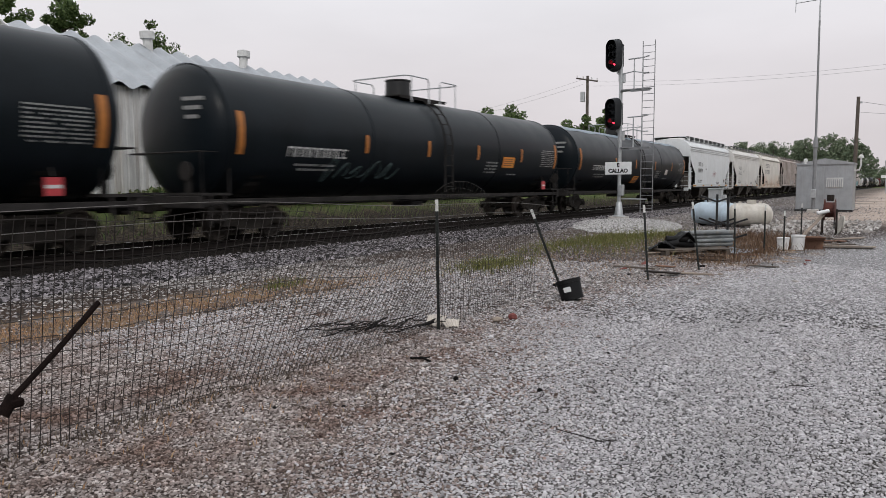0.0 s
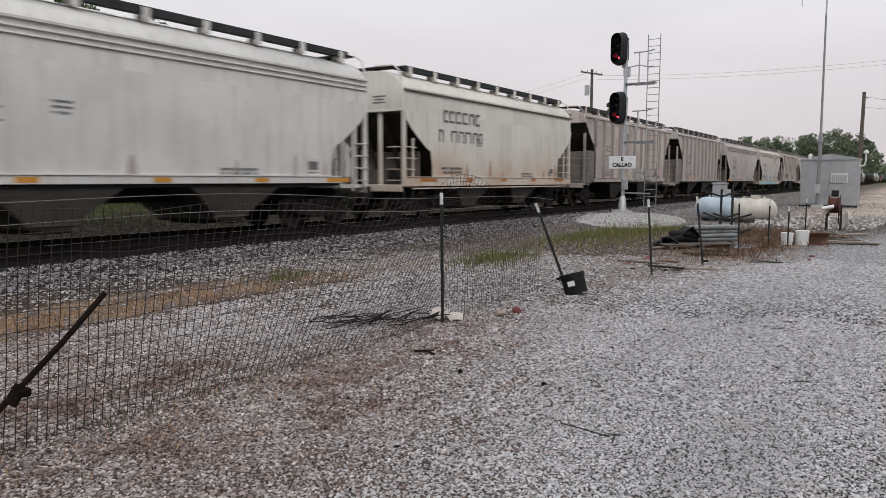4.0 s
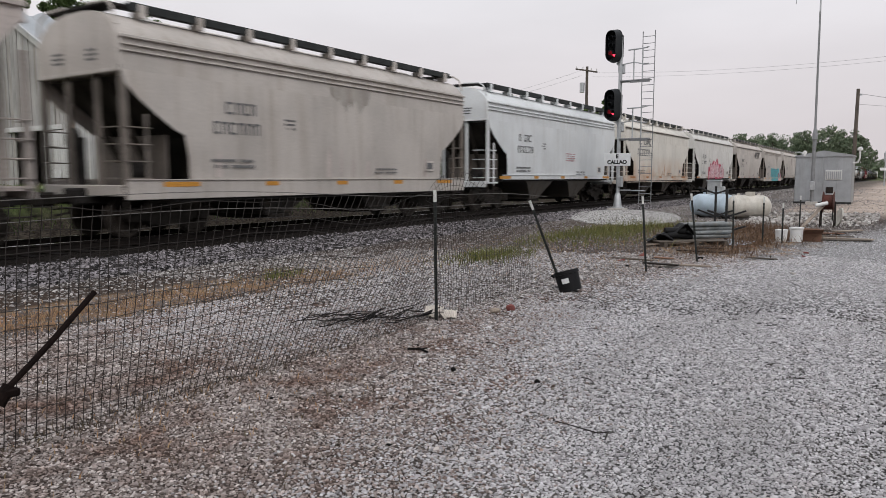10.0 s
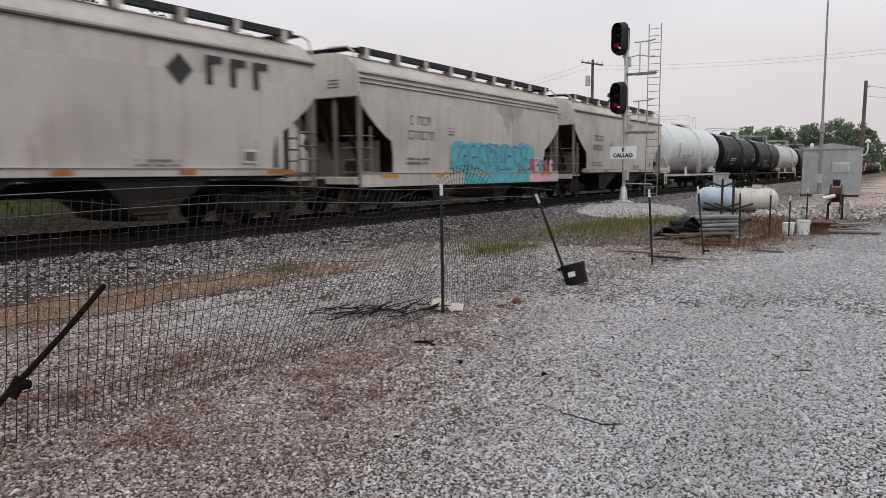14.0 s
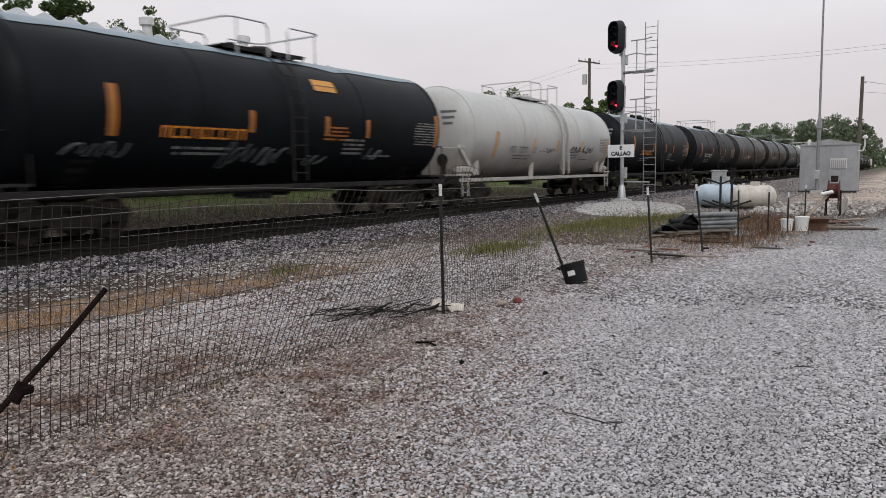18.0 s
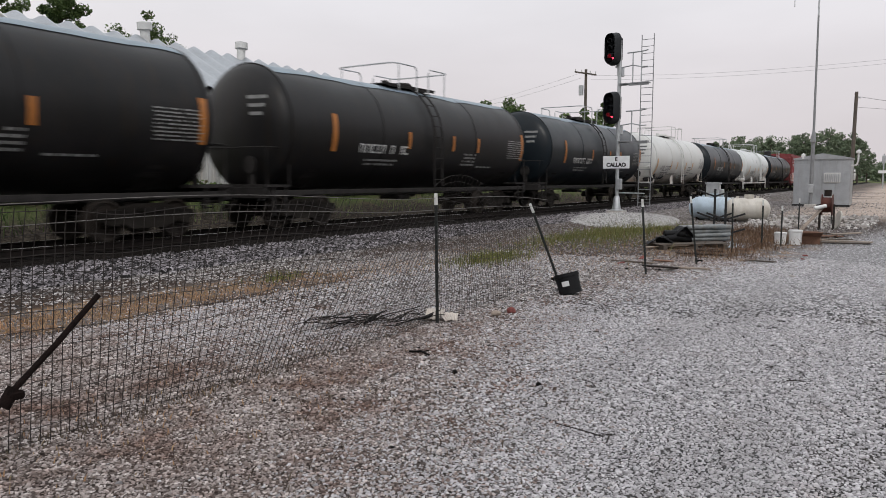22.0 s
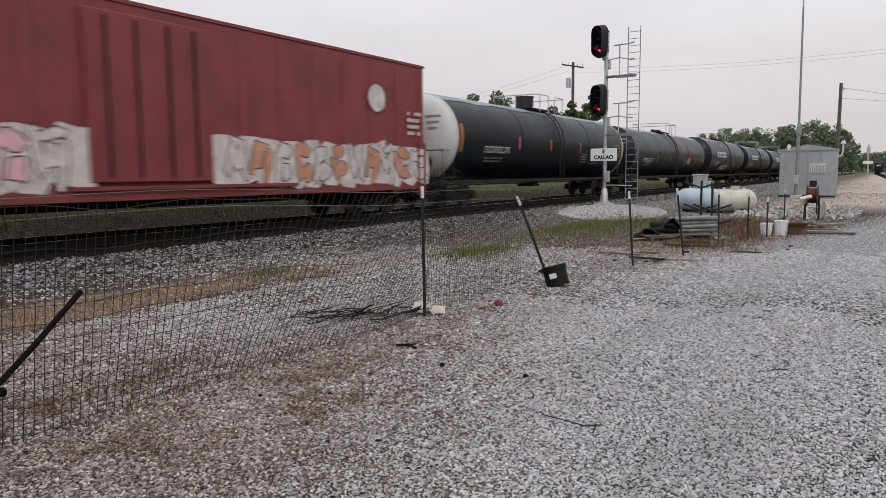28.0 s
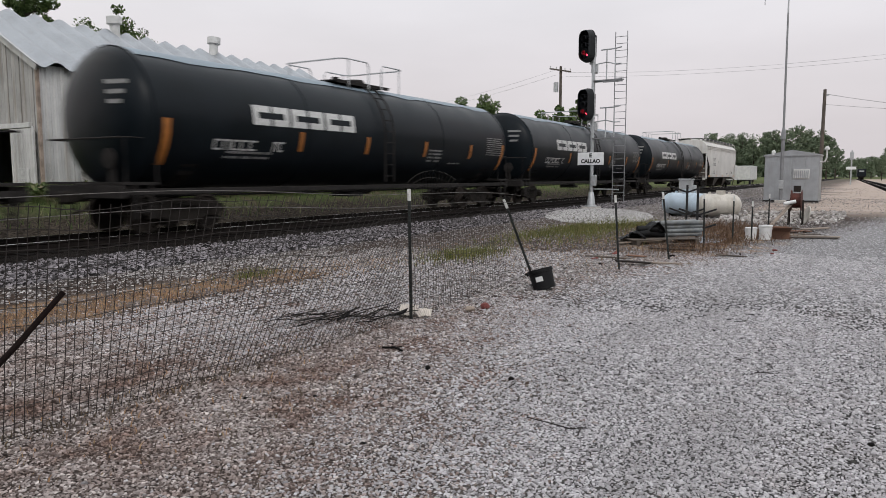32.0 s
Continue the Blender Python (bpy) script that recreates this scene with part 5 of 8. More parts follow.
def graffiti(car, x, y0, y1, z0, z1, rng, fills, outline, halo=None):
    """Overlapping balloon letters of no meaning in spray paint."""
    n = max(4, int((y1 - y0) / ((z1 - z0) * 0.62)))
    w = (y1 - y0) / n
    if halo:
        for i in range(n + 1):
            mb = MB()
            blob(mb, x + 0.0003 * i, y0 + i * w, (z0 + z1) / 2 + rng.uniform(-0.06, 0.06) * (z1 - z0), w * 0.70, (z1 - z0) * 0.50, rng)
            part("graffiti_halo", mb, halo, car)
    for i in range(n):
        cy = y0 + (i + 0.5) * w
        hh = z1 - z0
        shapes = rng.choice([
            [(-0.26, 0, 0.14, 0.40), (0.24, 0.08, 0.16, 0.30), (0.02, -0.28, 0.34, 0.12)],
            [(-0.1, 0.22, 0.30, 0.16), (0.14, -0.18, 0.30, 0.20), (-0.28, -0.1, 0.10, 0.3)],
            [(-0.28, 0.05, 0.11, 0.40), (0.28, -0.05, 0.13, 0.40), (0, 0.05, 0.16, 0.22), (0.05, 0.33, 0.3, 0.08)],
            [(0.1, 0.24, 0.28, 0.14), (-0.22, -0.05, 0.16, 0.38), (0.22, -0.22, 0.18, 0.2)],
        ])
        for k, (dy, dz, fy, fz) in enumerate(shapes):
            ty = cy + dy * w + rng.uniform(-0.04, 0.04)
            tz = (z0 + z1) / 2 + dz * hh + rng.uniform(-0.05, 0.05) * hh
            ry, rz = w * fy * rng.uniform(0.9, 1.25), hh * fz * rng.uniform(0.85, 1.05)
            tn = rng.uniform(-0.5, 0.5)
            st = rng.getstate()
            mb = MB()
            blob(mb, x + 0.006 + 0.0006 * k + 0.003 * (i % 2), ty, tz, ry + 0.035, rz + 0.035, rng, turn=tn)
            part("graffiti_outline", mb, outline, car)
            rng.setstate(st)
            mb = MB()
            blob(mb, x + 0.013 + 0.0006 * k + 0.003 * (i % 2), ty, tz, ry, rz, rng, turn=tn)
            part("graffiti_letter", mb, fills[i % len(fills)], car)


def jagged(mb, x, y0, y1, z0, z1, rng, n=26, bite=0.22):
    """An uneven spiky-topped field of spray paint, flat on the side at x."""
    up, lo = [], []
    for i in range(n + 1):
        u = i / n
        env = 0.62 + 0.38 * math.sin(math.pi * min(max(u * 1.15, 0), 1))
        up.append((x, y0 + (y1 - y0) * u, z0 + (z1 - z0) * (env - bite * rng.random())))
        lo.append((x, y0 + (y1 - y0) * u, z0 + 0.10 * (z1 - z0) * rng.random()))
    mb.rings([lo, up], closed=False, caps=False)


def wild_tag(car, x, y0, y1, z0, z1, rng, back, mid, pale, edge):
    """Interlocking angular spray-paint strokes of no meaning over a jagged field."""
    mb = MB()
    jagged(mb, x, y0, y1, z0, z1, rng)
    part("graffiti_halo", mb, back, car)
    mb = MB()
    jagged(mb, x + 0.002, y0 + 0.25, y1 - 0.2, z0 + 0.12, z1 - 0.18, rng, 20, 0.3)
    part("graffiti_field", mb, mid, car)
    n = 9
    for i in range(n):
        cy = y0 + 0.45 + (y1 - y0 - 0.9) * (i + 0.5) / n
        h = (z1 - z0) * rng.uniform(0.45, 0.72)
        zb = z0 + 0.12 + rng.uniform(0, 0.15)
        lean, w = rng.uniform(-0.25, 0.25), rng.uniform(0.09, 0.17)
        for k, (g, m) in enumerate(((0.05, edge), (0.0, pale if i % 3 else mid))):
            xx = x + 0.004 + 0.002 * k + 0.0004 * i
            st = MB().quad((xx, cy - w - g, zb - g), (xx, cy + w + g, zb - g), (xx, cy + w + g + lean, zb + h + g), (xx, cy - w - g + lean, zb + h + g))
            if i % 2:
                a = zb + h * 0.45
                st.quad((xx, cy - w - g, a - 0.10 - g), (xx, cy + 0.42 + g, a - 0.16 - g), (xx, cy + 0.42 + g, a + 0.02 + g), (xx, cy - w - g, a + 0.10 + g))
            part("graffiti_edge" if k == 0 else "graffiti_stroke", st, m, car)


def hopper_car(length, paint, ribbed, rng, label, beads=True, sill=(1.24, 1.42)):
    """A covered hopper: body over two bays, upper end walls, open lower ends with grab irons, roof walks. sill: heights of the side sill's edges."""
    car = empty("covered_hopper_car")
    tagged(car, label, "freight car", "cars of the freight train")
    half = length / 2 - 0.9          # body ends, clear of the couplings
    hx, top = 1.58, 4.48 if ribbed else 4.25
    zw = 4.22 if ribbed else 3.58     # lower edge of the upper end wall
    zlo, zhi = sill
    irons = M["hoprib"] if ribbed else (paint if paint in (M["hopwhite"], M["hoplight"], M["hopcream"]) else M["hoppost"])
    # edge of the side sheet at the open ends, height and inset
    if ribbed:
        edge = [(zw, 0.06), (3.9, 0.38), (3.35, 0.95), (2.86, 1.5), (zhi - 0.03, 1.52)]
    else:
        edge = [(zw, 0.0), (3.3, 0.10), (3.0, 0.40), (2.7, 0.80), (2.4, 1.25), (2.28, 1.52), (1.8, 1.62), (zhi - 0.03, 1.64)]
    # body skin between the slope sheets, from the bays up over the rounded roof
    deep = [(zhi - 0.08, 2.35), (1.6, 2.3), (2.3, 1.95), (zw - 0.02, 0.32), (zw, 0.0)]
    lev = [(z, hx - 0.01, half - q) for z, q in deep]
    if ribbed:
        lev += [(top, hx - 0.01, half), (top + 0.06, hx - 0.04, half - 0.01), (4.70, hx - 0.30, half - 0.02), (4.84, hx - 0.75, half - 0.03), (4.90, hx - 1.2, half - 0.04)]
    else:
        lev += [(top - 0.3, hx - 0.01, half), (top, hx - 0.01, half), (top + 0.10, hx - 0.04, half - 0.01), (4.55, hx - 0.19, half - 0.02), (4.74, hx - 0.45, half - 0.03), (4.86, hx - 0.85, half - 0.04), (4.90, hx - 1.2, half - 0.05)]

    def bulge(z):
        return 0.0 if ribbed else 0.045 * math.sin(math.pi * min(max((z - 1.1) / (top - 1.1), 0), 1))

    mb = MB()
    rr = []
    for z, w, h in lev:
        c = 0.05
        w += bulge(z) if z <= top else 0
        rr.append([(-w, -h + c, z), (-w + c, -h, z), (w - c, -h, z), (w, -h + c, z), (w, h - c, z), (w - c, h, z), (-w + c, h, z), (-w, h - c, z)])
    mb.rings(rr)
    part("body", mb, paint, car, smooth=28 if ribbed else 40)
    xs = hx + (0.0 if ribbed else 0.052)
    for s in (-1, 1):
        # side sheet that reaches past the slope sheets
        fin = MB()
        fin.rings([[(s * (hx + bulge(z) + 0.004), -half + q, z), (s * (hx + bulge(z) + 0.004), half - q, z), (s * (hx + bulge(z) - 0.02), half - q, z), (s * (hx + bulge(z) - 0.02), -half + q, z)] for z, q in edge])
        part("side_sheet", fin, paint, car, smooth=40)
        ct = 2 * half - 0.02
        run = ct - (2.6 if zhi - zlo < 0.25 else 0.1)
        sl = MB().box((s * (hx - 0.0), 0, (zlo + zhi) / 2), (0.10, run, zhi - zlo), ch=0.01)
        sl.box((s * (hx + 0.03), 0, zhi + 0.012), (0.10, run, 0.025))
        part("side_sill", sl, paint, car)
        if 0.25 < zhi - zlo < 0.35:
            part("lower_flange", MB().box((s * (hx - 0.01), 0, zlo - 0.07), (0.10, ct - 1.0, 0.04)), paint, car)
        part("sill_underside", MB().box((s * (hx - 0.10), 0, zlo - 0.03), (0.12, ct - 2.4, 0.08)), M["under"], car)
        ev = MB().box((s * (hx + 0.02), 0, top + 0.02), (0.08, 2 * half - 0.04, 0.10 if ribbed else 0.07), ch=0.01)
        part("eave_rail", ev, paint, car)
        for k in range(0 if ribbed else 5):
            y = -half + 1.4 + k * (2 * half - 2.8) / 4
            part("reflector_strip", MB().box((s * (hx + 0.053), y, zhi - 0.09), (0.008, 0.95 if k in (0, 4) else 0.45, 0.11)), M["sillyellow"] if beads else M["yellow"], car)
        if ribbed:
            n = 13
            for k in range(n):
                y = -half + 0.12 + k * (2 * half - 0.24) / (n - 1)
                if k in (0, n - 1):
                    continue
                z0 = zhi if abs(y) < half - 1.52 else 2.86 + (abs(y) - (half - 1.5)) * 0.93
                rb = MB()
                rb.rings([[(s * hx, y - 0.135, z), (s * (hx + 0.10), y - 0.105, z), (s * (hx + 0.10), y + 0.105, z), (s * hx, y + 0.135, z)] for z in (z0, top)])
                part("side_rib", rb, M["hoprib"], car)
        elif beads:
            for z in (top - 0.28, top - 0.15):
                part("side_bead", MB().box((s * (hx + 0.03), 0, z), (0.05, 2 * half - 0.06, 0.03), ch=0.01), paint, car)
        else:
            part("eave_gutter", MB().box((s * (hx + 0.035), 0, top - 0.035), (0.06, 2 * half - 0.05, 0.035)), M["hopend"], car, "grimy dark gutter line")
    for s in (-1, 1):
        # grimy slope sheet under the end wall, the shade there put into its dark colour
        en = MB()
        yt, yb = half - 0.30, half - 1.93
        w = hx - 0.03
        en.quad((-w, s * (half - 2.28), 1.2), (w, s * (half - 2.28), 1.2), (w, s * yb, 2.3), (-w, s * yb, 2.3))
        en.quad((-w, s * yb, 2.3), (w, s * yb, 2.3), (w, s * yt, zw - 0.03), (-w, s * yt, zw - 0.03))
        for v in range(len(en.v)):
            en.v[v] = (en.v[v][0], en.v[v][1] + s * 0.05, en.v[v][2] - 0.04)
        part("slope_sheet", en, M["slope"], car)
        part("end_wall_lip", MB().box((0, s * (half - 0.02), zw), (2 * hx - 0.08, 0.06, 0.07), ch=0.01), paint, car)
        if ribbed:
            for q in (-0.62, 0.0, 0.62):
                part("end_post", MB().box((q, s * (half - 0.1), 2.75), (0.16, 0.10, 2.95), ch=0.01), M["hoprib"], car)
            if s < 0:
                part("end_screen", MB().box((0, s * (half - 0.35), 1.98), (2 * hx - 0.3, 0.04, 1.6), ch=0.01), M["hopscreen"], car)
                for sx in (-1, 1):
                    part("side_screen", MB().box((sx * (hx - 0.08), s * (half - 0.95), 2.0), (0.03, 1.15, 1.66), ch=0.01), M["hopscreen"], car)
        else:
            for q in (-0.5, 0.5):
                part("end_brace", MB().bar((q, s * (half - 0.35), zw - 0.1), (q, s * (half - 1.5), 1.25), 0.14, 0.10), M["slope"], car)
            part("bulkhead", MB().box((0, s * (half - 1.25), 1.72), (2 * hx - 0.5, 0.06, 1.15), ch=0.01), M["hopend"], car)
            for q in (-0.55, 0.55):
                part("end_post", MB().box((q, s * (half - 0.12), 2.40), (0.14, 0.08, 2.5), ch=0.01), irons, car)
        for sx in (-1, 1):
            part("corner_post", MB().box((sx * (hx - 0.05), s * (half - 0.09), 2.4), (0.10, 0.15, 2.55), ch=0.01), irons, car)
            part("slope_post", MB().box((sx * (hx - 0.07), s * (half - 0.62), 1.85), (0.06, 0.07, 1.7), ch=0.01), irons, car)
            for k in range(4):
                gi = MB()
                gi.cyl((sx * (hx + 0.03), s * (half - 0.04), 1.32 + 0.36 * k), (sx * (hx + 0.03), s * (half - 0.66), 1.32 + 0.36 * k), 0.017, n=5)
                part("grab_iron", gi, irons, car)
            st = MB()
            for k in range(2):
                st.box((sx * (hx - 0.06), s * (half - 0.08 - 0.5 * k), 0.82), (0.04, 0.04, 0.5))
            st.box((sx * (hx - 0.06), s * (half - 0.33), 0.60), (0.10, 0.5, 0.03))
            part("sill_step", st, M["slope"], car)
            for k in range(4):
                ge = MB()
                ge.cyl((sx * (hx - 0.12), s * (half + 0.03), 1.32 + 0.36 * k), (sx * (hx - 0.65), s * (half + 0.03), 1.32 + 0.36 * k), 0.017, n=5)
                part("end_grab_iron", ge, irons, car)
        pl = MB().box((0, s * (half - 0.55), 1.12), (2.9, 1.1, 0.06)).box((0, s * (half - 0.02), 1.06), (3.0, 0.12, 0.24), ch=0.02)
        part("end_platform", pl, paint, car)
        part("centre_sill", MB().box((0, s * (half - 1.4), 0.93), (0.5, 3.4, 0.36), ch=0.03), M["under"], car)
        br = MB().cyl((-0.55, s * (half - 0.15), 2.2), (-0.55, s * (half - 0.19), 2.2), 0.27, n=14)
        br.box((-0.55, s * (half - 0.3), 1.7), (0.2, 0.2, 1.1), ch=0.02)
        part("brake_wheel", br, M["under"], car)
        ar = MB().cyl((0.5, s * (half - 1.7), 1.5), (0.5, s * (half - 0.8), 1.5), 0.2, n=12)
        part("air_reservoir", ar, M["under"], car, smooth=40)
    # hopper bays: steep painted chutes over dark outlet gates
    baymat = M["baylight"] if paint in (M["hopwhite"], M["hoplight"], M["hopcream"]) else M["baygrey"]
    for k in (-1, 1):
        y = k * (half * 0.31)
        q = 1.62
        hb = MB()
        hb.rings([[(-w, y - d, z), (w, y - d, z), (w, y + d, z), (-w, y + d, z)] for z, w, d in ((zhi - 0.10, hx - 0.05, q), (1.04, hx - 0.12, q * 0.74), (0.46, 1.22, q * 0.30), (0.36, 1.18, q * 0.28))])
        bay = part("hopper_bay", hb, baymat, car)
        for s in (-1, 1):
            part("bay_seam", MB().bar((s * (hx - 0.09), y, 1.16), (s * 1.22, y, 0.45), 0.05, 0.03, (0, 1, 0)), baymat, bay)
            part("bay_lip", MB().box((s * 1.21, y, 0.44), (0.06, q * 0.62, 0.05)), baymat, bay)
        og = MB().rings([[(-w, y - d, z), (w, y - d, z), (w, y + d, z), (-w, y + d, z)] for z, w, d in ((0.41, 1.0, q * 0.27), (0.24, 0.7, q * 0.24))])
        og.box((0, y, 0.32), (2.6, 0.7, 0.10), ch=0.02).cyl((-1.32, y + 0.2, 0.34), (1.32, y + 0.2, 0.34), 0.035, n=8)
        part("outlet_gate", og, M["truck"], bay)
    part("centre_sill", MB().box((0, 0, 0.95), (0.45, 2 * half - 5, 0.3), ch=0.02), M["under"], car)
    # roof: hatch covers, walks on bracket blocks, bent rails at the ends
    nh = 8
    for k in range(nh):
        y = -half + 1.6 + (k + 0.5) * (2 * half - 3.2) / nh
        hc = MB().box((0, y, 4.94), (0.62, (2 * half - 3.2) / nh - 0.12, 0.12), ch=0.03)
        part("roof_hatch", hc, paint, car)
    for s in (-1, 1):
        wk = MB().box((s * 0.93, 0, 5.03), (0.62, 2 * half - 1.0, 0.05), ch=0.01)
        wk.box((s * 1.25, 0, 4.98), (0.05, 2 * half - 1.0, 0.17))
        part("roof_walk", wk, M["walkgrey"], car, "dark grating roof walk")
        for k in range(9):
            y = -half + 0.8 + k * (2 * half - 1.6) / 8
            part("walk_bracket", MB().box((s * 1.28, y, 4.90), (0.05, 0.18, 0.28), ch=0.01).box((s * 1.1, y, 4.83), (0.3, 0.12, 0.14)), paint, car)
        part("end_walk", MB().box((0, s * (half - 0.30), 5.0), (2.2, 0.5, 0.05)), M["under"], car)
        for sx in (-1, 1):
            part("end_walk_rail", MB().tube([(sx * 1.5, s * (half - 0.02), 4.5), (sx * 1.38, s * (half - 0.02), 4.86), (sx * 1.15, s * (half - 0.06), 5.02), (sx * 0.4, s * (half - 0.06), 5.04)], 0.03, 6), paint, car)
    add_trucks(car, half - 1.45)
    add_couplers(car, half + 0.35)
    # rust stains running down the lower side
    if paint is not M["hopwhite"] and not ribbed:
        for k in range(6):
            y = half * rng.uniform(-0.75, 0.8)
            zt, w0 = 1.36 + rng.uniform(0.3, 0.9), rng.uniform(0.05, 0.13)
            mb = MB()
            mb.rings([[(hx + bulge(z) + 0.008 + 0.0004 * k, y - w, z), (hx + bulge(z) + 0.008 + 0.0004 * k, y + w, z)] for z, w in ((1.36, w0 * 1.1), (1.36 + (zt - 1.36) * 0.5, w0), (zt, w0 * 0.35))], closed=False, caps=False)
            part("rust_stain", mb, M["ruststreak"] if paint is M["hopcream"] else M["hoptan"], car)
    # small lettering on the end wall
    for q in (-0.95, 0.35):
        mb = MB()
        for k in range(3):
            zz = (4.05 if not ribbed else 4.62) - 0.10 * k
            mb.box((q + 0.25, -half - 0.004, zz), (rng.uniform(0.35, 0.6), 0.004, 0.045))
        tagged(part("end_data", mb, M["darkstencil"], car), kind="stuff")
    # lettering
    sm = M["darkstencil"]
    if paint is M["hopcream"]:
        stencils(car, xs + 0.006, -half * 0.49, 3.75, [(2.3, 0.42, 0.48), (2.9, 0.42, 0.48)], sm, rng)
    else:
        stencils(car, xs + 0.006, -half * 0.56, 3.14, [(1.2, 0.29, 0.27), (1.4, 0.29, 0.27)], sm, rng)
    stencils(car, xs + 0.006, -half * 0.58, 1.78, [(1.3, 0.07, 0.10), (1.3, 0.07, 0.10)], sm, rng, "capacity_data")
    stencils(car, xs + 0.006, -half * 0.30, 2.85, [(0.40, 0.05, 0.07)] * 3, sm, rng, "capacity_data")
    stencils(car, xs + 0.006, half * 0.30, 1.62, [(1.1, 0.05, 0.08)] * 2, sm, rng, "capacity_data")
    if paint is M["hopwhite"]:
        stencils(car, xs + 0.006, half * 0.12, 2.48, [(1.1, 0.05, 0.10)] * 4, M["rednotice"], rng, "red_notice")
    pn = part("data_panel", MB().box((xs + 0.003, half * 0.66, 1.72), (0.006, 0.46, 0.34)), M["spraywhite"], car)
    part("panel_inset", MB().box((xs + 0.008, half * 0.66, 1.72), (0.006, 0.36, 0.22)), M["darkstencil"], pn)
    return car, hx, half


def tank_car(length, paint, rng, label, sill=None, head=None, dome="platform", radius=1.70, zc=2.98, style="black", marks="white", low=0.0, strips=((-0.76, 1), (-0.22, 0), (0.18, 0), (0.44, 0), (0.98, 1)), rung_y=0.0, rung_w=0.24, text_y=None):
    """A tank car: turned shell with dished heads on stub sills, platform with railing and valve housing."""
    car = empty("tank_car")
    tagged(car, label, "freight car", "cars of the freight train")
    half = length / 2 - 0.28
    sh = length / 2 - 0.525           # ends of the dished heads
    dish = 0.32 * radius
    straight = sh - dish
    n = 40
    prof = []
    for i in range(7):
        t = math.pi / 2 * i / 6
        prof.append((-straight - dish * math.cos(t), max(radius * math.sin(t) ** 0.85, 0.02)))
    body = MB().turn(prof[6:] + [(straight, radius)], n, "y", (0, 0, zc))
    part("shell", body, paint, car, smooth=50)
    for s in (-1, 1):
        hd = MB().turn([(s * (-a), r) for a, r in prof], n, "y", (0, 0, zc))
        part("tank_head", hd, head or paint, car, smooth=50)
        part("jacket_seam", MB().turn([(s * straight - 0.05, radius + 0.004), (s * straight - 0.05, radius + 0.016), (s * straight + 0.05, radius + 0.016), (s * straight + 0.05, radius + 0.004)], n, "y", (0, 0, zc)), head or paint, car, smooth=50)
    for y in (-straight * 0.42, straight * 0.42):
        part("jacket_seam", MB().turn([(y - 0.04, radius + 0.003), (y - 0.04, radius + 0.013), (y + 0.04, radius + 0.013), (y + 0.04, radius + 0.003)], n, "y", (0, 0, zc)), paint, car, smooth=50)
    sillmat = sill or M["under"]
    grimy = M["under"] if paint is M["tankcream"] else sillmat
    for s in (-1, 1):
        ss = MB().box((0, s * (half - 1.6), 1.02), (0.5, 3.3, 0.36), ch=0.03)
        ss.box((0, s * (half - 0.06), 1.0), (2.9, 0.14, 0.3), ch=0.02)
        part("stub_sill", ss, M["under"], car)
        part("end_platform", MB().box((0, s * (half - 0.45), 1.19), (2.95, 0.9, 0.06)), sillmat, car)
        sad = MB()
        ring0, ring1 = [], []
        for i in range(9):
            a = math.pi * (1.22 + 0.56 * i / 8)
            ring0.append((radius * 1.003 * math.cos(a), zc + radius * 1.003 * math.sin(a)))
        prof2 = ring0 + [(0.55, 1.1), (-0.55, 1.1)]
        yb = s * (half - 1.95)
        sad.rings([[(x, yb - 0.25, z) for x, z in prof2], [(x, yb + 0.25, z) for x, z in prof2]])
        part("saddle", sad, sillmat, car)
        for sx in (-1, 1):
            gr = MB().tube([(sx * 1.42, s * (half - 0.9), 1.2), (sx * 1.42, s * (half - 0.9), 2.2), (sx * 1.42, s * (half - 0.1), 2.2), (sx * 1.42, s * (half - 0.1), 1.2)], 0.022, 6)
            part("end_handrail", gr, sillmat, car)
            part("end_steps", ladder(sx * 1.46, s * (half - 0.5), 0.4, 1.2, 0.42), grimy, car)
        part("end_crossrail", MB().tube([(-1.42, s * (half - 0.1), 2.2), (1.42, s * (half - 0.1), 2.2)], 0.022, 6), sillmat, car)
        bw = MB().cyl((0.6, s * (half - 0.25), 1.75), (0.6, s * (half - 0.29), 1.75), 0.24, n=14)
        bw.box((0.6, s * (half - 0.34), 1.5), (0.14, 0.12, 0.6))
        part("brake_wheel", bw, M["under"], car)
        if style == "white":
            for sx in (-1, 1):
                bx = MB().cyl((sx * 1.25, s * (half - 1.55), 1.2), (sx * 1.25, s * (half - 1.55), 1.95), 0.16, n=12)
                bx.cyl((sx * 1.25, s * (half - 1.55), 1.9), (sx * 1.25, s * (half - 1.55), 1.98), 0.24, n=12)
                part("valve_post", bx, grimy, car, smooth=40)
                bl = MB().turn([(1.22, 0.05), (1.22, 0.25), (1.32, 0.34), (1.45, 0.34), (1.52, 0.2), (1.53, 0.02)], 14, "z", (sx * 1.2, s * (half - 0.7), 0))
                part("air_reservoir", bl, grimy, car, smooth=40)
                part("end_brace", MB().bar((sx * 1.36, s * (half - 0.25), 2.25), (sx * 1.38, s * (half - 1.25), 1.2), 0.10, 0.16), sillmat, car)
    # running rails under the shell
    for sx in (-1, 1):
        part("side_runner", MB().box((sx * 1.40, 0, 1.00), (0.10, 2 * half - 0.3, 0.14 if paint is not M["tankcream"] else 0.08), ch=0.01), grimy, car)
        if style == "white":
            for k in (-0.22, 0.22):
                part("runner_brace", MB().bar((sx * 1.38, half * k, 1.0), (sx * 1.28, half * k * 0.82, zc - radius * 0.62), 0.18, 0.04), sillmat, car)
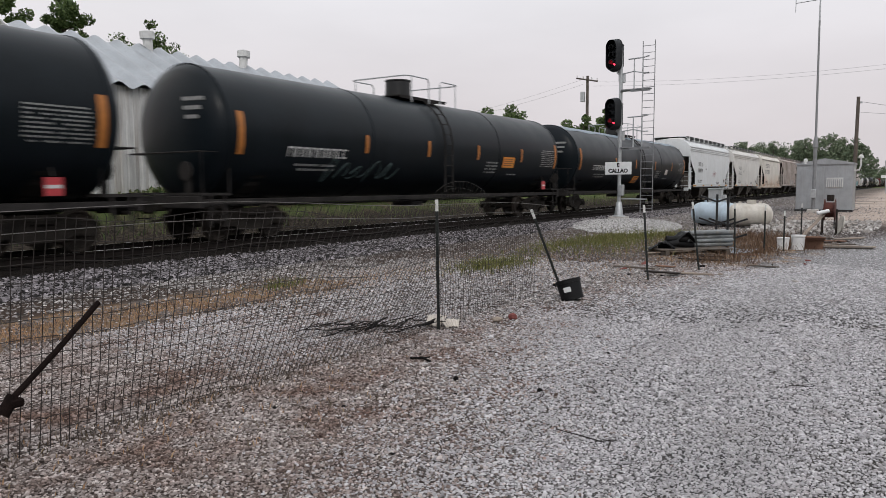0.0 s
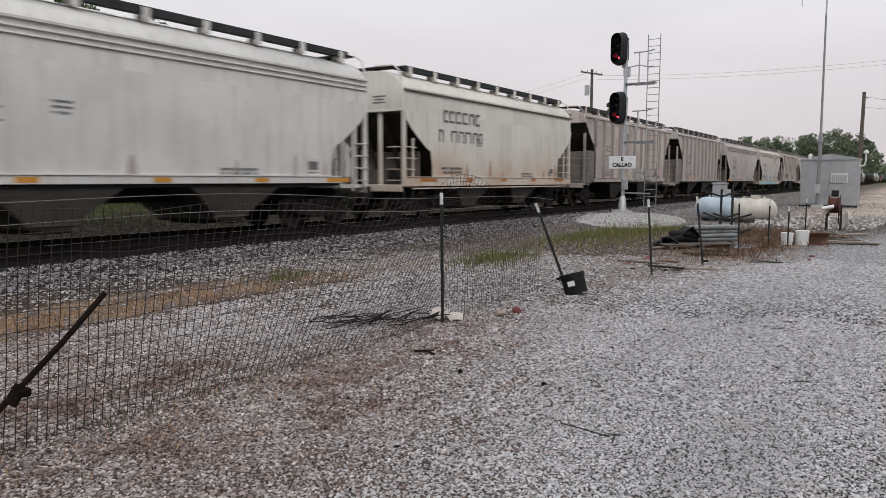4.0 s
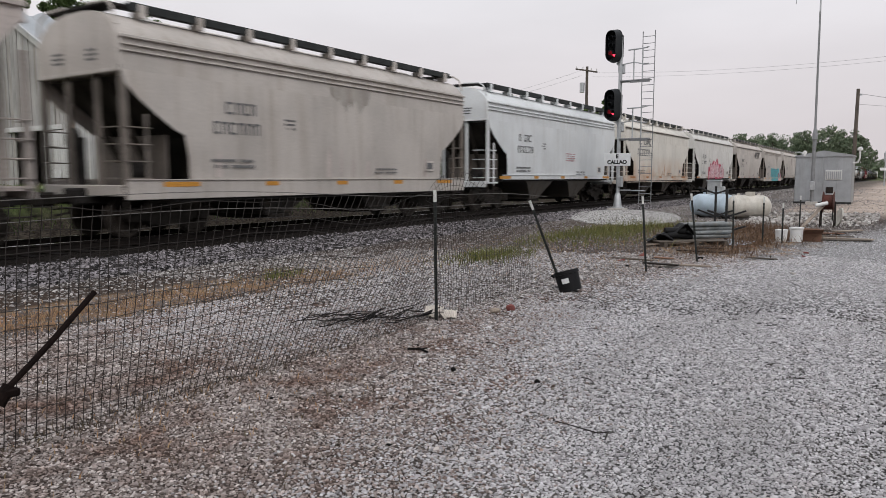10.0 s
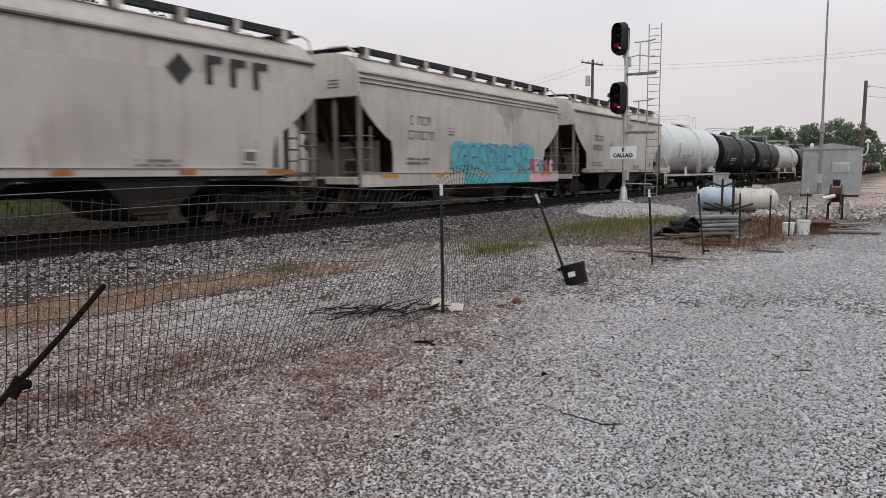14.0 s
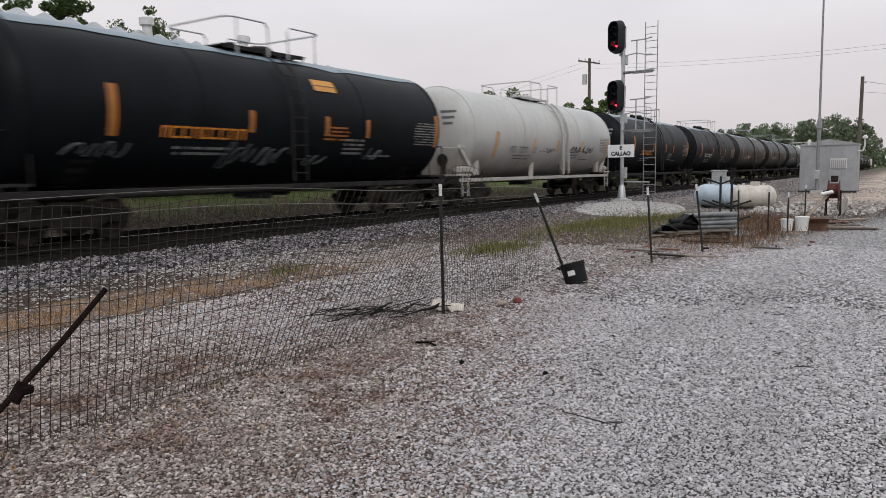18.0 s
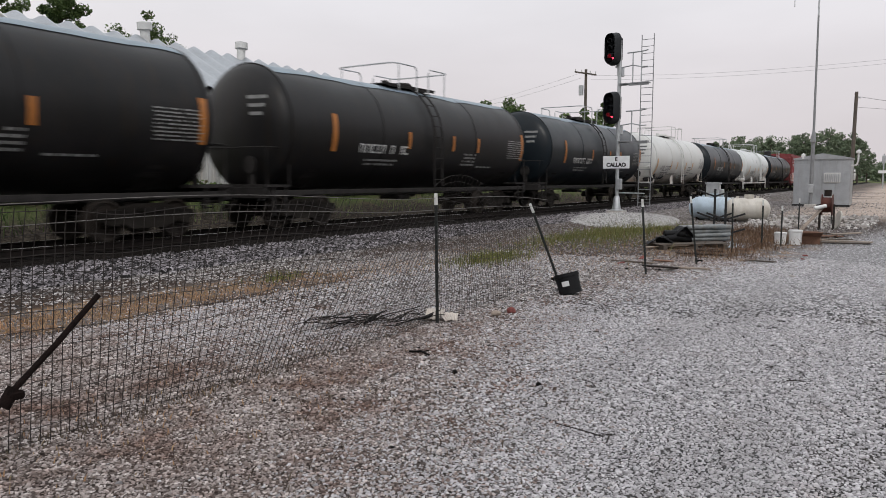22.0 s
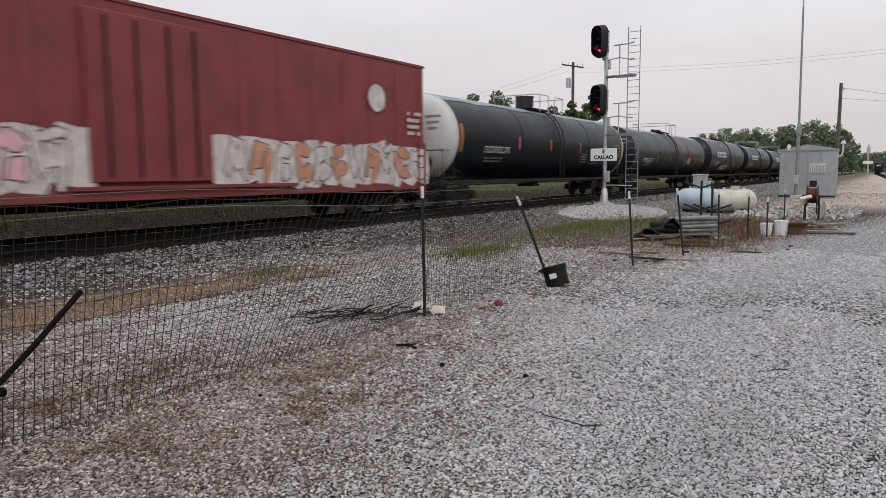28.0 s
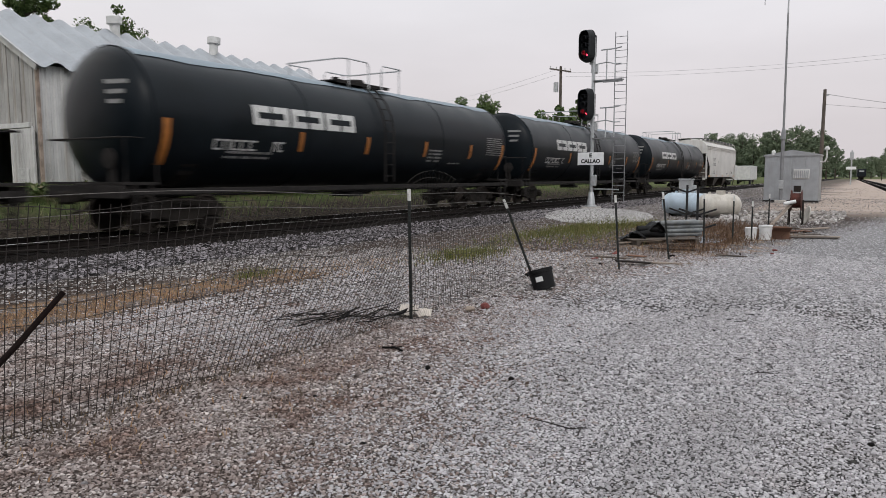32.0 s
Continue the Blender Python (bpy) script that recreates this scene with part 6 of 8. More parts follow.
    out = MB().cyl((0, 0, zc - radius - 0.28), (0, 0, zc - radius + 0.1), 0.28, n=14)
    out.box((0, 0, zc - radius - 0.30), (0.9, 0.7, 0.14), ch=0.03)
    part("bottom_outlet", out, M["under"], car)
    rod = MB().tube([(0.25, -half + 3.2, 0.86), (0.25, half - 3.2, 0.86)], 0.03, 6)
    part("brake_rod", rod, M["under"], car)
    part("brake_cylinder", MB().cyl((-0.5, 0.9, 0.9), (-0.5, 1.8, 0.9), 0.2, n=12), M["under"], car, smooth=40)
    # top platform
    zt = zc + radius
    dk = paint if style == "white" else M["under"]
    pl = MB().box((0, 0, zt + 0.02), (1.55, 2.9, 0.04)).box((0.75, 0, zt - 0.02), (0.04, 2.8, 0.08)).box((-0.75, 0, zt - 0.02), (0.04, 2.8, 0.08))
    part("top_platform", pl, dk, car)
    railmat = M["galv"] if style != "white" else paint
    for sy in (-1, 1):
        top, r = zt + 0.62, 0.28
        pts = [(1.22, sy * 0.35, zt - 0.22), (1.22, sy * 0.35, top - 0.12), (1.22, sy * 0.45, top)]
        pts += [(1.22 - r + r * math.cos(a), sy * (1.65 - r + r * math.sin(a)), top) for a in [math.pi / 2 * k / 4 for k in range(5)]]
        pts += [(-q[0], q[1], q[2]) for q in reversed(pts)]
        part("platform_railing", MB().tube(pts, 0.024, 6), railmat, car)
        for sx in (-1, 1):
            part("railing_post", MB().tube([(sx * 1.22, sy * 1.38, zt - 0.25), (sx * 1.22, sy * 1.38, top)], 0.020, 6), railmat, car)
    if dome == "box":
        dm = MB().turn([(zt, 0.44), (zt + 0.60, 0.44), (zt + 0.62, 0.47), (zt + 0.66, 0.47), (zt + 0.70, 0.05)], 20, "z", (0, -0.5, 0))
        part("valve_housing", dm, M["blacksteel"], car, smooth=40)
    else:
        dm = MB().turn([(zt, 0.36), (zt + 0.18, 0.36), (zt + 0.24, 0.30), (zt + 0.26, 0.04)], 18, "z", (0, 0.45, 0))
        part("manway_cover", dm, dk, car, smooth=40)
        part("safety_valve", MB().cyl((0, -0.55, zt), (0, -0.55, zt + 0.24), 0.12, n=12), dk, car)

    def skin(z, off=0.006):
        d = z - zc
        return math.sqrt(max((radius + off) ** 2 - d * d, 0.0))

    # ladder bent over the flank
    ld = MB()
    zz = [1.15, 1.6, 2.1, 2.6] + [zc + radius * math.sin(radians(a)) for a in (4, 22, 38, 54, 68)]
    for sy in (rung_y - rung_w, rung_y + rung_w):
        ld.tube([(skin(z, 0.14) if z > zc else max(skin(z, 0.14), radius + 0.12), sy, z) for z in zz], 0.03 if rung_w < 0.3 else 0.055, 5)
    z = 1.35
    while z < zc + radius * 0.92:
        x = skin(z, 0.14) if z > zc else radius + 0.14
        ld.cyl((x, rung_y - rung_w, z), (x, rung_y + rung_w, z), 0.017, n=5)
        z += 0.36
    part("side_ladder", ld, paint if style == "white" else M["under"], car)
    # yellow conspicuity strips
    for u, long in strips:
        y = u * straight
        hgt, zm = (1.05, 2.68 - 1.7 * low) if long else (0.53, 2.62 - low)
        mb = MB()
        seg = [zm - hgt / 2 + hgt * i / 6 for i in range(7)]
        hw = (0.10 if long else 0.075) if style != "white" else (0.15 if long else 0.12)
        mb.rings([[(skin(q, 0.02), y - hw, q), (skin(q, 0.02), y + hw, q)] for q in seg], closed=False, caps=False)
        part("reflector_strip", mb, M["yellow"] if style != "white" else M["peachstrip"], car)
    mk = M["stencil"] if marks == "white" else (M["orange"] if marks == "orange" else M["darkstencil"])
    mk2 = M["darkstencil"] if marks == "dark" else M["stencildim"]
    on = lambda q: skin(q, 0.018)
    tx = -straight * (0.68 if len(strips) > 5 else 0.42)
    tx = tx if text_y is None else text_y
    stencils(car, 0, tx, 2.42 - 0.5 * low, [(2.3, 0.26, 0.27)], mk, rng, bulge=on)
    stencils(car, 0, tx, 1.98, [(1.6, 0.06, 0.10), (1.5, 0.06, 0.10)], mk2, rng, "capacity_data", bulge=on)
    stencils(car, 0, straight * 0.36, 2.30, [(0.85, 0.06, 0.1)] * 4, mk2, rng, "capacity_data", bulge=on)
    stencils(car, 0, straight * 0.89, 2.92, [(1.30, 0.035, 0.09)] * 9, mk2, rng, "test_data_panel", bulge=on)
    stencils(car, 0, straight * 0.55, 1.86, [(1.0, 0.05, 0.3)], mk2, rng, "capacity_data", bulge=on)
    # marks on the head
    hdm = MB()
    for i in range(3):
        z = zc + 0.75 - 0.22 * i
        hdm.box((0.85, -straight - dish * math.sqrt(max(1 - (0.85 ** 2 + (z - zc) ** 2) / radius ** 2, 0.05)) - 0.02, z), (0.62 - 0.12 * i, 0.02, 0.09), Matrix.Rotation(radians(14), 3, "Z"))
    part("head_lettering", hdm, mk2, car)
    add_trucks(car, half - 1.95)
    add_couplers(car, half)
    return car, skin, straight, zc


def spill(car, x, y0, y1, ztop, depth, rng, mat):
    """A stain that has run down from the eave, with a ragged lower edge."""
    n = int((y1 - y0) / 0.07)
    ph = rng.uniform(0, 50)
    rows = []
    for i in range(n + 1):
        u = i / n
        y = y0 + (y1 - y0) * u
        d = depth * (math.sin(math.pi * u) ** 0.6) * (0.55 + 0.55 * noise.noise((y * 1.1 + ph, 0, 0)) + 0.35 * noise.noise((y * 5 + ph, 3, 0)))
        d = max(d, 0.03)
        rows.append([(x(ztop - d * q), y, ztop - d * q) for q in (0.0, 0.33, 0.67, 1.0)])
    part("spill_stain", MB().rings(rows, closed=False, caps=False), mat, car, "grey-brown spill stain run down the side")


def skin_patch(car, skin, y0, y1, z0, z1, mat, name, n=5, off=0.02):
    mb = MB()
    seg = [z0 + (z1 - z0) * i / n for i in range(n + 1)]
    mb.rings([[(skin(q, off), y0, q), (skin(q, off), y1, q)] for q in seg], closed=False, caps=False)
    return part(name, mb, mat, car)


def brand_blocks(car, skin, y0, y1, z0, z1, mat, n=6):
    """A row of heavy white block shapes where the owner's mark stands."""
    w = (y1 - y0) / n
    for i in range(n):
        mb = MB()
        a, b = y0 + i * w, y0 + (i + 0.86) * w
        t = (z1 - z0) * 0.24
        side = (a, a + w * 0.27) if i % 2 == 0 else (b - w * 0.27, b)
        inner = (side[1], b) if i % 2 == 0 else (a, side[0])
        for (p, q, r, s) in ((*side, z0, z1), (*inner, z1 - 1.4 * t, z1), (*inner, z0, z0 + 1.4 * t)):
            mb.rings([[(skin(r + (s - r) * k / 3, 0.02), p, r + (s - r) * k / 3), (skin(r + (s - r) * k / 3, 0.02), q, r + (s - r) * k / 3)] for k in range(4)], closed=False, caps=False)
        part("owner_mark", mb, mat, car, "bold white block mark")


def box_car(length, rng):
    """A red ribbed boxcar with a sliding plug door and spray-painted lower side."""
    car = empty("box_car")
    tagged(car, "faded oxide-red steel boxcar with ribbed sides and spray-painted lower panels", "freight car", "cars of the freight train")
    half, hx, z0, z1 = length / 2 - 0.5, 1.56, 0.95, 4.95
    part("body", MB().box((0, 0, (z0 + z1) / 2), (2 * hx, 2 * half, z1 - z0), ch=0.03), M["boxred"], car)
    rf = MB()
    rf.rings([[(-hx - 0.03, y, z1 - 0.02), (hx + 0.03, y, z1 - 0.02), (hx + 0.03, y, z1 + 0.06), (0, y, z1 + 0.2), (-hx - 0.03, y, z1 + 0.06)] for y in (-half - 0.04, half + 0.04)])
    part("roof", rf, M["boxred"], car)
    for s in (-1, 1):
        for k in range(17):
            y = -half + 0.25 + k * (2 * half - 0.5) / 16
            if abs(y) < 1.7:
                continue
            rb = MB()
            rb.rings([[(s * hx, y - 0.11, z), (s * (hx + 0.07), y - 0.06, z), (s * (hx + 0.07), y + 0.06, z), (s * hx, y + 0.11, z)] for z in (1.15, 4.75)])
            part("side_rib", rb, M["boxred"], car)
        dr = part("sliding_door", MB().box((s * (hx + 0.07), 0, 2.95), (0.10, 3.1, 3.5), ch=0.02), M["boxred"], car)
        for k in (-1.1, -0.4, 0.4, 1.1):
            part("door_rod", MB().cyl((s * (hx + 0.15), k, 1.3), (s * (hx + 0.15), k, 4.6), 0.03, n=6), M["under"], dr)
        part("side_sill", MB().box((s * (hx + 0.01), 0, 0.95), (0.12, 2 * half, 0.28), ch=0.01), M["boxred"], car)
        part("door_track", MB().box((s * (hx + 0.10), 1.2, 1.08), (0.14, 6.4, 0.08)), M["boxred"], car)
        for e in (-1, 1):
            part("side_ladder", ladder(s * (hx + 0.10), e * (half - 0.3), 0.6, 2.4 if e > 0 else 4.6, 0.4), M["boxred"], car)
    for e in (-1, 1):
        for k in range(7):
            part("end_corrugation", MB().cyl((-hx + 0.15, e * half, 1.4 + 0.5 * k), (hx - 0.15, e * half, 1.4 + 0.5 * k), 0.10, n=8), M["boxred"], car, smooth=50)
        part("end_sill", MB().box((0, e * (half + 0.02), 0.95), (2.9, 0.2, 0.36), ch=0.02), M["under"], car)
        part("end_ladder", ladder(hx - 0.4, e * (half + 0.14), 0.7, 2.6, 0.4, "x"), M["boxred"], car)
    part("centre_sill", MB().box((0, 0, 0.75), (0.5, 2 * half, 0.35), ch=0.03), M["under"], car)
    x = hx + 0.078
    graffiti(car, x, -half + 0.4, -1.9, 1.05, 2.35, rng, [M["spraywhite"], M["sprayorange"], M["pinklight"]], M["spraydark"], M["spraywhite"])
    graffiti(car, x, 1.9, half - 0.3, 1.05, 2.3, rng, [M["spraywhite"], M["sprayorange"]], M["spraydark"], M["spraywhite"])
    part("round_emblem", MB().cyl((x - 0.02, half - 2.75, 3.7), (x + 0.004, half - 2.75, 3.7), 0.42, n=28), M["spraywhite"], car, "plain white disc")
    stencils(car, x + 0.002, half - 0.75, 3.4, [(0.7, 0.12, 0.16)] * 4, M["stencil"], rng)
    stencils(car, x + 0.002, -half + 2.2, 4.1, [(2.2, 0.3, 0.34), (1.6, 0.3, 0.34)], M["stencil"], rng)
    add_trucks(car, half - 2.0)
    add_couplers(car, half)
    return car


LONG = ((-0.97, 1), (-0.46, 0), (-0.11, 0), (0.28, 0), (0.66, 0), (0.98, 1))


def sheen_strip(car, straight, radius, zc, rng):
    """Sky sheen painted as a pale strip along the crown of a tank, with a scalloped edge."""
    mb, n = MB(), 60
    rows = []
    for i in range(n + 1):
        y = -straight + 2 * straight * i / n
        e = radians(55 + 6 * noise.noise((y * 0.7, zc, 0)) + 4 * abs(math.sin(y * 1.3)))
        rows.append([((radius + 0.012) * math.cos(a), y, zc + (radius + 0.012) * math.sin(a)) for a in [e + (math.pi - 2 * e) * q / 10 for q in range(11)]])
    part("weathered_crown", mb.rings(rows, closed=False, caps=False), M["crownsheen"], car, "pale sky sheen painted along the crown", 60)


# strips and ladder of single tanks
OWN = {
    359.76: dict(strips=((-0.76, 1), (-0.285, 0), (0.058, 0), (0.46, 0), (0.96, 1)), rung_y=0.98, rung_w=0.30, low=0.2, text_y=-3.0),
    30.56: dict(strips=((-0.97, 1), (-0.46, 0), (-0.11, 0), (0.24, 0), (0.62, 0), (0.98, 1))),
    490.3: dict(strips=((-0.76, 1), (-0.264, 0), (0.045, 0), (0.46, 0), (0.96, 1)), rung_y=0.88, rung_w=0.34, low=0.28),
    457.7: dict(strips=((-0.95, 1), (-0.43, 0), (-0.20, 0), (0.176, 0), (0.47, 0)), rung_y=-0.40, rung_w=0.26, low=0.28, text_y=-4.0),
    510.57: dict(strips=((-0.956, 1), (-0.53, 0), (-0.26, 0), (0.14, 0), (0.54, 0), (0.95, 1))),
}


def scrawl(car, skin, y0, y1, z0, z1, rng, mat, n):
    """Loose looping strokes of spray paint on a tank's flank."""
    for k in range(n):
        cy, cz = y0 + (y1 - y0) * (k + 0.5) / n, (z0 + z1) / 2 + rng.uniform(-0.1, 0.1) * (z1 - z0)
        ry, rz, a0 = (y1 - y0) / n * rng.uniform(0.4, 0.7), (z1 - z0) * rng.uniform(0.28, 0.5), rng.uniform(0, 6)
        pts = [(cy + ry * math.cos(a0 + 0.45 * q) + 0.02 * q * ry, cz + rz * math.sin(a0 + 0.62 * q)) for q in range(rng.randint(8, 14))]
        part("graffiti_scrawl", MB().tube([(skin(z, 0.006), y, z) for y, z in pts], rng.uniform(0.016, 0.032), 4), mat, car)


def own_marks(end, car, skin, rng):
    """Placards, lettering and spray paint that only one tank bears."""
    on = lambda q: skin(q, 0.018)
    if end == 30.56:
        scrawl(car, skin, -6.0, -2.6, 1.50, 2.15, rng, M["spraydusk"], 7)
    elif end == 343.14:
        plc = skin_patch(car, skin, 0.92, 1.80, 3.58, 3.90, M["sillyellow"], "hazard_placard")
        skin_patch(car, skin, 0.97, 1.75, 3.72, 3.75, M["carton"], "placard_lettering", 1, 0.026).parent = plc
        stencils(car, 0, 1.60, 2.62, [(0.95, 0.05, 0.1)] * 4, M["yellow"], rng, "capacity_data", bulge=on)
        for a in ((-6.1, -4.7, 1.70, 2.10, 4), (-2.3, -0.1, 1.50, 2.14, 6), (0.6, 1.4, 1.55, 1.85, 2), (3.0, 3.7, 1.7, 2.05, 2)):
            scrawl(car, skin, a[0], a[1], a[2], a[3], rng, M["sprayash"], a[4])
    elif end == 359.76:
        scrawl(car, skin, -1.35, 0.15, 2.10, 2.34, rng, M["darkstencil"], 4)
        scrawl(car, skin, 1.8, 4.8, 2.12, 2.44, rng, M["blockdark"], 7)
    elif end == 457.7:
        for k in range(3):
            stencils(car, 0, -2.9 + 0.1 * k, 1.80 - 0.09 * k, [(4.0 - 0.5 * k, 0.022, 0.5)], M["blockdark"], rng, "dark_streak", bulge=on)
        scrawl(car, skin, -4.5, -3.3, 1.38, 1.66, rng, M["blockdark"], 4)
        scrawl(car, skin, 0.4, 3.0, 1.45, 1.75, rng, M["darkstencil"], 5)
    elif end == 490.3:
        stencils(car, 0, -1.12, 3.42, [(0.55, 0.05, 0.09)] * 4, M["darkstencil"], rng, "capacity_data", bulge=on)
        stencils(car, 0, -0.94, 2.06, [(0.62, 0.05, 0.1), (0.8, 0.05, 0.1), (0.95, 0.05, 0.1), (0.95, 0.05, 0.1)], M["darkstencil"], rng, "capacity_data", bulge=on)
        for k in range(5):
            stencils(car, 0, 1.70 + 0.16 * k, 3.42 - 0.12 * k, [(0.75, 0.05, 0.11)], M["darkstencil"], rng, "diagonal_lettering", bulge=on)
        stencils(car, 0, 2.60, 2.16, [(0.8, 0.05, 0.1)] * 3, M["darkstencil"], rng, "capacity_data", bulge=on)
        pan = skin_patch(car, skin, 3.85, 4.50, 1.93, 2.14, M["blockdark"], "data_panel")
        stencils(pan, 0, 4.18, 1.86, [(0.6, 0.04, 0.1)] * 2, M["darkstencil"], rng, "capacity_data", bulge=on)
        dm = MB().rings([[(skin(1.36 + q * 0.24, 0.02), 4.85 - w, 1.36 + q * 0.24), (skin(1.36 + q * 0.24, 0.02), 4.85 + w, 1.36 + q * 0.24)] for q, w in ((-1, 0.01), (-0.5, 0.13), (0, 0.25), (0.5, 0.13), (1, 0.01))], closed=False, caps=False)
        part("placard_diamond", dm, M["stencil"], car)
    elif end == 510.57:
        skin_patch(car, skin, 0.50, 0.95, 1.36, 1.66, M["sillyellow"], "hazard_placard")
        for y, z, w, nn in ((-3.1, 1.94, 1.4, 4), (1.56, 1.86, 1.2, 4), (5.3, 2.22, 0.9, 6), (3.1, 1.8, 0.7, 2)):
            stencils(car, 0, y, z, [(w, 0.05, 0.1)] * nn, M["stencil"], rng, "capacity_data", bulge=on)


def build_train():
    rng = random.Random(11)
    # far end of each car at the start of the clip, kind, and the variant
    order = [
        (8.5, 22.3, "tank", "a0"), (30.56, None, "tank", "a1"), (53.33, None, "tank", "a2"),
        (69.34, None, "hopper", "white"), (85.37, None, "hopper", "light"), (100.62, None, "hopper", "cream"),
        (117.52, None, "hopper", "ribtan"), (133.25, None, "hopper", "ribgrey"), (149.9, None, "hopper", "grey"),
        (165.95, None, "hopper", "greyteal"), (182.5, None, "hopper", "ribrust"), (198.0, None, "hopper", "stain"),
        (214.24, None, "hopper", "white"), (230.4, None, "hopper", "cream"), (246.91, None, "hopper", "pink"),
        (262.94, None, "hopper", "grey2"), (278.92, None, "hopper", "teal"), (294.9, None, "hopper", "stain"),
        (310.45, None, "tank", "white"), (327.08, None, "tank", "b"), (343.14, None, "tank", "orange"),
        (359.76, None, "tank", "white"), (375.96, None, "tank", "orange"), (392.19, None, "tank", "b"),
        (408.95, None, "tank", "dusty"), (425.2, None, "tank", "dusty"), (441.2, None, "tank", "grey"),
        (457.7, None, "tank", "cream"), (474.3, None, "tank", "grey"), (490.3, None, "tank", "white"),
        (510.57, None, "tank", "box"), (533.2, None, "boxcar", ""), (555.3, None, "tank", "whitehead"),
        (578.3, None, "tank", "charcoal"), (597.9, None, "tank", "mark_graf"), (619.0, None, "tank", "mark"),
        (640.2, None, "tank", "mark"), (662.07, None, "tank", "mark"), (681.1, None, "hopper", "light"),
    ]
    # tanks whose tops stand lower or higher than the usual
    tall = {30.56: 1.46, 53.33: 1.44, 310.45: 1.72, 359.76: 1.58, 408.95: 1.56, 425.2: 1.55, 441.2: 1.55, 457.7: 1.5, 474.3: 1.5, 490.3: 1.56, 510.57: 1.48, 555.3: 1.42, 578.3: 1.32, 597.9: 1.5, 619.0: 1.38, 640.2: 1.38, 662.07: 1.38}
    # tanks that begin further behind the car ahead, by metres
    near_end = {30.56: 0.95, 53.33: 0.5, 327.08: 0.3, 343.14: 0.35, 359.76: 0.35, 375.96: 0.35, 392.19: 0.27, 408.95: 0.4, 425.2: 0.6, 441.2: 0.85, 457.7: 0.5, 474.3: 0.4, 490.3: 0.4, 510.57: 0.6, 555.3: 0.5, 578.3: 0.6, 597.9: 0.45, 619.0: 1.45, 640.2: 1.0, 662.07: 1.0}
    prev = order[0][0] - order[0][1]
    for end, first, kind, var in order:
        length = end - prev
        mid = (end + prev) / 2 + (1.125 if kind == "tank" else 1.05)
        if end in near_end:
            mid, length = mid + near_end[end] / 2, length - near_end[end]
        if var == "cream" and kind == "tank":
            mid, length = mid + 0.45, length - 0.9
        prev = end
        if kind == "hopper":
            rib = var.startswith("rib")
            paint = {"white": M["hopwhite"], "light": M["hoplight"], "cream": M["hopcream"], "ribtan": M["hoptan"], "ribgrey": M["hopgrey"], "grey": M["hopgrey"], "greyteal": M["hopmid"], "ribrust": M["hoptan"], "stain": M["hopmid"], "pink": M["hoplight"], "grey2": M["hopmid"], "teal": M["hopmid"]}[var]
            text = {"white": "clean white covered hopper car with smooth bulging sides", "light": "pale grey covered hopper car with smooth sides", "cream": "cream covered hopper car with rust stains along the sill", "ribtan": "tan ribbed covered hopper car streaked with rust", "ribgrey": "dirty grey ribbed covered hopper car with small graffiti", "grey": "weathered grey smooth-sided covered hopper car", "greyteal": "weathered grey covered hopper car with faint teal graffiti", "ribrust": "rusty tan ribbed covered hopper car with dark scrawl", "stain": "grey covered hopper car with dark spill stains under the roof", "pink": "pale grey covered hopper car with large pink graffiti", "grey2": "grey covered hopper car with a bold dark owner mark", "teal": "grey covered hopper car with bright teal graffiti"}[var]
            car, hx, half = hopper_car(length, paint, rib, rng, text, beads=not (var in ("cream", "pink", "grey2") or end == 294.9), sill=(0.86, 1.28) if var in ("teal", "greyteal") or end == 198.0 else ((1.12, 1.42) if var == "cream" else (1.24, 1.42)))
            x = hx + (0.080 if rib else 0.062)
            if var == "pink":
                wild_tag(car, x, -half * 0.36, half * 0.44, 1.12, 2.95, rng, M["pink"], M["pinklight"], M["pinkpale"], M["pinkdeep"])
            if var == "teal":
                graffiti(car, x, -half * 0.24, half * 0.56, 1.28, 2.4, rng, [M["teal"], M["teal"]], M["spraydark"], M["teal"])
                graffiti(car, x, half * 0.56, half * 0.90, 1.2, 1.9, rng, [M["pink"], M["pinklight"], M["teal"]], M["spraydark"])
                part("sill_paint", MB().box((hx + 0.053, half * 0.2, 1.07), (0.006, half * 0.75, 0.40)), M["teal"], car)
                part("sill_paint", MB().box((hx + 0.053, half * 0.72, 1.07), (0.006, half * 0.28, 0.40)), M["pinklight"], car)
            if var == "greyteal":
                graffiti(car, x, -half * 0.55, half * 0.30, 1.15, 2.15, rng, [M["tealpale"], M["tealpale"], M["pinklight"], M["hoplight"]], M["pinkpale"])
                part("sill_paint", MB().box((hx + 0.053, -half * 0.2, 1.07), (0.006, half * 1.5, 0.40)), M["tealpale"], car)
            if var == "ribtan":
                graffiti(car, x + 0.02, -half * 0.02, half * 0.46, 1.25, 2.10, rng, [M["sprayslate"], M["sprayslate"], M["hopmid"]], M["hopgrey"])
                graffiti(car, x + 0.02, half * 0.56, half * 0.68, 1.55, 2.10, rng, [M["pinkfaded"]], M["hoptan"])
                graffiti(car, x + 0.02, -half * 0.22, -half * 0.08, 1.25, 1.85, rng, [M["hopcream"]], M["hoprib"])
            if var == "ribgrey":
                graffiti(car, x, -half * 0.6, -half * 0.2, 1.2, 1.75, rng, [M["sprayorange"], M["spraywhite"]], M["hopgrey"])
            if var == "ribrust":
                graffiti(car, x, -half * 0.66, -half * 0.34, 1.72, 2.2, rng, [M["black"]], M["hoprib"])
